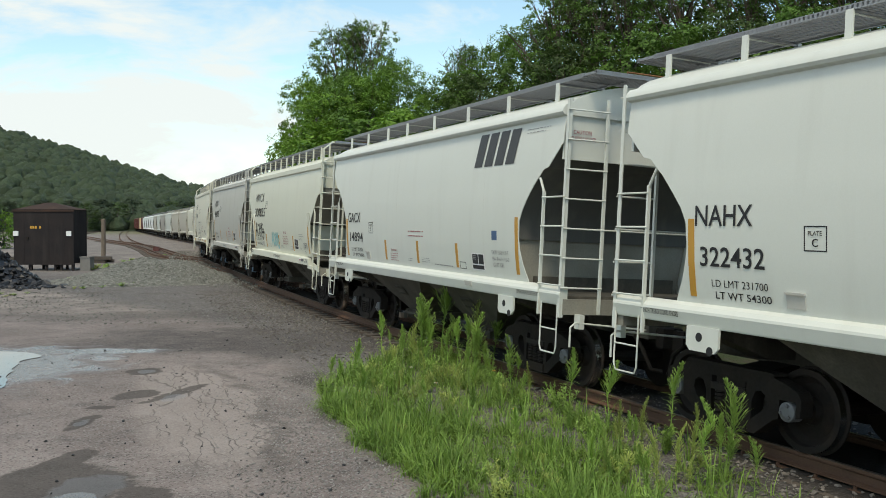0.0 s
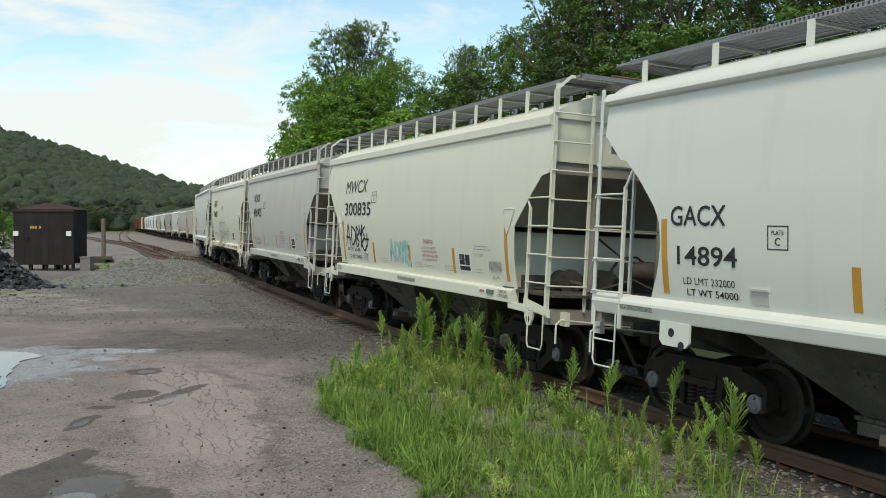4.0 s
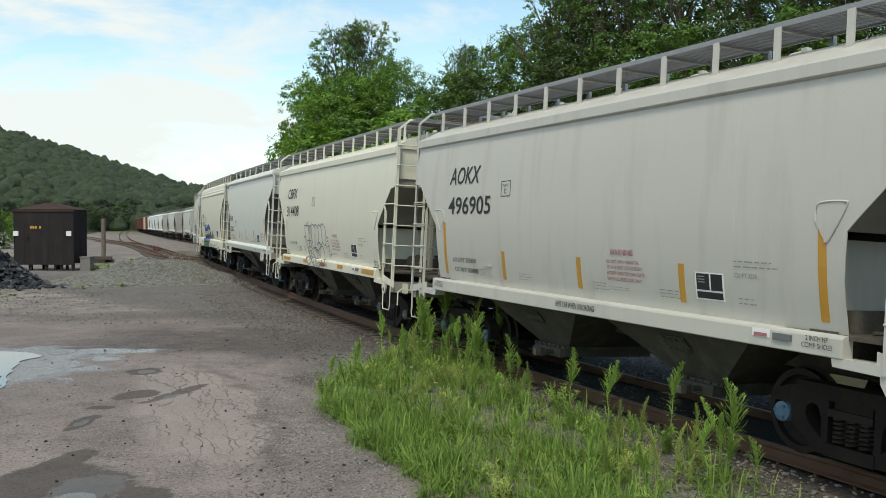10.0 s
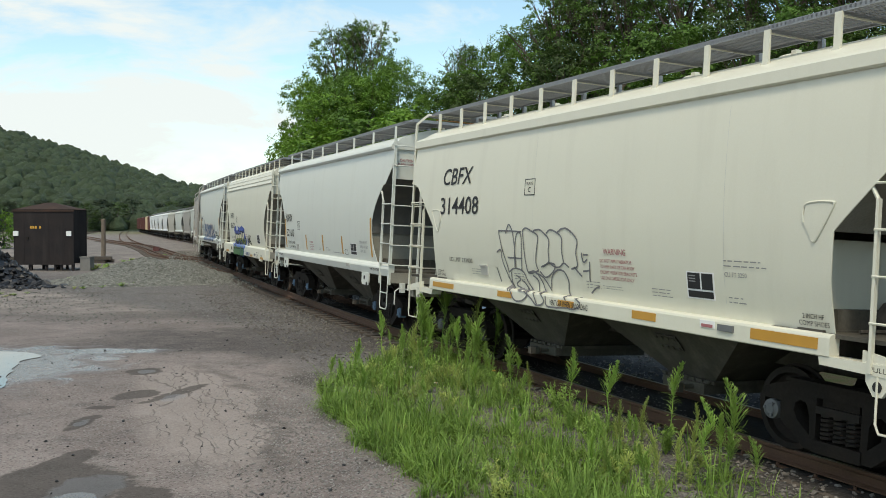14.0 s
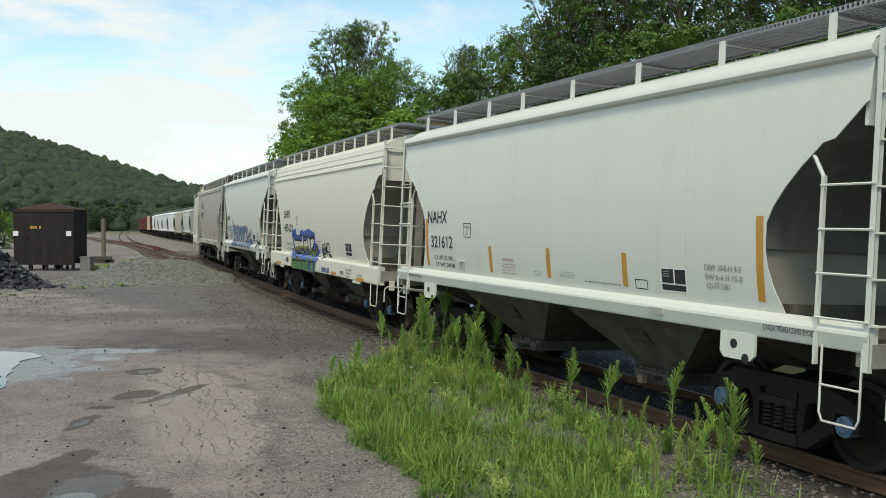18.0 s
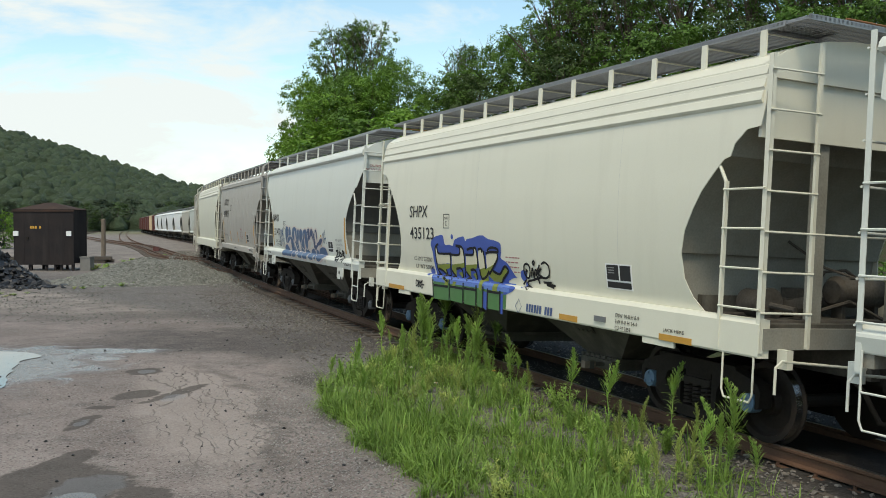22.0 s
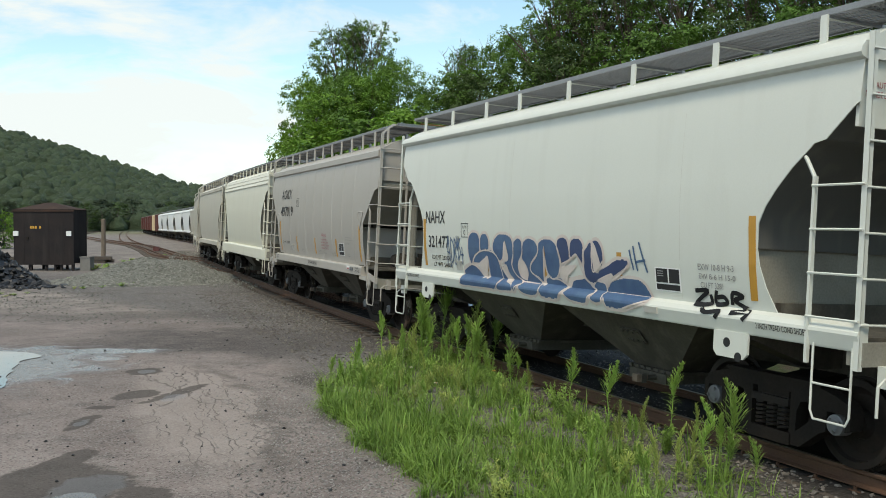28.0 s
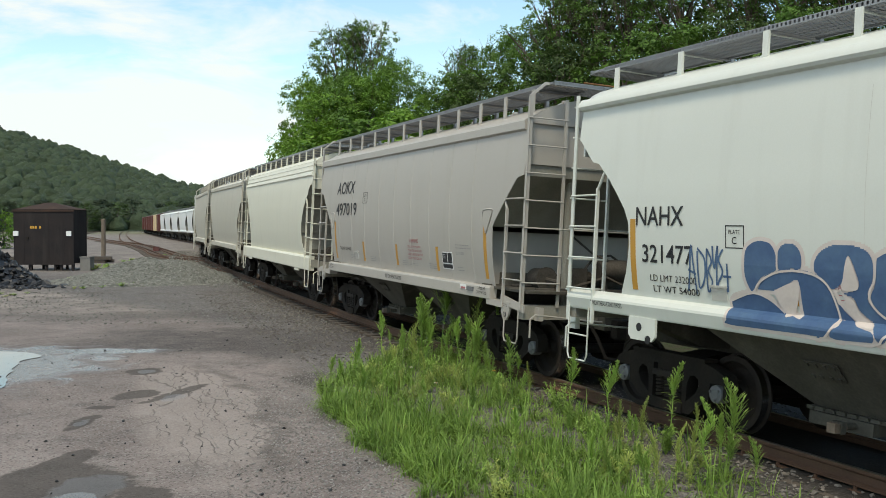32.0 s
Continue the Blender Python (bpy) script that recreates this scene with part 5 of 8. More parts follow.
def ballast_place(r):
    while True:
        u, lat = r.uniform(-9, 24), r.choice((-1, 1, 1)) * r.uniform(0.9, 3.6)
        if abs(abs(lat) - 0.755) > 0.07 and not (lat > 2.2 and r.random() < 0.5):
            p = beside(u, lat, 0)
            z = max(ground_height(p.x, p.y), p.z - 0.17 if abs(lat) < 0.75 else -9)
            return p.x, p.y, z + 0.012


stones(9000, ballast_place, 0.03, BALLAST, "ballast", 12, "loose grey ballast stone round the track")


def far_ballast(r):
    u, lat = r.uniform(24, 75), r.uniform(-2.4, 3.2)
    p = beside(u, lat, 0)
    return p.x, p.y, p.z - 0.16


stones(3500, far_ballast, 0.045, CRUSHED, "ballast", 13, "loose grey ballast stone round the track")
stones(6500, lambda r: (r.uniform(-2.2, 3.6), r.uniform(6.5, 17.5), GROUND_Z + 0.004), 0.014, STONE, "gravel", 14, "small loose grey gravel on the asphalt edge")


def edge_place(r):
    """Loose stone washed against the grass edge, thinning out over the asphalt."""
    while True:
        y = r.uniform(6.8, 16.5)
        x = float(np.interp(y, [7.6, 8.6, 11.0, 14.3, 17.2], [1.6, 0.1, -1.0, -2.1, -1.35])) - abs(r.gauss(0, 0.9)) + 0.4
        if not in_patch(x, y) or r.random() < 0.4:
            return x, y, GROUND_Z + 0.006


stones(7000, edge_place, 0.012, PALE_STONE, "gravel", 16, "small pale gravel along the grass edge")
stones(420, lambda r: (r.uniform(-9, 1), r.uniform(8, 24), GROUND_Z + 0.006), 0.022, COAL, "coal_crumbs", 17, "scattered dark crumbs of coal on the asphalt")
stones(6000, lambda r: (r.uniform(-22, -3), r.uniform(24, 44), GROUND_Z + 0.006), 0.03, CRUSHED, "gravel", 15, "small loose grey gravel across the yard")


def tool_shed():
    """Dark sheet-metal shed on short legs, with a low hipped roof."""
    m = pose(-22.2, 51.7, GROUND_Z, 0, 0, -2)
    sh = thing("tool_shed", "dark brown sheet-metal shed raised on short legs", "shed", m=m)
    w, d = 1.68, 0.85
    b = Shape()
    b.box(-w, w, -d, d, 0.42, 3.42)
    part("body", b, SHED, sh)
    for x in (-w, -1.12, 0.28, 1.12, w):
        part("seam", lambda: Shape().box(-0.02, 0.02, -0.012, 0.0, 0.42, 3.42), SHED, sh, m=pose(x, -d, 0), key="shed_seam")
    for y in (-d, 0.0, d):
        part("seam", lambda: Shape().box(0, 0.012, -0.02, 0.02, 0.42, 3.42), SHED, sh, m=pose(w, y, 0), key="shed_seam_side")
    part("eave", Shape().box(-w - 0.05, w + 0.05, -d - 0.05, -d + 0.02, 3.30, 3.40), SHED_ROOF, sh, "rust-brown eave strip")
    e = 0.06
    r = Shape().add([(-w - e, -d - e, 3.42), (w + e, -d - e, 3.42), (w + e, d + e, 3.42), (-w - e, d + e, 3.42), (-0.2, 0, 3.82), (0.2, 0, 3.82)],
                    [(0, 1, 5, 4), (1, 2, 5), (2, 3, 4, 5), (3, 0, 4), (3, 2, 1, 0)])
    part("roof", r, SHED_ROOF, sh, "rusty low hipped roof")
    part("skid", Shape().box(-w, w, -d - 0.02, -d + 0.1, 0.34, 0.42), SHED, sh)
    for x in (-w + 0.1, -w + 0.9, 0.1, 0.6, 0.95, w - 0.1):
        for y in (-d + 0.12, d - 0.12):
            part("leg", lambda: Shape().box(-0.06, 0.06, -0.06, 0.06, -0.03, 0.36), SHED, sh, m=pose(x, y, 0), key="shed_leg")
    for x in (-w + 0.12, w - 0.25):
        part("reflector_plate", lambda: Shape().box(-0.14, 0.14, -0.05, 0.0, 1.95, 2.22), LABEL_WHITE, sh, "white plate", pose(x, -d - 0.01, 0), "shed_plate")
    for i, x in enumerate((-0.72, -0.58, -0.44, -0.2)):
        part("marking", lambda: Shape().box(-0.05, 0.05, -0.012, 0, 2.36, 2.5), YELLOW, sh, "small yellow painted mark", pose(x, -d - 0.001, 0), "shed_mark")
    part("latch", Shape().box(-0.95, -0.85, -d - 0.06, -d, 1.75, 1.88), IRON, sh)


tool_shed()


def lone_post():
    p = thing("wooden_post", "weathered grey-brown wooden post standing in gravel", "post", m=pose(-24.0, 64.5, GROUND_Z - 0.1))
    part("shaft", Shape().tube([(0, 0, 0), (0.02, 0, 1.5), (0.03, 0, 3.0)], [0.17, 0.16, 0.15], 8), WOOD, p)
    part("cap", Shape().lathe([(0.16, 2.99), (0.12, 3.05), (0.0, 3.06)], 8, "z"), WOOD, p, m=pose(0.03, 0, 0))


lone_post()


def utility_box():
    b = thing("concrete_block", "squat pale grey concrete block beside the shed", "block", m=pose(-20.0, 51.3, GROUND_Z))
    part("base", Shape().prism([(-0.29, 0), (0.29, 0), (0.27, 0.72), (-0.27, 0.72)], "y", -0.3, 0.3), STONE, b)
    part("lid", Shape().box(-0.3, 0.3, -0.33, 0.33, 0.72, 0.79), STONE, b)


utility_box()


def beams(x, y, n, length, turn, label):
    t = thing("timber_stack", label, "timber stack", m=pose(x, y, GROUND_Z, 0, 0, turn))
    for i in range(n):
        for k in range(2):
            part("beam", lambda: Shape().box(-length / 2, length / 2, -0.11, 0.11, 0, 0.2), TIE, t, m=pose(random.uniform(-0.3, 0.3), i * 0.27, 0.02 + k * 0.21, 0, 0, random.uniform(-2, 2)), key=f"beam{length}")


beams(-26.2, 60.5, 3, 8.0, 4, "stack of dark weathered timber ties")
beams(-29.5, 57.0, 2, 5.0, 10, "stack of dark weathered timber ties")


def switch_stand():
    s = thing("switch_stand", "rusty red switch stand beside the turnout rails", "switch stand", m=pose(-26.2, 83.5, GROUND_Z - 0.05))
    part("base", Shape().box(-0.7, 0.7, -0.12, 0.12, 0.0, 0.16), TIE, s)
    part("housing", Shape().prism([(-0.3, 0.16), (0.3, 0.16), (0.2, 0.55), (-0.2, 0.55)], "y", -0.2, 0.2), RED, s)
    part("lever", Shape().tube([(0.25, -0.1, 0.4), (0.65, -0.25, 0.3)], 0.025, 6), RED, s)


switch_stand()


# ---- grass and weeds between the road and the rails ----
def blade(s, x, y, z, length, width, az, lean, rng):
    d = Vector((math.cos(az), math.sin(az), 0))
    n = Vector((-d.y, d.x, 0)) * width / 2
    pts, p, a = [], Vector((x, y, z)), lean * 0.35
    for k in range(4):
        pts.append(p.copy())
        p = p + (d * math.sin(a) + Vector((0, 0, math.cos(a)))) * length / 3
        a += lean * 0.75
    v = []
    for k, q in enumerate(pts[:3]):
        f = (1.0, 0.85, 0.55)[k]
        v += [q - n * f, q + n * f]
    v.append(pts[3])
    s.add(v, [(0, 1, 3, 2), (2, 3, 5, 4), (4, 5, 6)])


def grass(name, tufts, mat, seed, h0, h1, keep, label, many=(8, 20), wide=(0.005, 0.012)):
    rng = random.Random(seed)
    s = Shape()
    done = 0
    while done < tufts:
        x, y = rng.uniform(-2.5, 3.5), rng.uniform(7.4, 20.3)
        if not in_patch(x + 0.28 * noise.noise((x * 2, y * 2, 1.5)), y + 0.3 * noise.noise((x * 2, y * 2, 7.5))):
            continue
        tl = 0.921 * x + 0.39 * y - 8.1      # 0 at the track's middle
        dens = keep(x, y, tl) * (0.08 + 1.6 * max(0.0, noise.noise((x * 0.9, y * 0.9, seed)) + 0.25))
        if rng.random() > dens:
            continue
        done += 1
        tall = rng.uniform(h0, h1)
        for _ in range(rng.randint(*many)):
            az = rng.uniform(0, 6.28)
            r = abs(rng.gauss(0, 0.05))
            xx, yy = x + r * math.cos(az), y + r * math.sin(az)
            blade(s, xx, yy, ground_height(xx, yy) - 0.02, tall * rng.uniform(0.5, 1.15), rng.uniform(*wide), az + rng.gauss(0, 0.6), abs(rng.gauss(1.0, 0.5)), rng)
    ob = new(name, s.mesh(name, mat, False))
    return tagged(ob, label, "grass", kind="stuff")


def verge(x, y, t):
    return 1.0 if t < -3.3 + 0.6 * math.sin(y * 1.3) + (0.8 if y < 10.5 else 0.0) else 0.1


grass("grass", 1050, GRASS, 21, 0.26, 0.6, lambda x, y, t: verge(x, y, t) if y < 13.2 else 0.2, "thick bright green arching grass along the asphalt edge", (7, 16), (0.009, 0.02))
grass("grass", 480, GRASS, 27, 0.12, 0.3, verge, "short green grass along the asphalt edge", (6, 14), (0.006, 0.013))
grass("low_weeds", 600, WEED, 22, 0.12, 0.38, lambda x, y, t: 0.9 if t > -3.9 and y > 11 else 0.3, "low mixed weeds growing in gravel", (5, 12), (0.008, 0.022))
grass("dry_grass", 130, WEED_PALE, 23, 0.2, 0.5, lambda x, y, t: 0.6, "pale dry grass stalks among the weeds", (4, 9), (0.003, 0.007))


def leaflet(lv, p, d, ln, w, droop=0.5):
    """One narrow leaf from p along d, bending down a little."""
    n = d.cross(Vector((0, 0, 1)))
    n = n.normalized() if n.length > 1e-3 else Vector((1, 0, 0))
    p1 = p + d * ln * 0.55
    p2 = p1 + (d - Vector((0, 0, droop))).normalized() * ln * 0.45
    lv.add([p - n * w * 0.4, p + n * w * 0.4, p1 - n * w, p1 + n * w, p2], [(0, 1, 3, 2), (2, 3, 4)])


def weed_meshes(seed, plume, full):
    """A tall weed of height 1: thin stem, sparse fine leaves below and a feathery plume of upswept sprigs on top."""
    rng = random.Random(seed)
    sway = [(rng.uniform(-0.02, 0.02) * k, rng.uniform(-0.02, 0.02) * k) for k in range(5)]

    def axis(z):
        return Vector((float(np.interp(z, [0, 0.25, 0.5, 0.75, 1.0], [q[0] for q in sway])), float(np.interp(z, [0, 0.25, 0.5, 0.75, 1.0], [q[1] for q in sway])), z))
    stem = Shape().tube([axis(z) - Vector((0, 0, 0.03 if z == 0 else 0)) for z in (0, 0.25, 0.5, 0.75, 0.98)], [0.007, 0.006, 0.005, 0.004, 0.0015], 5)
    lv = Shape()
    n = 84
    for i in range(n):
        f = (i + rng.random()) / n
        z = plume + (1.0 - plume) * f ** 0.85
        az = i * 2.39996 + rng.uniform(-0.4, 0.4)
        ln = (0.02 + full * min(1.0, (1.01 - z) / (1.0 - plume) * 1.15) * min(1.0, 0.35 + (z - plume) / 0.1)) * rng.uniform(0.6, 1.25)
        tilt = radians(rng.uniform(16, 37))
        d = Vector((math.cos(az) * math.sin(tilt), math.sin(az) * math.sin(tilt), math.cos(tilt)))
        p = axis(z)
        for k in range(5):
            q = p + d * ln * (k / 5)
            ring = rng.uniform(0, 6.28)
            e = (d + Vector((math.cos(ring), math.sin(ring), rng.uniform(-0.1, 0.5))) * 0.32).normalized()
            leaflet(lv, q, e, max(0.024, ln * 0.34), 0.005, 0.1)
        leaflet(lv, p, d, ln, 0.0045, 0.3)
    for i in range(60):
        z = rng.uniform(0.05, plume + 0.12)
        az, tilt = rng.uniform(0, 6.28), radians(rng.uniform(35, 80))
        d = Vector((math.cos(az) * math.sin(tilt), math.sin(az) * math.sin(tilt), math.cos(tilt)))
        leaflet(lv, axis(z), d, rng.uniform(0.05, 0.13), 0.006, 0.7)
    return stem.mesh("stem", WEED, True), lv


def clump_mesh(seed):
    """A low bushy weed of height 1: several stems full of small leaves."""
    rng = random.Random(seed)
    lv = Shape()
    for k in range(11):
        az, lean = k * 2.4, rng.uniform(0.05, 0.65)
        d = Vector((math.cos(az) * math.sin(lean), math.sin(az) * math.sin(lean), math.cos(lean)))
        tall = rng.uniform(0.6, 1.0)
        for i in range(26):
            z = (0.12 + 0.88 * rng.random()) * tall
            p = d * z + Vector((rng.gauss(0, 0.02), rng.gauss(0, 0.02), 0))
            b, t = rng.uniform(0, 6.28), radians(rng.uniform(20, 85))
            e = Vector((math.cos(b) * math.sin(t), math.sin(b) * math.sin(t), math.cos(t)))
            leaflet(lv, p, e, rng.uniform(0.07, 0.16), rng.uniform(0.012, 0.026), 0.5)
        lv.tube([(0, 0, -0.03), tuple(d * tall)], [0.01, 0.004], 4)
    return lv


CLUMPS = [clump_mesh(90 + k).mesh("leaves", (WEED, GRASS, WEED_PALE)[k], False) for k in range(3)]


def make_weeds():
    kinds = []
    for k in range(6):
        stem, lv = weed_meshes(40 + k, (0.42, 0.55, 0.5, 0.3, 0.6, 0.45)[k], (0.18, 0.13, 0.215, 0.16, 0.14, 0.19)[k])
        kinds.append((stem, lv.mesh("leaves", WEED if k != 3 else WEED_PALE, False)))
    rng = random.Random(77)
    spots = [(-0.39, 16.4, 1.28), (-0.28, 16.9, 1.2), (0.0, 17.6, 1.55), (0.66, 16.3, 1.35), (0.3, 15.8, 0.95), (0.52, 15.2, 0.8), (1.0, 13.3, 0.95), (1.66, 11.85, 0.95), (2.08, 11.5, 0.85),
             (2.22, 10.2, 0.66), (2.68, 10.7, 0.95), (2.88, 9.3, 1.0), (2.62, 9.05, 0.85), (-1.1, 16.6, 0.98), (-1.33, 14.3, 0.78), (1.3, 13.6, 0.55), (0.1, 15.0, 0.9), (-0.7, 15.6, 0.85), (0.75, 14.2, 0.75)]
    # the dense back clump, and one by the rails in front
    spots += [(-0.35 + rng.gauss(0, 0.17), 16.7 + rng.gauss(0, 0.35), rng.uniform(0.85, 1.3)) for _ in range(6)]
    spots += [(0.55 + rng.gauss(0, 0.2), 16.0 + rng.gauss(0, 0.4), rng.uniform(0.7, 1.15)) for _ in range(6)]
    spots += [(2.75 + rng.gauss(0, 0.12), 9.2 + rng.gauss(0, 0.2), rng.uniform(0.6, 0.9)) for _ in range(4)]
    for _ in range(46):
        while True:
            x, y = rng.uniform(-1.9, 3.2), rng.uniform(8.2, 18.8)
            if in_patch(x, y) and 0.921 * x + 0.39 * y - 8.1 > -4.4:
                break
        spots.append((x, y, rng.uniform(0.35, 0.72)))
    for i, (x, y, h) in enumerate(spots):
        stem, lv = kinds[i % 6]
        w = thing("tall_weed", "tall leafy green weed with a pointed tip in gravel", "weed", "weeds beside the rails")
        w.matrix_basis = pose(x, y, ground_height(x, y), rng.uniform(-6, 6), rng.uniform(-6, 6), rng.uniform(0, 360))
        for nm, me in (("stem", stem), ("leaves", lv)):
            ob = new(nm, me)
            ob.parent = w
            ob.scale = (h * 1.45, h * 1.45, h * 1.08)
    for i in range(90):
        while True:
            x, y = rng.uniform(-1.9, 3.3), rng.uniform(8.0, 18.5)
            if in_patch(x, y) and (0.921 * x + 0.39 * y - 8.1 > -4.6 or rng.random() < 0.4):
                break
        w = thing("leafy_weed", "low bushy weed with small pale green leaves", "weed", "weeds beside the rails")
        w.matrix_basis = pose(x, y, ground_height(x, y), 0, 0, rng.uniform(0, 360))
        ob = new("leaves", CLUMPS[i % 3])
        ob.parent = w
        h = rng.uniform(0.2, 0.48)
        ob.scale = (h, h, h)


make_weeds()


def small_flower(x, y, h, mat, label):
    """One small round flower head on a thin stalk."""
    f = thing("wild_flower", label, "flower", "flowers in the grass", pose(x, y, ground_height(x, y)))
    part("stalk", Shape().tube([(0, 0, -0.02), (0.01, 0, h * 0.6), (0.0, 0.01, h)], 0.004, 4), WEED, f)
    for k in range(7):
        a = 2 * math.pi * k / 7
        c, d = math.cos(a), math.sin(a)
        p = Shape().add([(0.004 * c, 0.004 * d, h), (0.02 * c - 0.009 * d, 0.02 * d + 0.009 * c, h + 0.01), (0.036 * c, 0.036 * d, h + 0.006), (0.02 * c + 0.009 * d, 0.02 * d - 0.009 * c, h + 0.01)], [(0, 3, 2, 1)])
        part("petal", p, mat, f)
    part("centre", Shape().lathe([(0.0, h - 0.004), (0.011, h), (0.011, h + 0.01), (0.0, h + 0.015)], 8, "z"), YELLOW, f)


for x, y, h, white in ((-0.5, 14.2, 0.42, True), (-1.55, 15.3, 0.5, False), (-0.1, 13.2, 0.35, True), (0.75, 13.4, 0.5, False), (0.9, 11.6, 0.3, True), (-1.2, 13.1, 0.25, True)):
    small_flower(x, y, h, LABEL_WHITE if white else YELLOW, "small white wild flower in the grass" if white else "small yellow wild flower in the grass")


# ---- trees ----
def tree_meshes(seed, height, spread, lobes, leaf_mat, leaf_size=0.2, leaves=14000, low=0.22, gap=0.0):
    """Trunk with limbs, and a crown of boughs that each carry a dozen flattened sprays of leaves; gap opens the crown, with its limbs in view."""
    rng = np.random.default_rng(seed)
    wood = Shape()
    r0 = height * 0.014 + 0.05
    bend = [Vector((0, 0, -0.6))] + [Vector((rng.uniform(-0.2, 0.2) * k, rng.uniform(-0.2, 0.2) * k, height * 0.8 * k / 5)) for k in range(1, 6)]
    wood.tube(bend, [r0 * (1.25 - 0.2 * k) for k in range(6)], 7)
    boughs = []
    for i in range(lobes):
        f = (i + rng.random()) / lobes
        az = i * 2.4 + rng.uniform(-0.6, 0.6)
        r = spread * rng.uniform(0.2, 0.38) * (1 - 0.3 * gap)
        env = spread * math.sin(math.pi * (0.16 + 0.76 * f)) ** 0.7 * rng.uniform(0.82, 1.12)
        out = env * rng.uniform(0.5, 0.98) - r * 0.4
        z = min(height * (low + (1 - low) * f), height - r * 0.75)
        boughs.append((np.array([math.cos(az) * out, math.sin(az) * out, max(z, r * 0.5)]), r))
    whole = sum(r * r for _, r in boughs)
    V = []
    for i, (c, r) in enumerate(boughs):
        if i % 3 == 0 or (gap and i % 2):
            k = min(4.99, max(0.2, (c[2] / height * 0.8 - 0.08) * 5 / 0.8))
            b = bend[int(k)].lerp(bend[int(k) + 1], k - int(k))
            e = Vector(c)
            wood.tube([b, b.lerp(e, 0.5) + Vector((0, 0, -0.04 * (e - b).length)), e], [r0 * 0.3, r0 * 0.18, r0 * 0.06], 5)
            if gap:
                for _ in range(3):
                    t = e + Vector(rng.normal(size=3)) * r * 0.7
                    wood.tube([b.lerp(e, 0.6), e.lerp(t, 0.5), t], [r0 * 0.12, r0 * 0.07, r0 * 0.02], 4)
        sprays = 13
        for q in range(sprays):
            d = rng.normal(size=3)
            d[2] = d[2] * 0.8 + 0.25
            d /= np.linalg.norm(d)
            mid = c + d * r * rng.uniform(0.55, 1.02) * np.array([1, 1, 0.8])
            m = max(4, int(leaves * r * r / whole / sprays * rng.uniform(0.6, 1.4)))
            rc = r * rng.uniform(0.26, 0.42)
            g = rng.normal(size=(m, 3))
            g /= np.linalg.norm(g, axis=1)[:, None]
            p = mid + g * rc * rng.random((m, 1)) ** 0.45 * np.array([1, 1, 0.55])
            p[:, 2] -= 0.25 * np.sum((p[:, :2] - mid[:2]) ** 2, 1) / rc
            nrm = d * 0.45 + g * 0.35 + np.array([0, 0, 0.6]) + rng.normal(size=(m, 3)) * (0.32 + 0.2 * gap)
            nrm /= np.linalg.norm(nrm, axis=1)[:, None]
            a = np.cross(nrm, rng.normal(size=(m, 3)))
            a /= np.linalg.norm(a, axis=1)[:, None] + 1e-6
            b = np.cross(nrm, a)
            sz = (leaf_size * rng.uniform(0.55, 1.35, m))[:, None]
            V.append(np.stack([p - a * sz * 0.5, p + b * sz * 0.34, p + a * sz * 0.55, p - b * sz * 0.34], 1).reshape(-1, 3))
    V = np.concatenate(V)
    V[:, 2] = np.maximum(V[:, 2], 0.15)
    crown = quads("crown", V, leaf_mat)
    return wood.mesh("trunk", BARK), crown, float(np.quantile(V[:, 2], 0.985))


def quads(name, V, mat):
    """A mesh of loose four-cornered leaves, four rows of V each."""
    k = len(V) // 4
    me = bpy.data.meshes.new(name)
    me.vertices.add(len(V))
    me.vertices.foreach_set("co", V.astype(np.float32).ravel())
    me.loops.add(len(V))
    me.loops.foreach_set("vertex_index", np.arange(len(V), dtype=np.int32))
    me.polygons.add(k)
    me.polygons.foreach_set("loop_start", np.arange(0, len(V), 4, dtype=np.int32))
    me.polygons.foreach_set("loop_total", np.full(k, 4, dtype=np.int32))
    me.update(calc_edges=True)
    me.materials.append(mat)
    return me


KINDS = {
    "tall": [tree_meshes(s, 20, 6.0, 50, m, 0.24, 17000, 0.35) for s, m in ((101, LEAF), (102, LEAF_DARK), (103, LEAF))],
    "round": [tree_meshes(s, 13, 5.2, 46, m, 0.18, 24000, 0.06) for s, m in ((111, LEAF_LIGHT), (112, LEAF), (113, LEAF_LIGHT))],
    "broad": [tree_meshes(s, 13, 5.0, 30, m, 0.26, 7500, 0.2) for s, m in ((115, LEAF), (116, LEAF_DARK), (117, LEAF))],
    "airy": [tree_meshes(s, 20, 5.2, 40, m, 0.2, 9500, 0.45, 0.7) for s, m in ((121, LEAF), (122, LEAF_DARK))],
    "wood": [tree_meshes(s, 13, 5.0, 30, m, 0.42, 3600, 0.05) for s, m in ((141, HILL_LEAF), (142, LEAF_DARK))],
    "bush": [tree_meshes(s, 9, 4.4, 26, m, 0.24, 8000, 0.03) for s, m in ((131, LEAF), (132, LEAF_LIGHT))],
    "scrub": [tree_meshes(s, 9, 4.4, 14, m, 0.42, 2200, 0.03) for s, m in ((135, LEAF), (136, LEAF_DARK))],
}
TREE_NO = [0]


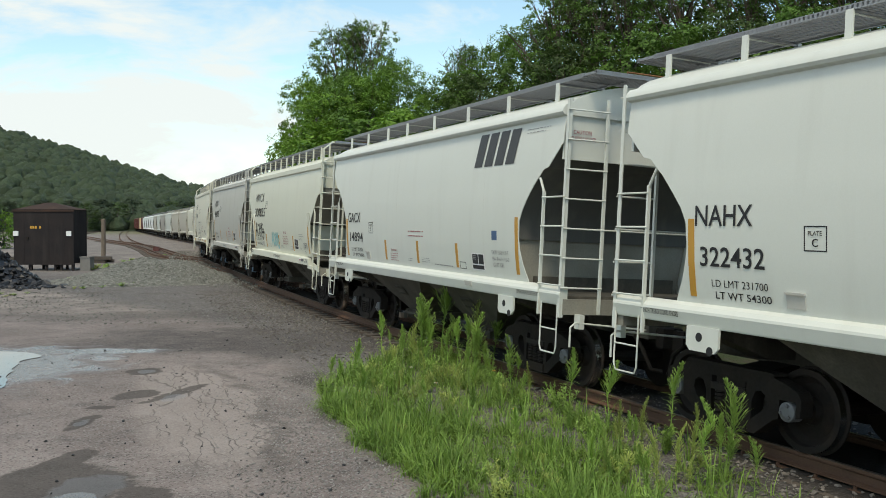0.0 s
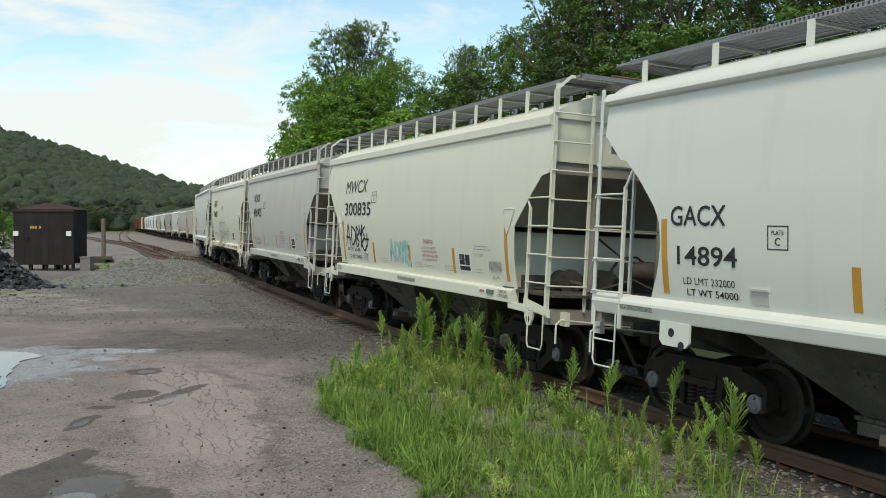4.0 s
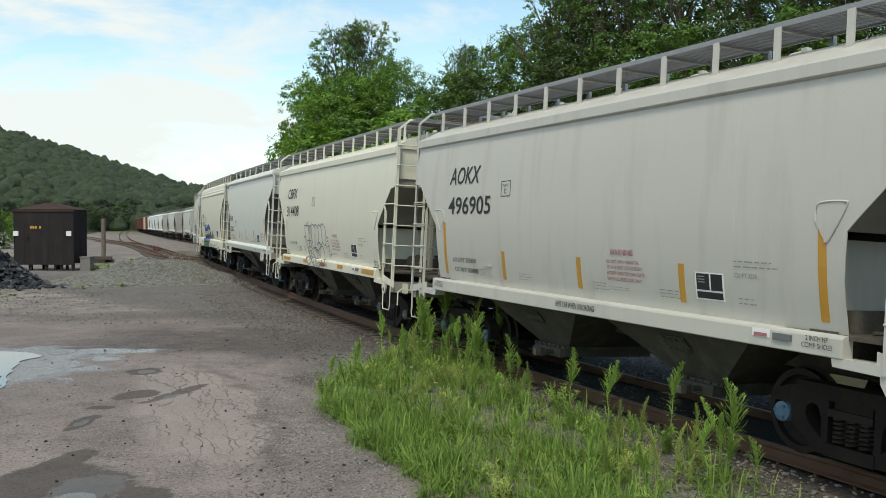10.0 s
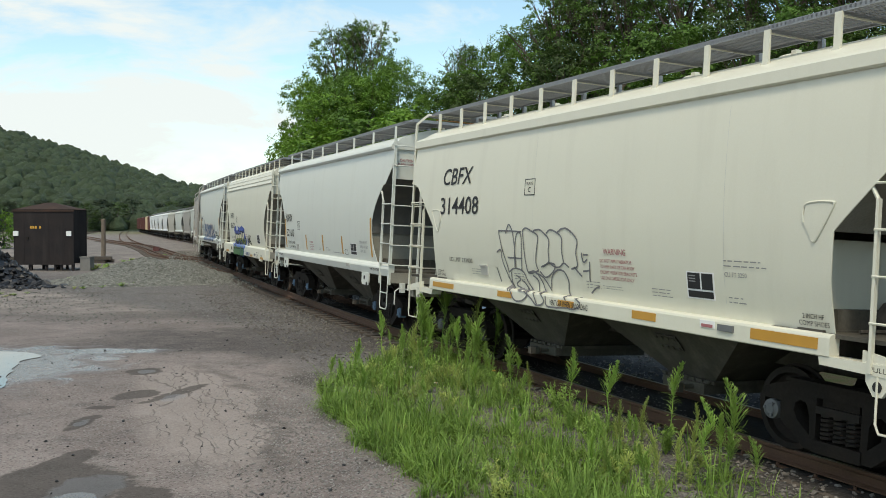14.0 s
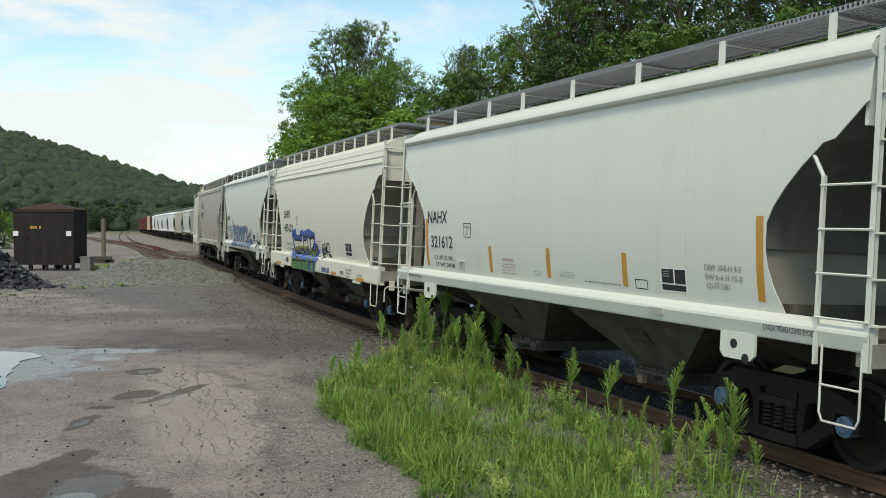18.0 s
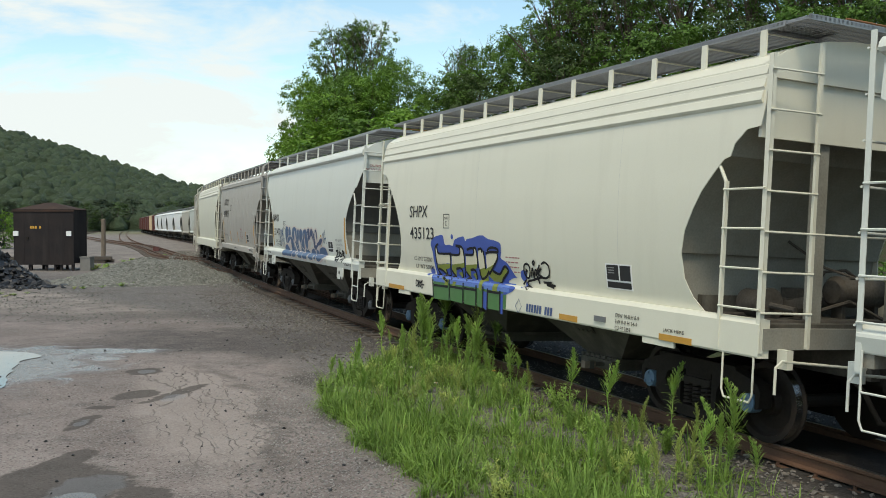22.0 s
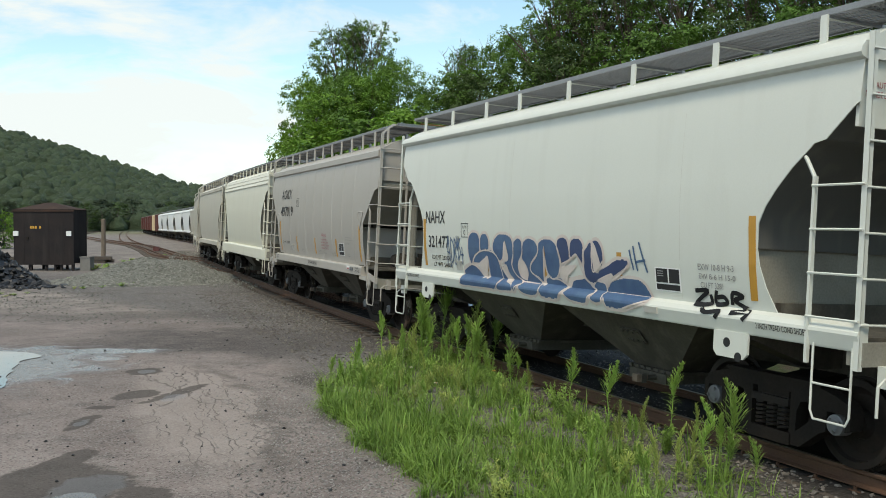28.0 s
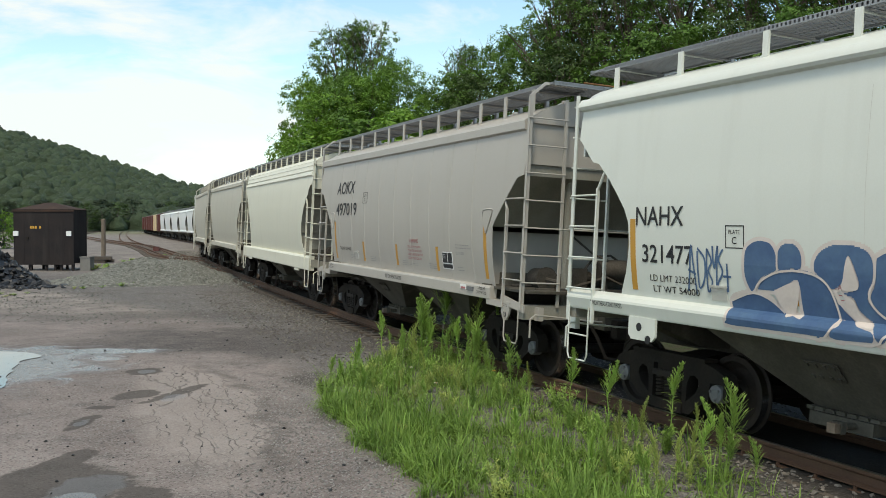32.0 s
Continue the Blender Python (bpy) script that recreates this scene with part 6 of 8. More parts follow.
def tree(kind, x, y, height, wide=1.0, label="leafy green deciduous tree on the bank", group="trees behind the track"):
    k = TREE_NO[0]
    TREE_NO[0] += 1
    trunk, crown, base = KINDS[kind][k % len(KINDS[kind])]
    t = thing("bush" if kind in ("bush", "scrub") else "tree", label, "bush" if kind in ("bush", "scrub") else "tree", group)
    t.matrix_basis = pose(x, y, ground_height(x, y) - 0.1, 0, 0, (k * 77) % 360)
    sc = height / base
    for nm, me in (("trunk", trunk), ("crown", crown)):
        ob = new(nm, me)
        ob.parent = t
        ob.scale = (sc * wide, sc * wide, sc)


def spot(px, depth):
    """Where a bearing, told as its place across the view, meets a depth."""
    return (px - 784) / 1616.5 * depth


def height_for(py, depth):
    return EYE_H + (394.6 - py) / 1616.5 * depth


def row(kind, first, last, count, depth0, depth1, py0, py1, wide):
    """Trees in a line: bearing, depth and top change evenly from the first to the last."""
    for k in range(count):
        f = k / max(1, count - 1)
        depth = depth0 + (depth1 - depth0) * f
        x = spot(first + (last - first) * f, depth)
        h = height_for(py0 + (py1 - py0) * f, depth) - ground_height(x, depth)
        tree(kind, x, depth, h, wide)


# the pair of crowns beside the sky, the dip after them, then the high bank wood
row("airy", 655, 600, 3, 97, 99, 46, 56, 0.8)
row("round", 560, 700, 3, 92, 88, 142, 112, 0.72)
row("round", 575, 655, 3, 85, 84, 172, 138, 0.85)
row("round", 545, 738, 2, 97, 80, 176, 150, 0.6)
row("bush", 515, 560, 2, 98, 84, 230, 222, 0.6)
row("bush", 600, 735, 3, 80, 72, 222, 195, 1.3)
row("airy", 808, 830, 2, 76, 72, 98, 82, 0.45)
row("round", 775, 815, 2, 70, 68, 165, 130, 0.9)
row("tall", 850, 905, 2, 68, 64, 92, 62, 0.8)
row("broad", 850, 940, 2, 60, 58, 135, 100, 1.0)
row("tall", 960, 1020, 2, 60, 57, 40, -15, 0.8)
row("airy", 985, 1060, 2, 55, 54, -40, -60, 0.9)
row("tall", 1090, 1830, 7, 55, 40, -60, -90, 1.0)
row("airy", 1120, 1500, 5, 52, 45, -85, -110, 1.0)
row("broad", 1000, 1720, 8, 50, 35, 75, -20, 0.9)
row("scrub", 960, 1600, 6, 46, 31, 200, 190, 1.4)


def dead_twigs(px, depth, py):
    """A dead top: thin bare branches that fork upwards."""
    x = spot(px, depth)
    z0 = ground_height(x, depth)
    tall = height_for(py, depth) - z0
    t = thing("dead_tree", "bare grey dead tree top among the leaves", "tree", m=pose(x, depth, z0))
    rng = random.Random(px)
    part("trunk", Shape().tube([(0, 0, -0.3), (0.1, 0, tall * 0.45), (0.0, 0, tall * 0.72)], [0.16, 0.11, 0.06], 6), BARK, t)
    for k in range(9):
        a = Vector((0.05, 0, tall * rng.uniform(0.5, 0.72)))
        d = Vector((rng.gauss(0, 0.35), rng.gauss(0, 0.3), 1)).normalized()
        s = Shape()
        top = a + d * (tall * rng.uniform(0.94, 1.04) - a.z)
        s.tube([a, a.lerp(top, 0.5) + Vector((rng.gauss(0, 0.15), 0, 0)), top], [0.05, 0.035, 0.012], 4)
        for _ in range(9):
            b = a.lerp(top, rng.uniform(0.35, 0.95))
            e = b + Vector((rng.gauss(0, 0.55), rng.gauss(0, 0.5), rng.uniform(0.3, 1.1)))
            s.tube([b, b.lerp(e, 0.5) + Vector((0, 0, -0.06)), e], [0.024, 0.016, 0.007], 3)
        part("branch", s, BARK, t)


dead_twigs(805, 74, 86)
dead_twigs(838, 71, 80)
# scrub at the yard's open side, and the clump that hides the line's far end
for px, depth, py, kind in [(-30, 92, 330, "wood"), (5, 96, 372, "bush"), (25, 120, 385, "bush"), (-60, 80, 360, "bush")] + [(235 - 27 * k, 345 - 9 * k, 352 + (k * 7) % 13, "wood") for k in range(11)] + [(262 + 22 * k, 420, 362 - 2 * k, "wood") for k in range(5)]:
    x = spot(px, depth)
    tree(kind, x, depth, height_for(py, depth) - ground_height(x, depth), 1.5 if depth > 200 else 1.0, "dark green tree at the edge of the yard", "trees at the yard's edge")


# low scrub on the far side of the rails, seen through the gaps of the train
_r = random.Random(31)
for k in range(30):
    p = beside(-16 + 2.3 * k + _r.uniform(-0.6, 0.6), -5.4 - _r.random() * 2.2)
    tree("scrub", p.x, p.y, _r.uniform(1.2, 2.8), _r.uniform(0.9, 1.3), "low leafy green bush beyond the rails", "bushes beyond the rails")
# weed tufts about the yard
for px, depth, h in ((150, 43, 0.45), (165, 41, 0.4), (232, 38.5, 0.4), (210, 39.5, 0.35), (185, 52, 0.7), (178, 53, 0.6), (240, 60, 0.5), (232, 63, 0.5), (12, 34, 0.25), (25, 33.5, 0.2), (150, 37, 0.25), (300, 74, 0.4), (195, 57, 0.5)):
    for k in range(4):
        x, y = spot(px, depth) + _r.gauss(0, 0.35), depth + _r.gauss(0, 0.5)
        w = thing("leafy_weed", "pale green weed tuft in the gravel yard", "weed", "weeds about the yard")
        w.matrix_basis = pose(x, y, ground_height(x, y), 0, 0, _r.uniform(0, 360))
        ob = new("leaves", CLUMPS[k % 3])
        ob.parent = w
        ob.scale = (h * 1.5, h * 1.5, h * _r.uniform(0.25, 0.6))


# ---- wooded hill across the valley ----
def ridge(px):
    return float(np.interp(px, [-900, -300, 0, 100, 200, 270, 310, 345, 420, 700, 1100, 1700], [170, 180, 226, 256, 287, 309, 324, 331, 338, 350, 352, 350]))


def hill_height(px, r, r0=330.0, r1=900.0):
    f = max(0.0, min(1.0, (r - r0) / (r1 - r0)))
    top = (394.6 - ridge(px)) / 1616.5 * r1 + EYE_H - 6
    return -0.5 + top * (f ** 1.15)


def make_hill():
    s = Shape()
    pxs, rs = np.arange(-900, 1701, 50), np.linspace(320, 900, 14)
    for r in list(rs) + [1300.0]:
        for px in pxs:
            s.v.append((spot(float(px), float(r)), float(r), hill_height(float(px), min(float(r), 900.0)) - (0 if r <= 900 else 40)))
    w = len(pxs)
    s.f = [(j * w + i, j * w + i + 1, (j + 1) * w + i + 1, (j + 1) * w + i) for j in range(len(rs)) for i in range(w - 1)]
    tagged(new("hillside", s.mesh("hillside", HILL_LEAF)), "long wooded hillside across the valley", "hill", kind="structure")
    # crowns of the woods
    rng = np.random.default_rng(5)
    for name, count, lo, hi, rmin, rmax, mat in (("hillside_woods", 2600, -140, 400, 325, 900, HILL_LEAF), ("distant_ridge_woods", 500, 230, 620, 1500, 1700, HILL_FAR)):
        px = rng.uniform(lo, hi, count)
        rr = rmin + (rmax - rmin) * rng.random(count) ** 0.8
        D, F = [], []
        nu, nv = 11, 6
        gu, gv = np.meshgrid(np.arange(nu) * 2 * math.pi / nu, np.linspace(-0.35, 1.5, nv))
        gx, gy, gz = (np.cos(gv) * np.cos(gu)).ravel(), (np.cos(gv) * np.sin(gu)).ravel(), np.sin(gv).ravel()
        cells = np.array([(j * nu + i, j * nu + (i + 1) % nu, (j + 1) * nu + (i + 1) % nu, (j + 1) * nu + i) for j in range(nv - 1) for i in range(nu)])
        for i in range(count):
            r = float(rr[i])
            if name == "hillside_woods":
                z = hill_height(float(px[i]), r)
                size = rng.uniform(2.6, 5.6) * (0.8 + 0.35 * (r - 325) / 575)
            else:
                z = (394.6 - np.interp(px[i], [230, 280, 330, 360, 620], [310, 317, 327, 330, 345])) / 1616.5 * r - rng.uniform(0, 40)
                size = rng.uniform(4, 6)
            mid = np.array([spot(float(px[i]), r), r, z + size * 0.4])
            f = size * (1 + 0.16 * np.sin(gx * 5 + i) * np.cos(gy * 5 + i * 2) + 0.1 * np.sin(gz * 7 + i * 3) + rng.uniform(-0.05, 0.05, nu * nv))
            D.append(np.stack([gx * f, gy * f, gz * f * 1.15], 1) + mid)
            F.append(cells + i * nu * nv)
        me = bpy.data.meshes.new(name)
        me.from_pydata(np.concatenate(D).tolist(), [], np.concatenate(F).tolist())
        me.polygons.foreach_set("use_smooth", [True] * len(me.polygons))
        me.materials.append(mat)
        me.update()
        tagged(new(name, me), "dense green deciduous woods on the hillside", "woods", kind="stuff")


make_hill()


# ---- lettering, strips, plates and graffiti on the cars' road side ----
SPRAY_BLUE = material("blue_spray_paint", (0.045, 0.095, 0.20), 0.5, 0, 30, 0.15, 4.0, 0.4, 0, (0.09, 0.17, 0.27))
SPRAY_NAVY = material("navy_spray_paint", (0.03, 0.055, 0.14), 0.5, 0, 30, 0.1, 2.5, 0.3, 0)
SPRAY_ROYAL = material("royal_blue_spray_paint", (0.035, 0.08, 0.36), 0.5, 0, 30, 0.1, 2.5, 0.2, 0)
LEDGE_BLUE = material("light_blue_spray_paint", (0.10, 0.19, 0.52), 0.5, 0, 30, 0.15, 4.0, 0.35, 0, (0.06, 0.12, 0.4))
SPRAY_PINK = material("pale_pink_spray_paint", (0.62, 0.545, 0.50), 0.5, 0, 30, 0.1, 2.5, 0.2, 0)
SPRAY_GREEN = material("green_spray_paint", (0.06, 0.17, 0.05), 0.5, 0, 30, 0.1, 2.5, 0.2, 0)
SPRAY_OLIVE = material("olive_spray_paint", (0.20, 0.24, 0.03), 0.5, 0, 30, 0.1, 2.5, 0.2, 0)
SPRAY_CREAM = material("cream_spray_paint", (0.66, 0.62, 0.46), 0.5, 0, 30, 0.1, 2.5, 0.1, 0)
SPRAY_TURQ = material("faded_turquoise_spray_paint", (0.27, 0.53, 0.52), 0.6, 0, 14, 0.3, 5, 0.4, 0, (0.55, 0.62, 0.54))
SPRAY_BLACK = material("black_marker_paint", (0.012, 0.012, 0.014), 0.6, 0, 30, 0.1, 5, 0.2, 0, (0.025, 0.025, 0.025), spec=0.2)
SPRAY_GREY = material("grey_marker_paint", (0.16, 0.16, 0.17), 0.6, 0, 30, 0.1, 5, 0.3, 0)


def skin(style, z):
    """How far the road side lies from the car's middle at a height, sill included."""
    if style == "oval" and z < 1.53:
        return float(np.interp(z, [1.285, 1.42, 1.45, 1.50, 1.535], [1.586, 1.619, 1.614, 1.577, 1.51]))
    if style == "angled" and z < 1.40:
        return 1.612
    if style == "stepped" and z < 1.45:
        return float(np.interp(z, [1.05, 1.40, 1.45], [1.613, 1.613, 1.583]))
    return side_y(z)


def on_skin(style, pts, off=0.005):
    return [(x, -(skin(style, z) + off), z) for x, z in pts]


def islands(co, fa):
    """The separate characters of a word, from left to right."""
    root = list(range(len(co)))

    def top(i):
        while root[i] != i:
            i = root[i]
        return i
    for q in fa:
        for i in q[1:]:
            root[top(i)] = top(q[0])
    out = {}
    for q in fa:
        out.setdefault(top(q[0]), []).append(q)
    for faces in out.values():
        used = sorted({i for q in faces for i in q})
        at = {i: k for k, i in enumerate(used)}
        yield [co[i] for i in used], [tuple(at[i] for i in q) for q in faces]


def write(car, style, text, x0, x1, z0, z1, mat=None, slant=0.0):
    """A word on the side; tall marks and numbers are painted character by character."""
    co, fa = word(text)
    tall = z1 - z0 > 0.15
    for c, f in (islands(co, fa) if tall else [(co, fa)]):
        s = Shape().add(on_skin(style, [(x0 + (x1 - x0) * a + slant * (z1 - z0) * b, z0 + (z1 - z0) * b) for a, b in c], 0.008), f)
        ob = part("painted_character" if tall else "lettering", s, mat or BLACK, car, smooth=False)
        if not tall:
            tagged(ob, kind="stuff")


def patch(car, style, name, x0, x1, z0, z1, mat, label="", off=0.005, thick=0.003):
    """A thin plate or painted strip that follows the side."""
    s = Shape()
    n = max(1, int((z1 - z0) / 0.12))
    for i in range(n + 1):
        z = z0 + (z1 - z0) * i / n
        y = skin(style, z) + off
        for x in (x0, x1):
            s.v += [(x, -y, z), (x, -y + thick + off, z)]
    for i in range(n):
        a, b = i * 4, i * 4 + 4
        s.f += [(a, a + 2, b + 2, b), (a + 1, b + 1, b + 3, a + 3), (a, b, b + 1, a + 1), (a + 2, a + 3, b + 3, b + 2)]
    s.f += [(0, 1, 3, 2), (n * 4, n * 4 + 2, n * 4 + 3, n * 4 + 1)]
    return part(name, s, mat, car, label, smooth=False)


def strips(car, style, rows, mat=None):
    for x0, x1, z0, z1 in rows:
        patch(car, style, "reflective_strip", x0, x1, z0, z1, mat or ORANGE, "amber reflective strip")


def print_rows(car, style, x0, x1, z0, z1, n, mat=None, seed=1):
    """Fine print too small to read: bars of its size."""
    rng = random.Random(seed + int(x0 * 100))
    h = (z1 - z0) / (n * 4.2 if n > 1 else 2.2)
    for k in range(n):
        z = z1 - (k + 0.5) * (z1 - z0) / n
        s = Shape()
        x, end = x0, x0 + (x1 - x0) * rng.uniform(0.8, 1.0)
        while x < end - 0.02:
            w = rng.uniform(0.03, 0.12)
            b = min(end, x + w)
            s.add(on_skin(style, [(x, z - h / 2), (b, z - h / 2), (b, z + h / 2), (x, z + h / 2)]), [(0, 1, 2, 3)])
            x = b + rng.uniform(0.015, 0.03)
        part("fine_print", s, mat or GREY_INK, car, smooth=False)


def plate_c(car, style, x0, x1, z0, z1):
    w = 0.012
    for a, b, c, d in ((x0, x1, z0, z0 + w), (x0, x1, z1 - w, z1), (x0, x0 + w, z0 + w, z1 - w), (x1 - w, x1, z0 + w, z1 - w)):
        patch(car, style, "plate_border", a, b, c, d, BLACK, off=0.003)
    m = (x1 - x0)
    write(car, style, "PLATE", x0 + m * 0.2, x1 - m * 0.2, z0 + (z1 - z0) * 0.62, z0 + (z1 - z0) * 0.8)
    write(car, style, "C", x0 + m * 0.37, x1 - m * 0.37, z0 + (z1 - z0) * 0.18, z0 + (z1 - z0) * 0.5)


def stencil_box(car, style, x0, x1, z0, z1):
    b = patch(car, style, "stencil_panel", x0, x1, z0, z1, LABEL_WHITE, "black stencil panel with a white border", 0.003)
    w, h = x1 - x0, z1 - z0
    for a, c, d, e in ((0.05, 0.5, 0.36, 0.95), (0.56, 0.95, 0.36, 0.95), (0.05, 0.95, 0.05, 0.29)):
        patch(b, style, "black_field", x0 + a * w, x0 + c * w, z0 + d * h, z0 + e * h, BLACK, off=0.006)
    for k in range(3):
        patch(b, style, "fine_print", x0 + 0.1 * w, x0 + 0.34 * w, z0 + (0.82 - 0.1 * k) * h, z0 + (0.86 - 0.1 * k) * h, GREY_INK, off=0.008)


def fill(style, polys, off=0.006, dz=0.014):
    """Fills outlines on the side sheet, row by row; simple outlines become one joined sheet."""
    s = Shape()
    for p in polys:
        lo, hi = min(z for _, z in p), max(z for _, z in p)
        n = max(2, int((hi - lo) / dz))
        rows = []
        for k in range(n + 1):
            m = lo + (hi - lo) * (0.002 + 0.996 * k / n)
            xs = []
            for i in range(len(p)):
                (xa, za), (xb, zb) = p[i - 1], p[i]
                if (za > m) != (zb > m):
                    xs.append(xa + (xb - xa) * (m - za) / (zb - za))
            rows.append((m, sorted(xs)))
        if all(len(xs) == 2 for _, xs in rows):
            s.add(on_skin(style, [(x, m) for m, xs in rows for x in xs], off), [(2 * k, 2 * k + 1, 2 * k + 3, 2 * k + 2) for k in range(n)])
            continue
        for k in range(n):
            m, xs = rows[k]
            for a, b in zip(xs[::2], xs[1::2]):
                s.add(on_skin(style, [(a, m), (b, m), (b, rows[k + 1][0]), (a, rows[k + 1][0])], off), [(0, 1, 2, 3)])
    return s


def blob(cx, cz, rx, rz, tilt=0.0, power=2.4, n=28):
    out = []
    for i in range(n):
        a = 2 * math.pi * i / n
        c, d = math.cos(a), math.sin(a)
        x, z = rx * math.copysign(abs(c) ** (2 / power), c), rz * math.copysign(abs(d) ** (2 / power), d)
        out.append((cx + x + tilt * z, cz + z))
    return out


def curve_through(pts, per=7):
    """A smooth line through the corners."""
    out = []
    P = [pts[0]] + list(pts) + [pts[-1]]
    for i in range(1, len(P) - 2):
        for k in range(per):
            t = k / per
            q = []
            for c in (0, 1):
                a, b, d, e = P[i - 1][c], P[i][c], P[i + 1][c], P[i + 2][c]
                q.append(0.5 * (2 * b + (d - a) * t + (2 * a - 5 * b + 4 * d - e) * t * t + (3 * b - a - 3 * d + e) * t ** 3))
            out.append(tuple(q))
    return out + [tuple(pts[-1])]


def stroke(style, lines, width, off=0.008, smooth=True):
    s = Shape()
    for pts in lines:
        pts = curve_through(pts) if smooth else pts
        v = []
        for i, (x, z) in enumerate(pts):
            (xa, za), (xb, zb) = pts[max(0, i - 1)], pts[min(len(pts) - 1, i + 1)]
            dx, dz = xb - xa, zb - za
            d = math.hypot(dx, dz) or 1
            nx, nz = -dz / d * width / 2, dx / d * width / 2
            v += [(x + nx, z + nz), (x - nx, z - nz)]
        s.add(on_skin(style, v, off), [(2 * i, 2 * i + 1, 2 * i + 3, 2 * i + 2) for i in range(len(pts) - 1)])
    return s


def unit(box, lines):
    """Lines drawn in a unit square, put into x0, x1, z0, z1."""
    x0, x1, z0, z1 = box
    return [[(x0 + (x1 - x0) * a, z0 + (z1 - z0) * b) for a, b in l] for l in lines]


def hinge_box(car, style, x0, x1, z0, z1):
    b = patch(car, style, "card_holder", x0, x1, z0, z1, GREY, "small routing card holder", 0.012)
    patch(b, style, "card_holder_lip", x0 - 0.01, x1 + 0.01, z1, z1 + 0.025, GREY, off=0.03)


def jack_marks(car, sx):
    """Holes and their notes on the jacking plate."""
    c = 4.12 * sx
    part("lift_hole", Shape().lathe([(0.0, -1.604), (0.052, -1.604), (0.052, -1.60), (0.0, -1.60)], 14, "y"), BLACK, car, "dark round lift hole", pose(c - 0.05, 0, 1.16))
    part("lift_hole", Shape().lathe([(0.0, -1.604), (0.052, -1.604), (0.052, -1.60), (0.0, -1.60)], 14, "y"), BLACK, car, "dark round lift hole", pose(c + 0.13, 0, 1.02))


def dress_oval(car, mark, number, load, light, mark_x=(-4.2, -3.35), num_x=(-4.1, -3.15), shift=0.0):
    st = "oval"
    write(car, st, mark, *mark_x, 2.41, 2.64)
    write(car, st, number, *num_x, 1.96, 2.18)
    if load:
        write(car, st, load, -4.05, -3.22, 1.74, 1.82)
        write(car, st, light, -4.0, -3.18, 1.61, 1.69)
    plate_c(car, st, -2.74, -2.46, 2.17, 2.42)
    strips(car, st, [(-4.42, -4.32, 1.61, 2.49), (-1.80 + shift, -1.70 + shift, 1.62, 2.04), (0.05 + shift, 0.15 + shift, 1.63, 2.06), (1.94 + shift, 2.04 + shift, 1.63, 2.06), (4.33, 4.43, 1.63, 2.52)])
    stencil_box(car, st, 2.72, 3.2, 1.63, 1.91)
    write(car, st, "EXW 10-8 H 9-3", 3.52, 4.1, 1.915, 1.985, GREY_INK)
    write(car, st, "EW 8-6 H 15-0", 3.53, 4.12, 1.815, 1.875, GREY_INK)
    write(car, st, "CU FT 3281", 3.55, 3.92, 1.715, 1.78, GREY_INK)
    write(car, st, "2 INCH TREAD COND SHOES", 4.5, 5.18, 1.355, 1.415)
    write(car, st, "2 INCH TREAD COND SHOES", -5.2, -4.52, 1.355, 1.415)
    write(car, st, "WARNING", -1.33, -0.97, 1.82, 1.865, RED_INK)
    print_rows(car, st, -1.36, -0.87, 1.61, 1.79, 4, RED_INK)
    print_rows(car, st, -0.35, -0.05, 1.64, 1.72, 2)
    print_rows(car, st, 0.4, 0.84, 1.65, 1.75, 3)
    print_rows(car, st, 1.04, 1.9, 1.62, 1.66, 1)
    for a, b, c, d in ((2.2, 2.45, 1.62, 1.63), (2.2, 2.45, 1.73, 1.74), (2.2, 2.21, 1.63, 1.73), (2.44, 2.45, 1.63, 1.73)):
        patch(car, st, "plate_border", a, b, c, d, BLACK, off=0.003)
    patch(car, st, "tag_bracket", 2.62, 2.87, 1.35, 1.43, GREY, "small grey bolted bracket", 0.02)
    hinge_box(car, st, -2.98, -2.74, 1.59, 1.73)
    jack_marks(car, 1)
    jack_marks(car, -1)
    # warning on the end sheet beside the ladder
    for text, z in (("CAUTION", 3.72), ("NO SIDE LADDER", 3.63)):
        for sx in (1,):
            co, fa = word(text)
            y0, y1 = (-1.42, -1.12) if text == "CAUTION" else (-1.5, -1.04)
            s = Shape().add([(5.628, y0 + (y1 - y0) * a, z + 0.06 * b) for a, b in co], fa)
            part("lettering", s, RED_INK, car, smooth=False)


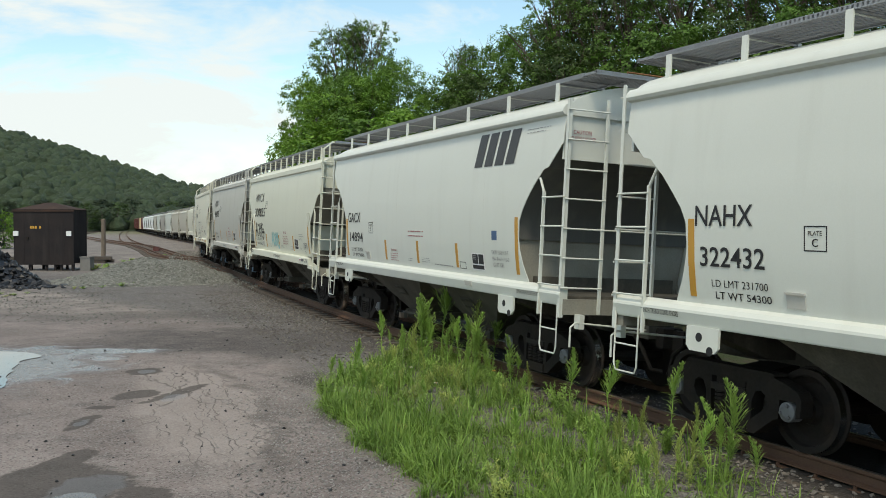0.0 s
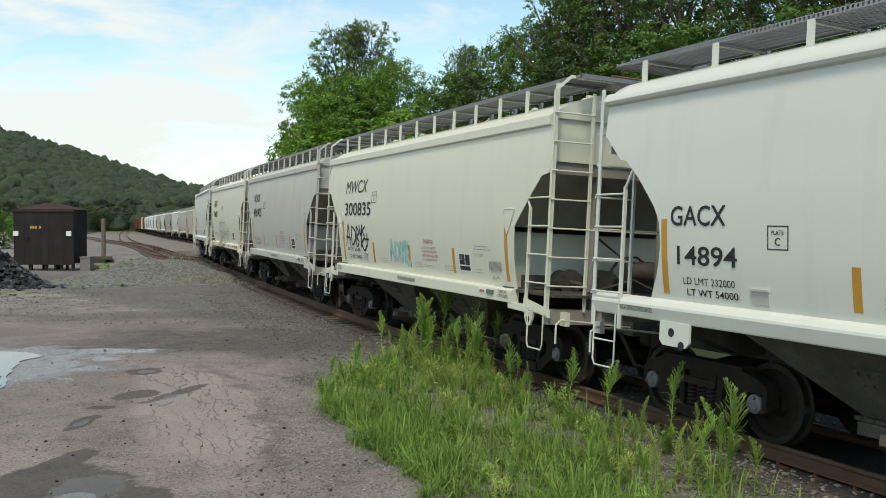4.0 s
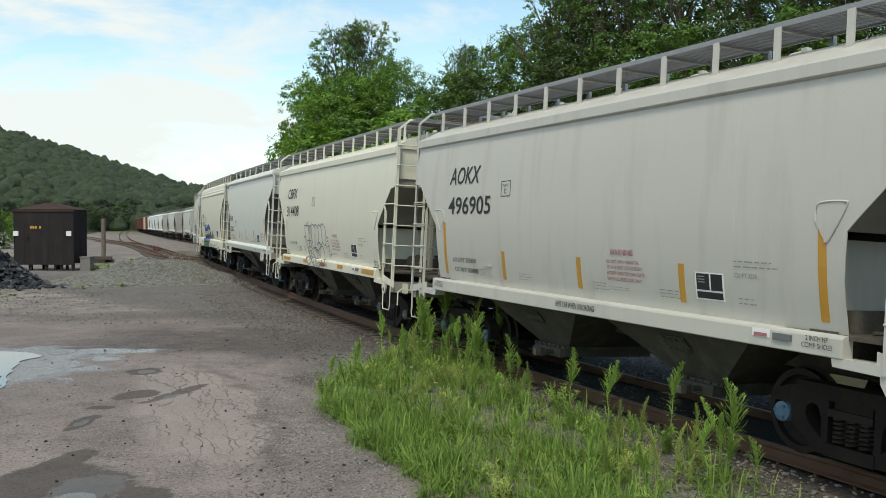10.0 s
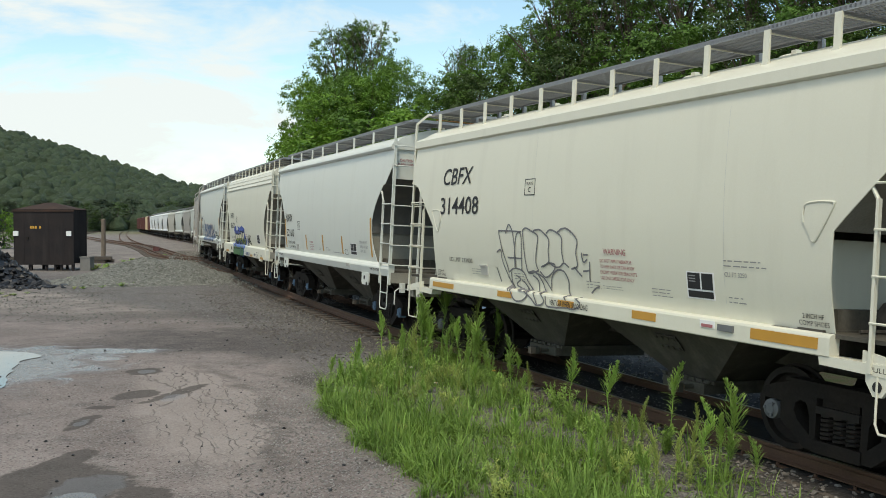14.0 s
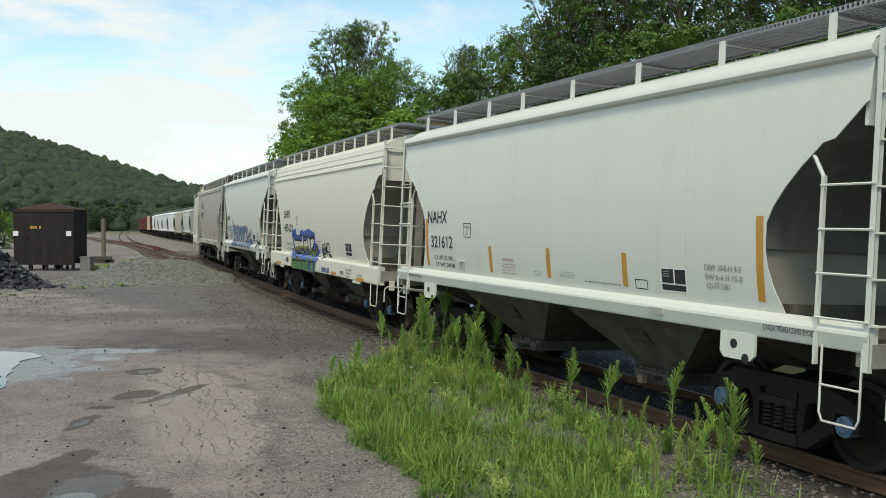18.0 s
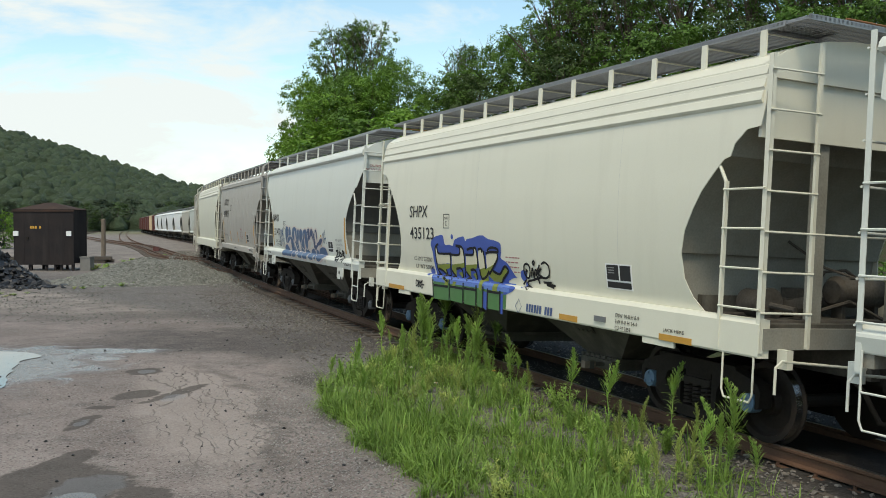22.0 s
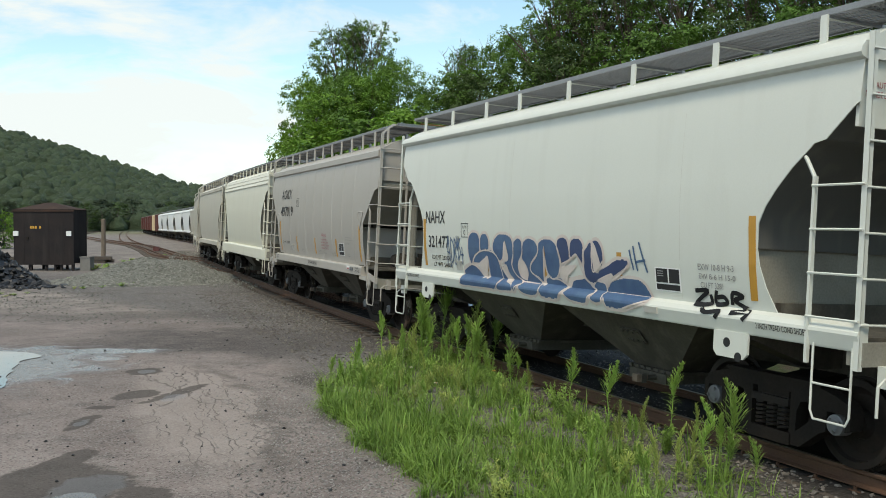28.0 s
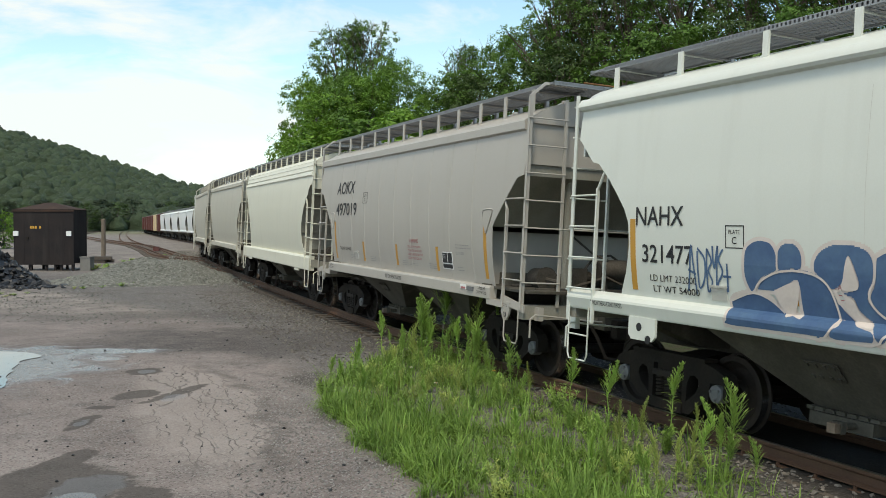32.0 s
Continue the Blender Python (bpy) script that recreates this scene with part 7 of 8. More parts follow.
def dress_angled(car, mark, number, load, light, plate_x, vertical=True, widths=((-4.12, -2.9), (-4.12, -2.5))):
    st = "angled"
    write(car, st, mark, *widths[0], 3.1, 3.4, slant=0.25)
    write(car, st, number, *widths[1], 2.57, 2.88, slant=0.06)
    if load:
        write(car, st, load, -3.98, -3.06, 1.735, 1.81)
    if light:
        write(car, st, light, -3.93, -3.02, 1.565, 1.64)
    plate_c(car, st, plate_x, plate_x + 0.31, 2.85, 3.1)
    if vertical:
        strips(car, st, [(-4.35, -4.25, 1.5, 2.42), (-2.13, -2.03, 1.52, 1.97), (0.08, 0.18, 1.53, 1.96), (2.27, 2.37, 1.52, 1.97), (4.36, 4.46, 1.5, 2.42)])
    write(car, st, "WARNING", 0.9, 1.4, 2.02, 2.1, RED_INK)
    for k, (text, b) in enumerate((("DO NOT APPLY VIBRATOR", 1.52), ("TO ANY PART OF CAR BODY", 1.58), ("EXCEPT VIBRATOR BRACKETS", 1.62), ("USE ON LOADED CAR ONLY", 1.56))):
        write(car, st, text, 0.82, b, 1.915 - 0.075 * k, 1.96 - 0.075 * k, RED_INK)
    print_rows(car, st, 0.85, 1.3, 1.56, 1.62, 2)
    stencil_box(car, st, 2.56, 3.03, 1.58, 1.89)
    print_rows(car, st, 3.2, 3.85, 1.95, 2.06, 2)
    write(car, st, "CU FT 3250", 3.21, 3.55, 1.86, 1.91, GREY_INK)
    print_rows(car, st, 3.25, 3.55, 1.56, 1.66, 2)
    dx, dz = (0.0, 0.0) if vertical else (-0.66, 0.2)
    patch(car, st, "label", 3.56 + dx, 3.8 + dx, 1.28, 1.36, LABEL_WHITE, "small white and red label")
    patch(car, st, "label_text", 3.59 + dx, 3.77 + dx, 1.285, 1.32, RED_INK, off=0.009)
    patch(car, st, "tag_bracket", 3.86 + dx, 4.1 + dx, 1.27, 1.34, GREY_CAP, "small grey bolted bracket", 0.02)
    write(car, st, "2 INCH HF", 4.28, 4.55, 1.315 + dz, 1.365 + dz)
    write(car, st, "COMP SHOES", 4.23, 4.61, 1.245 + dz, 1.295 + dz)
    write(car, st, "2 INCH HF", -4.56, -4.3, 1.315 + dz, 1.36 + dz)
    write(car, st, "COMP SHOES", -4.61, -4.25, 1.25 + dz, 1.3 + dz)
    write(car, st, "VENT CAR WHEN UNLOADING", -0.35, 0.64, 1.245, 1.325)
    hinge_box(car, st, -2.75, -2.5, 1.55, 1.7)
    for k, x in enumerate((-3.1, -1.6, 0.45, 1.9)):
        print_rows(car, st, x, x + 0.4, 1.54, 1.66, 3, GREY_INK, k)
    paint_mat = next(o for o in car.children if o.name.startswith("side_sheet")).data.materials[0]
    for sx in (-1, 1):
        c = 5.26 * sx
        co, fa = word("PULL")
        s = Shape().add([(c - 0.09 + 0.18 * a, -1.600, 1.115 + 0.05 * b) for a, b in co], fa)
        part("lettering", s, BLACK, car, smooth=False)
        part("pull_hole", Shape().lathe([(0.0, -1.602), (0.05, -1.602), (0.05, -1.598), (0.0, -1.598)], 14, "y"), BLACK, car, "dark pull hole", pose(c, 0, 0.99))
        # rim of the stiffener plate welded at the cut-out's corner
        o = [(4.33 * sx, 2.46), (4.36 * sx, 2.63), (4.66 * sx, 2.65), (4.69 * sx, 2.6), (4.5 * sx, 2.3), (4.44 * sx, 2.27)]
        part("corner_plate", fill(st, [[(4.33 * sx, 2.46), (4.36 * sx, 2.63), (4.66 * sx, 2.65), (4.69 * sx, 2.6), (4.5 * sx, 2.3), (4.44 * sx, 2.27)]], 0.009), paint_mat, car, "welded corner plate", smooth=False)
        part("gusset_rim", Shape().tube(on_skin(st, curve_through(o), 0.006), 0.012, 5), paint_mat, car, "welded corner plate rim")


dress_oval(C1, "NAHX", "322432", "LD LMT 231700", "LT WT 54300", (-4.3, -3.42), (-4.22, -3.25))
dress_oval(C6, "NAHX", "321612", "LD LMT 231900", "LT WT 54100", (-4.3, -3.43), (-4.16, -3.21))
dress_oval(C8, "NAHX", "321477", "LD LMT 232000", "LT WT 54000", (-4.3, -3.42), (-4.18, -3.26))
dress_oval(C2, "GACX", "14894", "LD LMT 232000", "LT WT 54000", (-4.25, -3.34), (-4.14, -3.17), 0.1)
# slanted emblem: plain dark shapes
EMBLEM = [[(x, 3.36), (x + 0.3, 3.36), (x + 0.46, 3.91), (x + 0.16, 3.91)] for x in (2.76, 3.14, 3.52, 3.9)]
DARK_EMBLEM = material("dark_grey_emblem_paint", (0.035, 0.035, 0.037), 0.5, 0, 60, 0.05, 2, 0.1, 0)
for p in EMBLEM:
    part("emblem_shape", fill("oval", [p], 0.006, 0.01), DARK_EMBLEM, C2, "dark slanted emblem shape", smooth=False)
print_rows(C2, "oval", 4.55, 5.3, 3.78, 3.88, 2)
patch(C2, "oval", "sticker", 3.52, 3.7, 2.15, 2.3, SPRAY_BLUE, "blue square sticker")
print_rows(C2, "oval", -0.28, 0.6, 2.11, 2.29, 2, RED_INK)

dress_angled(C3, "MWCX", "300835", "LD LMT 232600", "LT WT 53400", -2.2, widths=((-4.17, -2.6), (-4.19, -2.25)))
dress_angled(C4, "AOKX", "496905", "LD LMT 233600", "LT WT 52400", -2.15, widths=((-4.14, -2.98), (-4.14, -2.5)))
dress_angled(C5, "CBFX", "314408", "LD LMT 233400", "", -1.23, False, ((-4.3, -3.12), (-4.34, -2.8)))
dress_angled(C9, "AOKX", "497019", "LD LMT 233400", "", -2.1, widths=((-4.2, -2.8), (-4.2, -2.55)))
strips(C5, "angled", [(-4.55, -3.65, 1.24, 1.33), (-1.97, -1.5, 1.25, 1.34), (-0.13, 0.28, 1.25, 1.34), (1.63, 2.1, 1.25, 1.35), (3.69, 4.58, 1.24, 1.35)])

# stepped-eave car: lettering on the deep sill
ST = "stepped"
write(C7, ST, "SHPX", -3.96, -3.06, 2.52, 2.75, slant=0.1)
write(C7, ST, "435123", -3.93, -2.75, 2.1, 2.33)
plate_c(C7, ST, -2.31, -2.05, 2.32, 2.58)
write(C7, ST, "LD LMT 232200", -3.78, -2.9, 1.68, 1.76)
write(C7, ST, "LT WT 53800", -3.73, -2.85, 1.53, 1.61)
stencil_box(C7, ST, 2.9, 3.48, 1.58, 1.91)
BRAND_BLUE = material("blue_emblem_paint", (0.05, 0.09, 0.22), 0.5, 0, 60, 0.05, 2, 0.1, 0)
for k in range(10):
    if k != 6:
        x = 0.93 + 0.078 * k
        part("emblem_bar", fill(ST, [[(x, 1.09), (x + 0.056, 1.09), (x + 0.066, 1.21), (x + 0.01, 1.21)]], 0.006, 0.02), BRAND_BLUE, C7, "blue emblem bar", smooth=False)
part("emblem_diamond", stroke(ST, [[(0.6, 1.15), (0.695, 1.26), (0.79, 1.15), (0.695, 1.04), (0.6, 1.15)]], 0.012, smooth=False), BRAND_BLUE, C7, "blue outlined diamond", smooth=False)
strips(C7, ST, [(1.89, 2.36, 1.07, 1.15), (4.16, 4.75, 1.055, 1.13), (-4.96, -4.1, 1.06, 1.14)])
patch(C7, ST, "tag_bracket", 2.79, 3.04, 1.14, 1.21, GREY_CAP, "small grey bolted bracket", 0.02)
for text, b, z in (("EXW 10-8 H 8-9", 3.76, 1.235), ("EW 8-0 H 14-9", 3.73, 1.155), ("CU FT 3258", 3.59, 1.075)):
    write(C7, ST, text, 3.26, b, z, z + 0.05)
write(C7, ST, "JACK HERE", 4.24, 4.62, 1.15, 1.2)
print_rows(C7, ST, 0.1, 0.62, 1.62, 1.92, 4, RED_INK)

# graffiti: cream car, black tag and faded turquoise tag
TAG = [[(0.0, 0.1), (0.06, 0.5), (0.1, 0.95), (0.16, 0.5), (0.2, 0.05)], [(0.02, 0.5), (0.2, 0.42)], [(0.25, 0.85), (0.27, 0.2), (0.4, 0.35), (0.42, 0.7), (0.25, 0.9)],
       [(0.47, 0.9), (0.47, 0.15), (0.58, 0.3), (0.5, 0.5), (0.58, 0.68), (0.47, 0.9)], [(0.6, 0.95), (0.64, 0.55), (0.72, 0.95), (0.66, 0.1)], [(0.84, 0.9), (0.74, 0.72), (0.82, 0.5), (0.7, 0.25), (0.8, 0.0), (0.9, 0.2)], [(0.82, 0.42), (1.0, 0.42)], [(0.92, 0.65), (0.92, 0.15)]]
for line in unit((-4.09, -2.37, 1.77, 2.38), TAG):
    part("graffiti_stroke", stroke("angled", [line], 0.045), SPRAY_BLACK, C3, "black graffiti tag", smooth=False)
for line in unit((-1.04, 0.33, 1.55, 2.08), TAG[:6]):
    part("graffiti_stroke", stroke("angled", [line], 0.075, 0.007), SPRAY_TURQ, C3, "faded turquoise graffiti tag", smooth=False)
SCRIB = [[(k / 7.0, 0.35), (k / 7.0 + 0.02, 0.95), (k / 7.0 + 0.09, 0.9), (k / 7.0 + 0.08, 0.45)] for k in range(7)] + [[(0.15, 0.0), (0.3, 0.2), (0.4, 0.0), (0.6, 0.18), (0.75, 0.02)]]
for line in unit((3.77, 4.23, 1.5, 1.82), SCRIB):
    part("graffiti_stroke", stroke("angled", [line], 0.012, smooth=False), SPRAY_GREY, C3, "thin scribbled graffiti tag", smooth=False)

# pale cream car: outlined throw-up
def outline(line):
    part("graffiti_outline", stroke("angled", [line], 0.026), SPRAY_GREY, C5, "outlined black graffiti letter", smooth=False)


outline([(-2.05, 2.3), (-1.61, 2.3), (-1.3, 2.29)])
outline([(-2.05, 2.3), (-1.94, 2.03), (-1.78, 1.73), (-1.76, 1.65)])
outline([(-1.81, 2.26), (-1.7, 2.4), (-1.59, 2.3), (-1.52, 2.04), (-1.51, 1.74)])
outline([(-1.55, 1.74), (-1.5, 2.12), (-1.42, 2.27), (-1.3, 2.2), (-1.33, 1.68)])
outline([(-1.76, 1.88), (-1.29, 1.88)])
outline([(-1.26, 2.31), (-1.15, 2.35), (-0.93, 2.29), (-0.8, 2.23), (-0.83, 2.06), (-0.88, 1.84), (-0.81, 1.72)])
outline([(-1.26, 2.31), (-1.22, 2.05), (-1.19, 1.83), (-1.11, 1.67), (-0.81, 1.72)])
outline([(-0.93, 2.31), (-0.75, 2.33), (-0.58, 2.26), (-0.48, 2.18), (-0.5, 2.03), (-0.51, 1.86), (-0.73, 1.78)])
outline([(-0.55, 2.28), (-0.44, 2.33), (-0.28, 2.3), (-0.13, 2.22), (-0.13, 2.05), (-0.09, 1.86)])
outline([(-0.24, 2.3), (-0.11, 2.35), (0.05, 2.34), (0.27, 2.2), (0.24, 2.02), (0.26, 1.84), (0.1, 1.79)])
outline([(-0.51, 1.86), (-0.35, 1.8), (-0.22, 1.8), (-0.09, 1.86), (0.04, 1.81)])
outline([(-0.69, 1.78), (-0.51, 1.84), (-0.34, 1.83), (-0.39, 1.73), (-0.62, 1.63), (-0.77, 1.71)])
outline([(-1.76, 1.65), (-1.55, 1.72), (-1.29, 1.68), (-1.18, 1.54), (-1.01, 1.36), (-1.18, 1.24), (-1.41, 1.24), (-1.59, 1.4), (-1.8, 1.58)])
outline([(-1.68, 1.66), (-1.68, 1.51), (-1.62, 1.43)])
outline([(-1.54, 1.61), (-1.4, 1.56), (-1.54, 1.46), (-1.16, 1.39), (-1.26, 1.5), (-1.36, 1.54)])
outline([(-1.14, 1.67), (-0.92, 1.7), (-0.74, 1.56), (-0.67, 1.43), (-0.51, 1.28), (-0.71, 1.21), (-0.9, 1.3), (-1.21, 1.43)])
outline([(-1.0, 1.64), (-0.85, 1.56), (-0.85, 1.41), (-0.71, 1.22)])
outline([(-0.92, 1.68), (-0.69, 1.62), (-0.49, 1.44)])
outline([(-0.49, 1.48), (-0.45, 1.64), (-0.29, 1.75), (-0.1, 1.74), (0.0, 1.61), (-0.02, 1.46), (0.08, 1.34)])
outline([(-0.48, 1.37), (-0.43, 1.23), (-0.2, 1.22), (0.09, 1.24), (0.31, 1.24), (0.45, 1.32), (0.3, 1.4)])
outline([(0.17, 1.82), (0.36, 1.7)])
outline([(0.38, 2.03), (0.42, 1.9), (0.52, 1.94)])
outline([(0.42, 2.0), (0.54, 2.0)])
outline([(0.57, 1.91), (0.55, 1.64)])
outline([(0.4, 1.77), (0.55, 1.79)])
outline([(0.55, 1.48), (0.66, 1.55), (0.77, 1.59)])
outline([(-2.12, 1.95), (-1.98, 1.99), (-1.93, 1.8), (-1.62, 1.36)])
outline([(-2.16, 1.71), (-2.05, 1.48)])

# stepped-eave car: blue cloud, cream and olive letters, green feet
def rounded(pts):
    """A closed outline with its corners eased."""
    c = curve_through(list(pts) + [pts[0]], 4)
    return c[:-1]


TIER = [0]


def sprayed(name, pts, off, mat, label, soft=False):
    TIER[0] += 1
    part(name, fill(ST, [rounded(pts) if soft else pts], off + TIER[0] * 0.0001, 0.006 if soft else 0.014), mat, C7, label, smooth=False)


def cloud(pts):
    sprayed("graffiti_cloud", pts, 0.005, SPRAY_ROYAL, "blue spray-painted cloud", True)


def cream(pts):
    sprayed("graffiti_letter", pts, 0.007, SPRAY_CREAM, "cream graffiti letter")


def olive(pts):
    sprayed("graffiti_letter", pts, 0.0085, SPRAY_OLIVE, "olive graffiti letter")


def foot_green(pts):
    sprayed("graffiti_foot", pts, 0.006, SPRAY_GREEN, "green graffiti block")


def foot_blue(pts):
    sprayed("graffiti_foot", pts, 0.006, SPRAY_ROYAL, "blue graffiti block")


def inked(line):
    TIER[0] += 1
    part("graffiti_outline", stroke(ST, [line], 0.042, 0.009 + TIER[0] * 0.0001), SPRAY_BLACK, C7, "black graffiti outline", smooth=False)


def dot(x, z, rx, rz):
    part("graffiti_dot", fill(ST, [blob(x, z, rx, rz, 0, 2.0)], 0.006), SPRAY_ROYAL, C7, "blue spray-painted dot", smooth=False)


cloud([(-2.9, 1.99), (-2.87, 2.08), (-2.71, 2.15), (-2.53, 2.18), (-2.35, 2.19), (-2.29, 2.11), (-2.24, 2.02), (-2.04, 2.02), (-1.9, 2.01), (-1.84, 2.09), (-1.74, 2.14), (-1.45, 2.18), (-1.37, 2.1), (-1.3, 2.14), (-1.1, 2.16), (-0.82, 2.21), (-0.68, 2.21), (-0.51, 2.16), (-0.3, 2.14), (-0.11, 2.11), (-0.04, 2.06), (-0.05, 1.93), (-0.06, 1.85), (0.13, 1.79), (0.27, 1.69), (0.37, 1.6), (0.44, 1.57), (0.33, 1.56), (0.13, 1.5), (0.19, 1.44), (0.5, 1.43), (0.5, 1.37), (0.19, 1.28), (0.16, 1.36), (-0.03, 1.41), (-1.36, 1.38), (-2.53, 1.38), (-2.71, 1.4), (-2.81, 1.71), (-2.83, 1.85)])
cream([(-2.7, 1.94), (-2.62, 1.98), (-2.59, 1.89), (-2.52, 1.85), (-2.06, 1.86), (-2.07, 1.68), (-2.37, 1.66), (-2.64, 1.64), (-2.68, 1.77)])
cream([(-1.97, 1.86), (-1.65, 1.86), (-1.61, 1.97), (-1.53, 2.0), (-1.46, 1.91), (-1.46, 1.72), (-2.0, 1.67)])
cream([(-1.37, 1.87), (-1.08, 1.88), (-1.05, 1.98), (-0.96, 1.99), (-0.93, 1.84), (-0.95, 1.72), (-1.4, 1.69)])
cream([(-0.87, 1.97), (-0.76, 1.99), (-0.67, 1.95), (-0.66, 1.8), (-0.65, 1.68), (-0.87, 1.64), (-0.89, 1.82)])
cream([(-0.59, 1.91), (-0.54, 1.95), (-0.49, 2.0), (-0.46, 1.94), (-0.18, 1.95), (-0.18, 1.86), (-0.28, 1.75), (-0.42, 1.67), (-0.59, 1.66)])
olive([(-2.67, 1.64), (-2.07, 1.68), (-2.1, 1.6), (-2.27, 1.57), (-2.21, 1.44), (-2.06, 1.35), (-2.2, 1.39), (-2.43, 1.53), (-2.63, 1.56)])
olive([(-2.0, 1.67), (-1.46, 1.72), (-1.47, 1.64), (-1.82, 1.6), (-1.85, 1.47), (-1.79, 1.41), (-2.02, 1.56)])
olive([(-1.75, 1.54), (-1.59, 1.56), (-1.58, 1.49), (-1.57, 1.43)])
olive([(-1.4, 1.69), (-0.95, 1.72), (-0.97, 1.65), (-1.23, 1.61), (-1.25, 1.47), (-1.21, 1.42), (-1.41, 1.57)])
olive([(-1.16, 1.55), (-1.02, 1.57), (-1.03, 1.49), (-1.03, 1.44)])
olive([(-0.87, 1.64), (-0.65, 1.68), (-0.51, 1.63), (-0.57, 1.53), (-0.58, 1.42), (-0.87, 1.47)])
olive([(-0.59, 1.66), (-0.28, 1.75), (-0.38, 1.64), (-0.14, 1.6), (0.06, 1.72), (0.15, 1.65), (-0.02, 1.54), (-0.12, 1.45), (-0.37, 1.46), (-0.53, 1.53)])
olive([(-2.09, 1.4), (-1.92, 1.4), (-1.97, 1.28), (-2.1, 1.28)])
olive([(-1.73, 1.38), (-1.6, 1.38), (-1.67, 1.29), (-1.79, 1.28)])
olive([(-0.71, 1.44), (-0.57, 1.44), (-0.6, 1.29), (-0.71, 1.32)])
olive([(-0.19, 1.44), (-0.02, 1.44), (-0.05, 1.3), (-0.21, 1.31)])
foot_green([(-2.59, 1.25), (-1.91, 1.25), (-1.89, 1.02), (-2.57, 1.01)])
foot_green([(-1.85, 1.27), (-1.33, 1.27), (-1.31, 1.02), (-1.83, 1.03)])
foot_green([(-1.27, 1.28), (-0.8, 1.28), (-0.8, 1.02), (-1.25, 1.02)])
foot_green([(-0.74, 1.3), (-0.56, 1.29), (-0.53, 1.01), (-0.74, 1.02)])
foot_green([(-0.35, 1.3), (0.06, 1.3), (0.09, 1.02), (-0.34, 1.02)])
foot_blue([(-0.53, 1.29), (-0.38, 1.29), (-0.36, 0.98), (-0.51, 1.02)])
foot_blue([(0.09, 1.3), (0.17, 1.3), (0.19, 0.97), (0.1, 0.98)])
inked([(-2.7, 1.94), (-2.62, 2.0), (-2.53, 2.02)])
inked([(-2.7, 1.94), (-2.68, 1.75), (-2.67, 1.64), (-2.61, 1.51), (-2.39, 1.41)])
inked([(-2.62, 1.98), (-2.59, 1.89), (-2.52, 1.85), (-2.06, 1.86), (-2.02, 1.84), (-2.09, 1.45)])
inked([(-2.0, 1.85), (-1.65, 1.86), (-1.61, 1.98), (-1.76, 2.02)])
inked([(-1.76, 2.02), (-1.53, 2.0), (-1.45, 1.91), (-1.44, 1.69), (-1.48, 1.47)])
inked([(-1.39, 1.87), (-1.08, 1.88), (-1.05, 1.98), (-1.2, 1.98), (-1.31, 1.95)])
inked([(-1.05, 1.99), (-0.96, 1.99), (-0.92, 1.85), (-0.91, 1.66)])
inked([(-0.87, 1.97), (-0.76, 1.99), (-0.71, 1.96), (-0.75, 1.94)])
inked([(-0.67, 1.96), (-0.64, 1.8), (-0.64, 1.65)])
inked([(-0.46, 1.94), (-0.51, 1.97), (-0.38, 2.02), (-0.15, 2.0), (-0.14, 1.94)])
inked([(-0.59, 1.91), (-0.47, 1.94), (-0.16, 1.95)])
inked([(-0.16, 1.93), (-0.18, 1.84), (-0.32, 1.72), (-0.52, 1.57)])
inked([(-2.6, 1.57), (-2.4, 1.53), (-2.13, 1.4)])
inked([(-2.27, 1.57), (-2.18, 1.44), (-1.97, 1.36)])
inked([(-2.02, 1.56), (-1.8, 1.42)])
inked([(-1.82, 1.6), (-1.63, 1.62), (-1.56, 1.56), (-1.57, 1.43)])
inked([(-1.41, 1.57), (-1.19, 1.43)])
inked([(-1.23, 1.61), (-1.06, 1.62), (-1.0, 1.54), (-1.01, 1.44)])
inked([(-0.87, 1.64), (-0.82, 1.49), (-0.66, 1.52), (-0.51, 1.63)])
inked([(-0.38, 1.64), (-0.14, 1.6), (0.06, 1.73), (0.17, 1.66), (-0.03, 1.53), (-0.1, 1.45)])
inked([(-2.65, 1.37), (-2.56, 1.0)])
inked([(-1.9, 1.4), (-1.86, 1.04)])
inked([(-1.31, 1.38), (-1.29, 1.03)])
inked([(-0.8, 1.37), (-0.77, 1.03)])
inked([(-0.54, 1.37), (-0.52, 1.02)])
inked([(-0.37, 1.35), (-0.35, 0.98)])
inked([(0.07, 1.34), (0.1, 0.98)])
inked([(-2.59, 1.26), (-1.94, 1.27)])
inked([(-1.86, 1.28), (-1.33, 1.28)])
inked([(-1.27, 1.29), (-0.8, 1.29)])
inked([(-0.36, 1.3), (0.07, 1.3)])
sprayed("graffiti_foot", [(-2.62, 1.065), (0.28, 1.065), (0.28, 1.34), (-2.62, 1.34)], -0.002, SPRAY_GREEN, "green graffiti block")
sprayed("graffiti_band", [(-2.66, 1.33), (0.36, 1.33), (0.36, 1.47), (-2.66, 1.47)], 0.0, LEDGE_BLUE, "light blue graffiti band along the ledge")
dot(0.66, 1.62, 0.1, 0.09)
dot(-1.93, 2.17, 0.05, 0.05)
dot(-2.91, 1.5, 0.1, 0.08)
dot(0.73, 1.48, 0.04, 0.05)


def tag_line(line):
    part("graffiti_stroke", stroke(ST, [line], 0.034, 0.0125), SPRAY_BLACK, C7, "looped black graffiti tag", smooth=False)


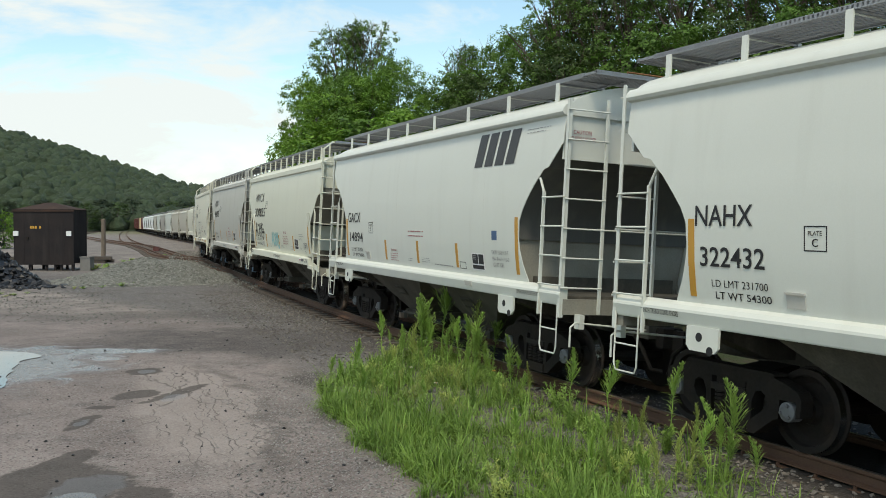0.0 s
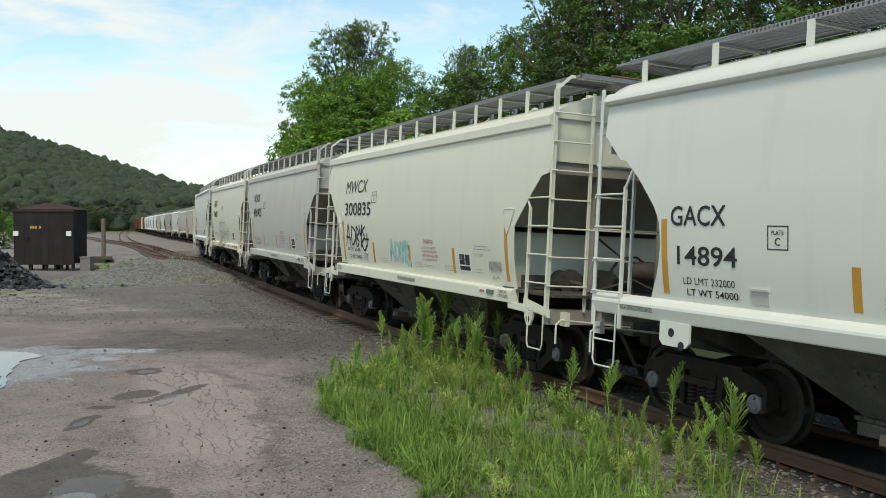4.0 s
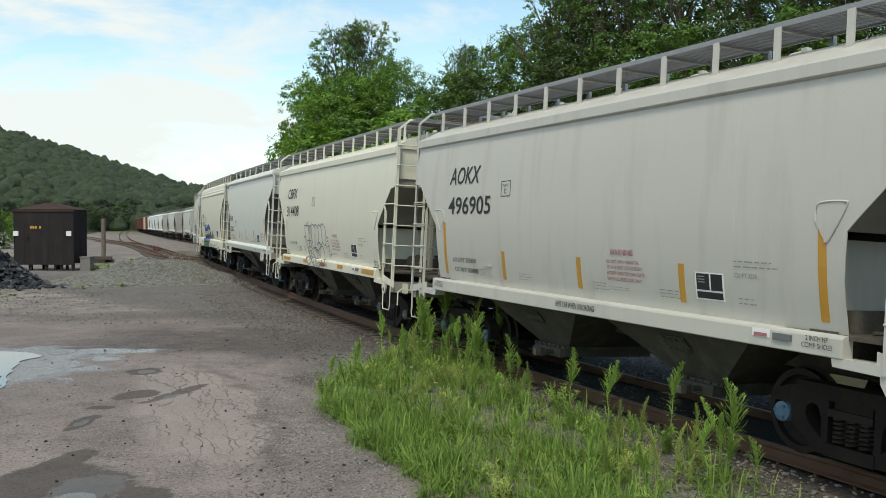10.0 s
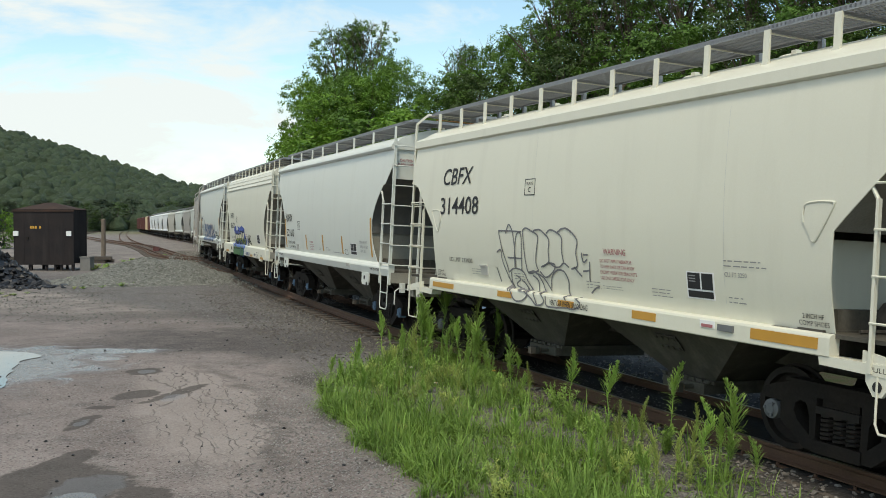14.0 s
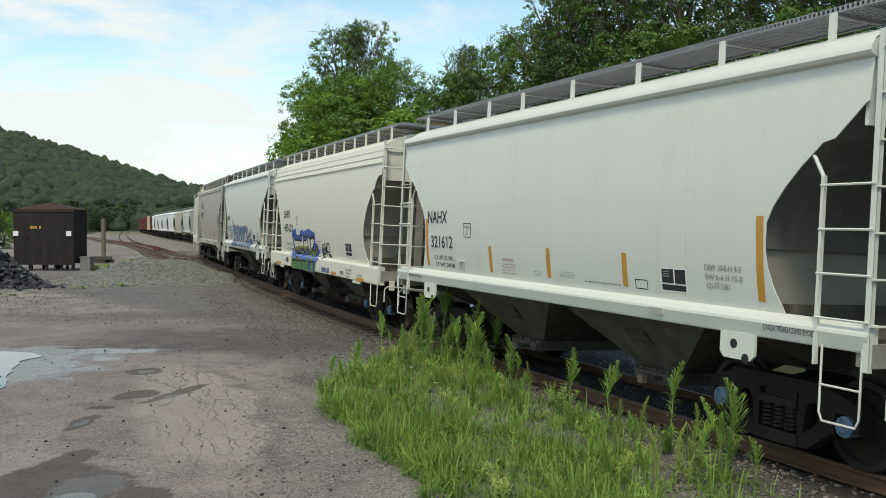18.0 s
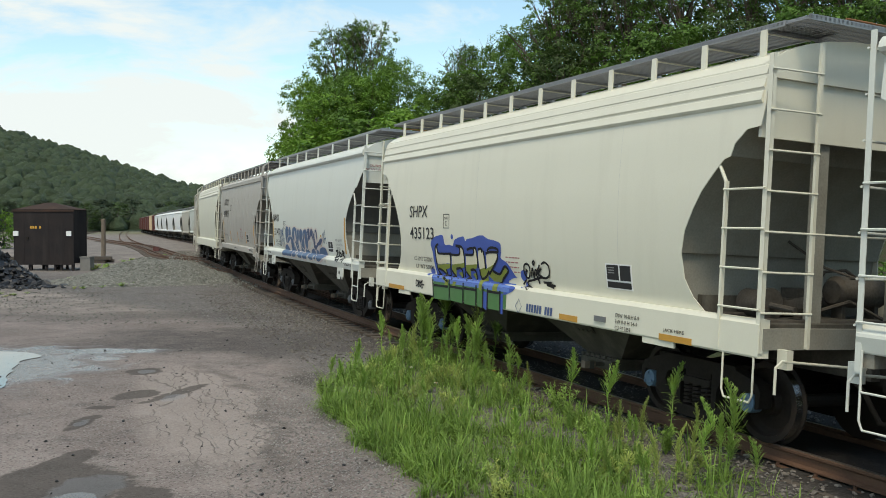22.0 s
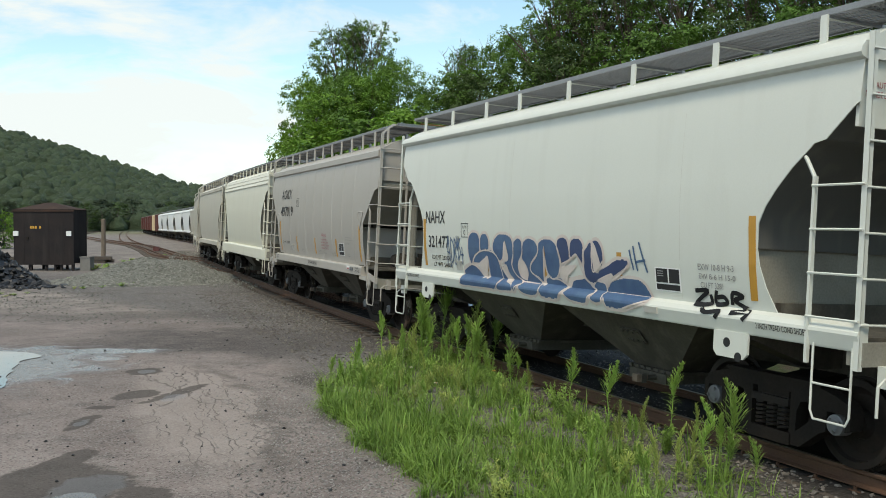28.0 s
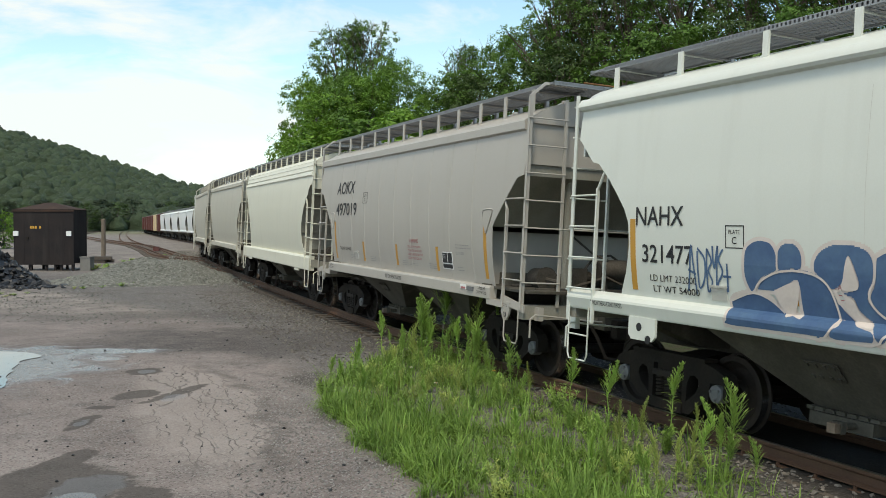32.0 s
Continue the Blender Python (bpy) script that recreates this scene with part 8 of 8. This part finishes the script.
tag_line([(0.8, 1.81), (0.71, 1.78), (0.69, 1.69), (0.73, 1.62), (0.81, 1.59), (0.87, 1.66), (0.87, 1.76), (0.8, 1.81)])
tag_line([(0.74, 1.7), (0.81, 1.69)])
tag_line([(0.77, 1.73), (0.75, 1.65)])
tag_line([(0.91, 1.6), (0.95, 1.74), (0.98, 1.69), (0.98, 1.6), (1.04, 1.72), (1.09, 1.7), (1.05, 1.65), (1.12, 1.68), (1.13, 1.6)])
tag_line([(1.18, 1.81), (1.09, 1.69), (1.23, 1.76), (1.13, 1.67), (1.24, 1.63)])
tag_line([(1.23, 1.82), (1.34, 1.85), (1.44, 1.8), (1.45, 1.69), (1.35, 1.62), (1.19, 1.62), (0.96, 1.57), (0.8, 1.54), (0.78, 1.49), (0.92, 1.43)])
tag_line([(1.0, 1.86), (1.03, 1.84), (1.0, 1.8), (0.97, 1.83), (1.0, 1.86)])
tag_line([(1.25, 1.55), (1.49, 1.56)])
tag_line([(1.34, 1.53), (1.59, 1.52)])
tag_line([(1.33, 1.52), (1.54, 1.49)])
tag_line([(0.62, 1.48), (0.74, 1.56)])
tag_line([(1.07, 1.65), (1.14, 1.52)])
for line in unit((-3.6, -3.05, 1.16, 1.32), TAG[2:7]):
    part("graffiti_stroke", stroke(ST, [line], 0.025), SPRAY_BLACK, C7, "small black graffiti tag", smooth=False)

# white car: big blue bubble letters over the sill
OV = "oval"
LAYER = [0]


def grown(pts, d):
    """A closed outline pushed outwards by d."""
    turn = sum(a[0] * b[1] - b[0] * a[1] for a, b in zip(pts, pts[1:] + pts[:1]))
    out = []
    for k, (x, z) in enumerate(pts):
        (xa, za), (xb, zb) = pts[k - 1], pts[(k + 1) % len(pts)]
        dx, dz = xb - xa, zb - za
        n = math.copysign(d / (math.hypot(dx, dz) or 1), turn)
        out.append((x + dz * n, max(1.30, z - dx * n)))
    return out


def bubble(pts, mat=SPRAY_BLUE):
    LAYER[0] += 1
    k = LAYER[0] * 0.00015
    part("graffiti_halo", fill(OV, [grown(rounded(pts), 0.045)], 0.006 + k), SPRAY_PINK, C8, "pale pink graffiti halo", smooth=False)
    part("graffiti_letter", fill(OV, [rounded(pts)], 0.010 + k), mat, C8, "blue bubble graffiti letter", smooth=False)


def bubble_navy(pts):
    bubble(pts, SPRAY_NAVY)


def pink_gap(pts):
    part("graffiti_gap", fill(OV, [rounded(pts)], 0.0145), SPRAY_PINK, C8, "pale pink graffiti gap", smooth=False)


def pink_line(line):
    part("graffiti_outline", stroke(OV, [line], 0.024, 0.0165), SPRAY_PINK, C8, "pale pink graffiti outline", smooth=False)


bubble([(-2.45, 2.02), (-2.43, 2.16), (-2.33, 2.24), (-2.21, 2.26), (-2.08, 2.23), (-2.01, 2.12), (-2.0, 1.98), (-2.1, 1.93), (-2.23, 1.87), (-2.35, 1.73), (-2.41, 1.79), (-2.45, 1.89)])
bubble([(-1.98, 2.15), (-1.93, 2.21), (-1.83, 2.24), (-1.73, 2.2), (-1.68, 2.11), (-1.69, 1.99), (-1.82, 1.98), (-1.97, 1.96)])
bubble([(-2.28, 1.74), (-2.17, 1.89), (-1.97, 1.96), (-1.7, 1.98), (-1.48, 1.93), (-1.34, 1.82), (-1.25, 1.67), (-1.23, 1.57), (-1.24, 1.49), (-1.31, 1.36), (-1.52, 1.36), (-1.67, 1.5), (-1.72, 1.86), (-1.87, 1.82), (-2.06, 1.75)])
bubble([(-2.64, 1.4), (-2.65, 1.5), (-2.66, 1.61), (-2.48, 1.68), (-2.29, 1.7), (-2.11, 1.65), (-1.98, 1.57), (-1.69, 1.5), (-1.38, 1.46), (-1.31, 1.42), (-1.39, 1.36), (-2.0, 1.36), (-2.63, 1.35)])
bubble([(-1.52, 1.98), (-1.51, 2.08), (-1.42, 2.18), (-1.25, 2.24), (-1.06, 2.23), (-0.91, 2.18), (-0.85, 2.07), (-0.86, 1.91), (-0.92, 1.75), (-0.83, 1.65), (-0.67, 1.55), (-0.53, 1.51), (-0.6, 1.46), (-0.72, 1.36), (-0.83, 1.5), (-1.01, 1.63), (-1.07, 1.74), (-1.18, 1.78), (-1.05, 1.82), (-1.01, 1.91), (-1.12, 2.14), (-1.18, 1.93), (-1.23, 1.85), (-1.34, 1.81), (-1.43, 1.89)])
bubble([(-1.24, 1.45), (-1.19, 1.49), (-1.24, 1.57), (-1.24, 1.68), (-1.17, 1.61), (-1.01, 1.5), (-0.81, 1.46), (-0.8, 1.37), (-0.96, 1.36), (-1.26, 1.36)])
bubble([(-0.81, 2.13), (-0.68, 2.19), (-0.57, 2.14), (-0.56, 1.99), (-0.65, 1.86), (-0.7, 1.75), (-0.66, 1.64), (-0.55, 1.56), (-0.27, 1.55), (0.1, 1.52), (0.06, 1.44), (-0.05, 1.36), (-0.3, 1.35), (-0.49, 1.39), (-0.56, 1.46), (-0.51, 1.51), (-0.74, 1.59), (-0.85, 1.69), (-0.89, 1.77), (-0.83, 1.91)])
bubble([(-0.53, 2.07), (-0.49, 2.14), (-0.37, 2.19), (-0.25, 2.18), (-0.14, 2.14), (-0.07, 2.05), (-0.1, 1.96), (-0.23, 1.87), (-0.32, 1.79), (-0.32, 1.71), (-0.27, 1.65), (-0.14, 1.63), (-0.04, 1.58), (0.01, 1.53), (-0.18, 1.54), (-0.44, 1.55), (-0.39, 1.65), (-0.42, 1.75), (-0.5, 1.84), (-0.56, 1.89)])
bubble([(-0.05, 2.07), (-0.03, 2.13), (0.08, 2.17), (0.23, 2.19), (0.38, 2.15), (0.48, 2.07), (0.53, 1.96), (0.54, 1.84), (0.51, 1.74), (0.44, 1.66), (0.35, 1.63), (0.25, 1.65), (0.18, 1.73), (0.15, 1.87), (0.13, 2.04), (0.1, 2.06), (0.05, 1.66), (0.04, 1.55), (-0.08, 1.62), (-0.23, 1.66), (-0.31, 1.73), (-0.25, 1.82), (-0.13, 1.9), (-0.06, 1.98)])
bubble([(0.06, 1.44), (0.06, 1.48), (0.15, 1.51), (0.12, 1.59), (0.23, 1.63), (0.39, 1.62), (0.52, 1.64), (0.61, 1.58), (0.71, 1.53), (0.66, 1.44), (0.59, 1.35), (0.37, 1.34), (0.15, 1.35)])
bubble([(0.74, 1.45), (0.8, 1.51), (0.78, 1.58), (0.89, 1.63), (1.02, 1.66), (1.17, 1.67), (1.26, 1.63), (1.34, 1.56), (1.46, 1.52), (1.4, 1.47), (1.33, 1.36), (1.14, 1.35), (0.92, 1.37)])
bubble([(1.76, 1.43), (1.67, 1.53), (1.73, 1.59), (1.81, 1.66), (1.96, 1.7), (2.17, 1.73), (2.39, 1.72), (2.5, 1.67), (2.56, 1.61), (2.63, 1.5), (2.48, 1.44), (2.17, 1.35), (1.94, 1.34), (1.81, 1.35)])
bubble([(1.43, 1.44), (1.48, 1.5), (1.38, 1.57), (1.46, 1.65), (1.54, 1.65), (1.65, 1.64), (1.69, 1.56), (1.72, 1.48), (1.69, 1.41), (1.58, 1.38), (1.47, 1.4)])
bubble_navy([(0.48, 2.11), (0.5, 2.18), (0.58, 2.22), (0.68, 2.22), (0.75, 2.18), (0.79, 2.07), (0.82, 1.95), (0.7, 1.89), (0.6, 1.85), (0.57, 1.94), (0.52, 2.05)])
bubble_navy([(0.83, 2.1), (0.87, 2.18), (0.96, 2.21), (1.05, 2.21), (1.13, 2.16), (1.16, 2.08), (1.15, 1.87), (1.08, 1.92), (0.98, 2.0), (0.86, 1.95), (0.83, 1.99)])
bubble_navy([(1.17, 1.82), (1.19, 1.91), (1.19, 2.03), (1.25, 2.09), (1.35, 2.17), (1.37, 2.01), (1.39, 1.86), (1.41, 1.78), (1.5, 1.76), (1.55, 1.8), (1.75, 1.87), (1.91, 1.94), (2.06, 1.96), (2.17, 1.95), (2.18, 1.91), (2.12, 1.86), (1.96, 1.79), (1.84, 1.74), (1.81, 1.77), (1.66, 1.73), (1.49, 1.67), (1.42, 1.63), (1.32, 1.63), (1.2, 1.69)])
bubble_navy([(1.4, 2.19), (1.45, 2.2), (1.52, 2.19), (1.6, 2.11), (1.63, 2.01), (1.62, 1.91), (1.58, 1.87), (1.53, 1.96), (1.48, 2.1)])
pink_gap([(-0.66, 1.81), (-0.59, 1.86), (-0.47, 1.79), (-0.4, 1.66), (-0.45, 1.56), (-0.61, 1.61)])
pink_gap([(-2.06, 1.75), (-1.72, 1.86), (-1.79, 1.53), (-1.92, 1.54)])
pink_gap([(-1.18, 1.93), (-1.12, 2.14), (-1.01, 1.89), (-1.06, 1.82), (-1.2, 1.82)])
pink_gap([(1.39, 2.17), (1.43, 2.16), (1.52, 2.02), (1.57, 1.87), (1.49, 1.79), (1.4, 1.81)])
pink_gap([(0.57, 1.8), (0.96, 1.84), (0.76, 1.71), (0.71, 1.6), (0.61, 1.62), (0.52, 1.67)])
pink_gap([(0.74, 1.66), (0.95, 1.69), (1.17, 1.67), (0.9, 1.63), (0.82, 1.55), (0.79, 1.52)])
pink_gap([(1.49, 1.67), (1.82, 1.77), (1.82, 1.7), (1.73, 1.61), (1.7, 1.65), (1.61, 1.66)])
pink_gap([(-1.17, 1.77), (-1.07, 1.73), (-1.01, 1.62), (-0.82, 1.49), (-0.99, 1.51), (-1.16, 1.62)])
pink_line([(-2.32, 1.72), (-2.24, 1.83), (-2.01, 1.94), (-1.73, 1.97), (-1.48, 1.93), (-1.33, 1.81), (-1.24, 1.57), (-1.26, 1.44), (-1.34, 1.35)])
pink_line([(-1.99, 2.17), (-1.99, 1.96)])
pink_line([(-2.66, 1.61), (-2.35, 1.71), (-2.11, 1.66), (-1.92, 1.54)])
pink_line([(-0.83, 2.13), (-0.83, 1.95), (-0.9, 1.78), (-0.78, 1.62), (-0.51, 1.51), (-0.65, 1.45), (-0.73, 1.36)])
pink_line([(-0.54, 2.11), (-0.54, 1.96), (-0.66, 1.83), (-0.69, 1.73), (-0.62, 1.6), (-0.43, 1.56)])
pink_line([(-0.05, 2.1), (-0.07, 1.98), (-0.28, 1.82), (-0.31, 1.71), (-0.16, 1.63), (0.03, 1.53), (0.06, 1.37)])
pink_line([(0.48, 2.09), (0.54, 1.95), (0.55, 1.81), (0.46, 1.66), (0.31, 1.62), (0.18, 1.7), (0.13, 1.87), (0.11, 2.06)])
pink_line([(0.11, 2.06), (0.09, 1.81), (0.06, 1.56)])
pink_line([(0.4, 1.63), (0.55, 1.61), (0.73, 1.53), (0.66, 1.44), (0.59, 1.34)])
pink_line([(0.6, 1.85), (0.82, 1.92), (0.98, 2.0), (1.04, 1.92), (1.17, 1.7), (1.33, 1.6), (1.47, 1.51), (1.39, 1.46), (1.33, 1.35)])
pink_line([(0.82, 2.08), (0.82, 1.95)])
pink_line([(1.17, 2.08), (1.15, 1.85)])
pink_line([(0.57, 1.8), (0.96, 1.84), (0.76, 1.71)])
pink_line([(1.49, 1.67), (1.81, 1.77), (1.82, 1.69), (2.02, 1.78), (2.18, 1.9)])
pink_line([(1.39, 2.17), (1.37, 1.96), (1.39, 1.78), (1.56, 1.87), (1.63, 1.93)])
pink_line([(1.49, 1.66), (1.65, 1.64), (1.69, 1.55), (1.69, 1.48), (1.7, 1.4)])
pink_line([(2.16, 1.35), (2.63, 1.49)])
for line in ([(2.22, 2.1), (2.3, 1.85)], [(2.3, 2.15), (2.38, 1.84)], [(2.34, 1.95), (2.55, 1.98)], [(2.42, 2.2), (2.58, 1.83)]):
    part("graffiti_stroke", stroke(OV, [line], 0.03), SPRAY_BLUE, C8, "dark blue graffiti number", smooth=False)
for line in unit((-3.36, -2.66, 1.6, 2.22), TAG):
    part("graffiti_stroke", stroke(OV, [line], 0.025), SPRAY_BLUE, C8, "thin blue graffiti tag", smooth=False)
HAND = [[(0.0, 0.9), (0.25, 0.95), (0.1, 0.6), (0.02, 0.35), (0.3, 0.4), (0.3, 0.8)], [(0.42, 1.0), (0.4, 0.45), (0.6, 0.5), (0.55, 0.75), (0.42, 0.7)], [(0.7, 0.45), (0.72, 0.95), (0.9, 0.85), (0.75, 0.65), (0.98, 0.35)], [(0.2, 0.25), (0.3, 0.05), (0.55, 0.15), (0.5, -0.15)], [(0.75, 0.15), (1.05, 0.25), (1.0, -0.1)]]
for line in unit((3.45, 4.3, 1.44, 1.7), HAND):
    part("graffiti_stroke", stroke(OV, [line], 0.05), SPRAY_BLACK, C8, "bold black graffiti tag", smooth=False)


# faint weld seams between the side sheets
SEAM = material("weld_seam_paint", (0.57, 0.57, 0.52), 0.5, 0, 60, 0.1, 3, 0.3, 0)
for car, st in ((C1, "oval"), (C2, "oval"), (C3, "angled"), (C4, "angled"), (C5, "angled"), (C6, "oval"), (C7, ST), (C8, "oval")):
    for x in (-0.95, 3.2):
        part("weld_seam", stroke(st, [[(x, 1.56 + 0.24 * k) for k in range(10)]], 0.006, 0.002, False), SEAM, car, smooth=False)


# ---- what moves: the train rolls past, slowing down ----
def motions():
    for car, u in TRAIN:
        walk(car, [(k * 0.5, car_pose(u - gone(k * 0.5))) for k in range(65)])
    for w, ax, a0 in SPINNING:
        rows = []
        for k in range(161):
            t = k * 0.2
            rows.append((t, pose(ax, 0, 0.457, 0, math.degrees(gone(t) / 0.4575) + a0, 0)))
        walk(w, rows)


motions()
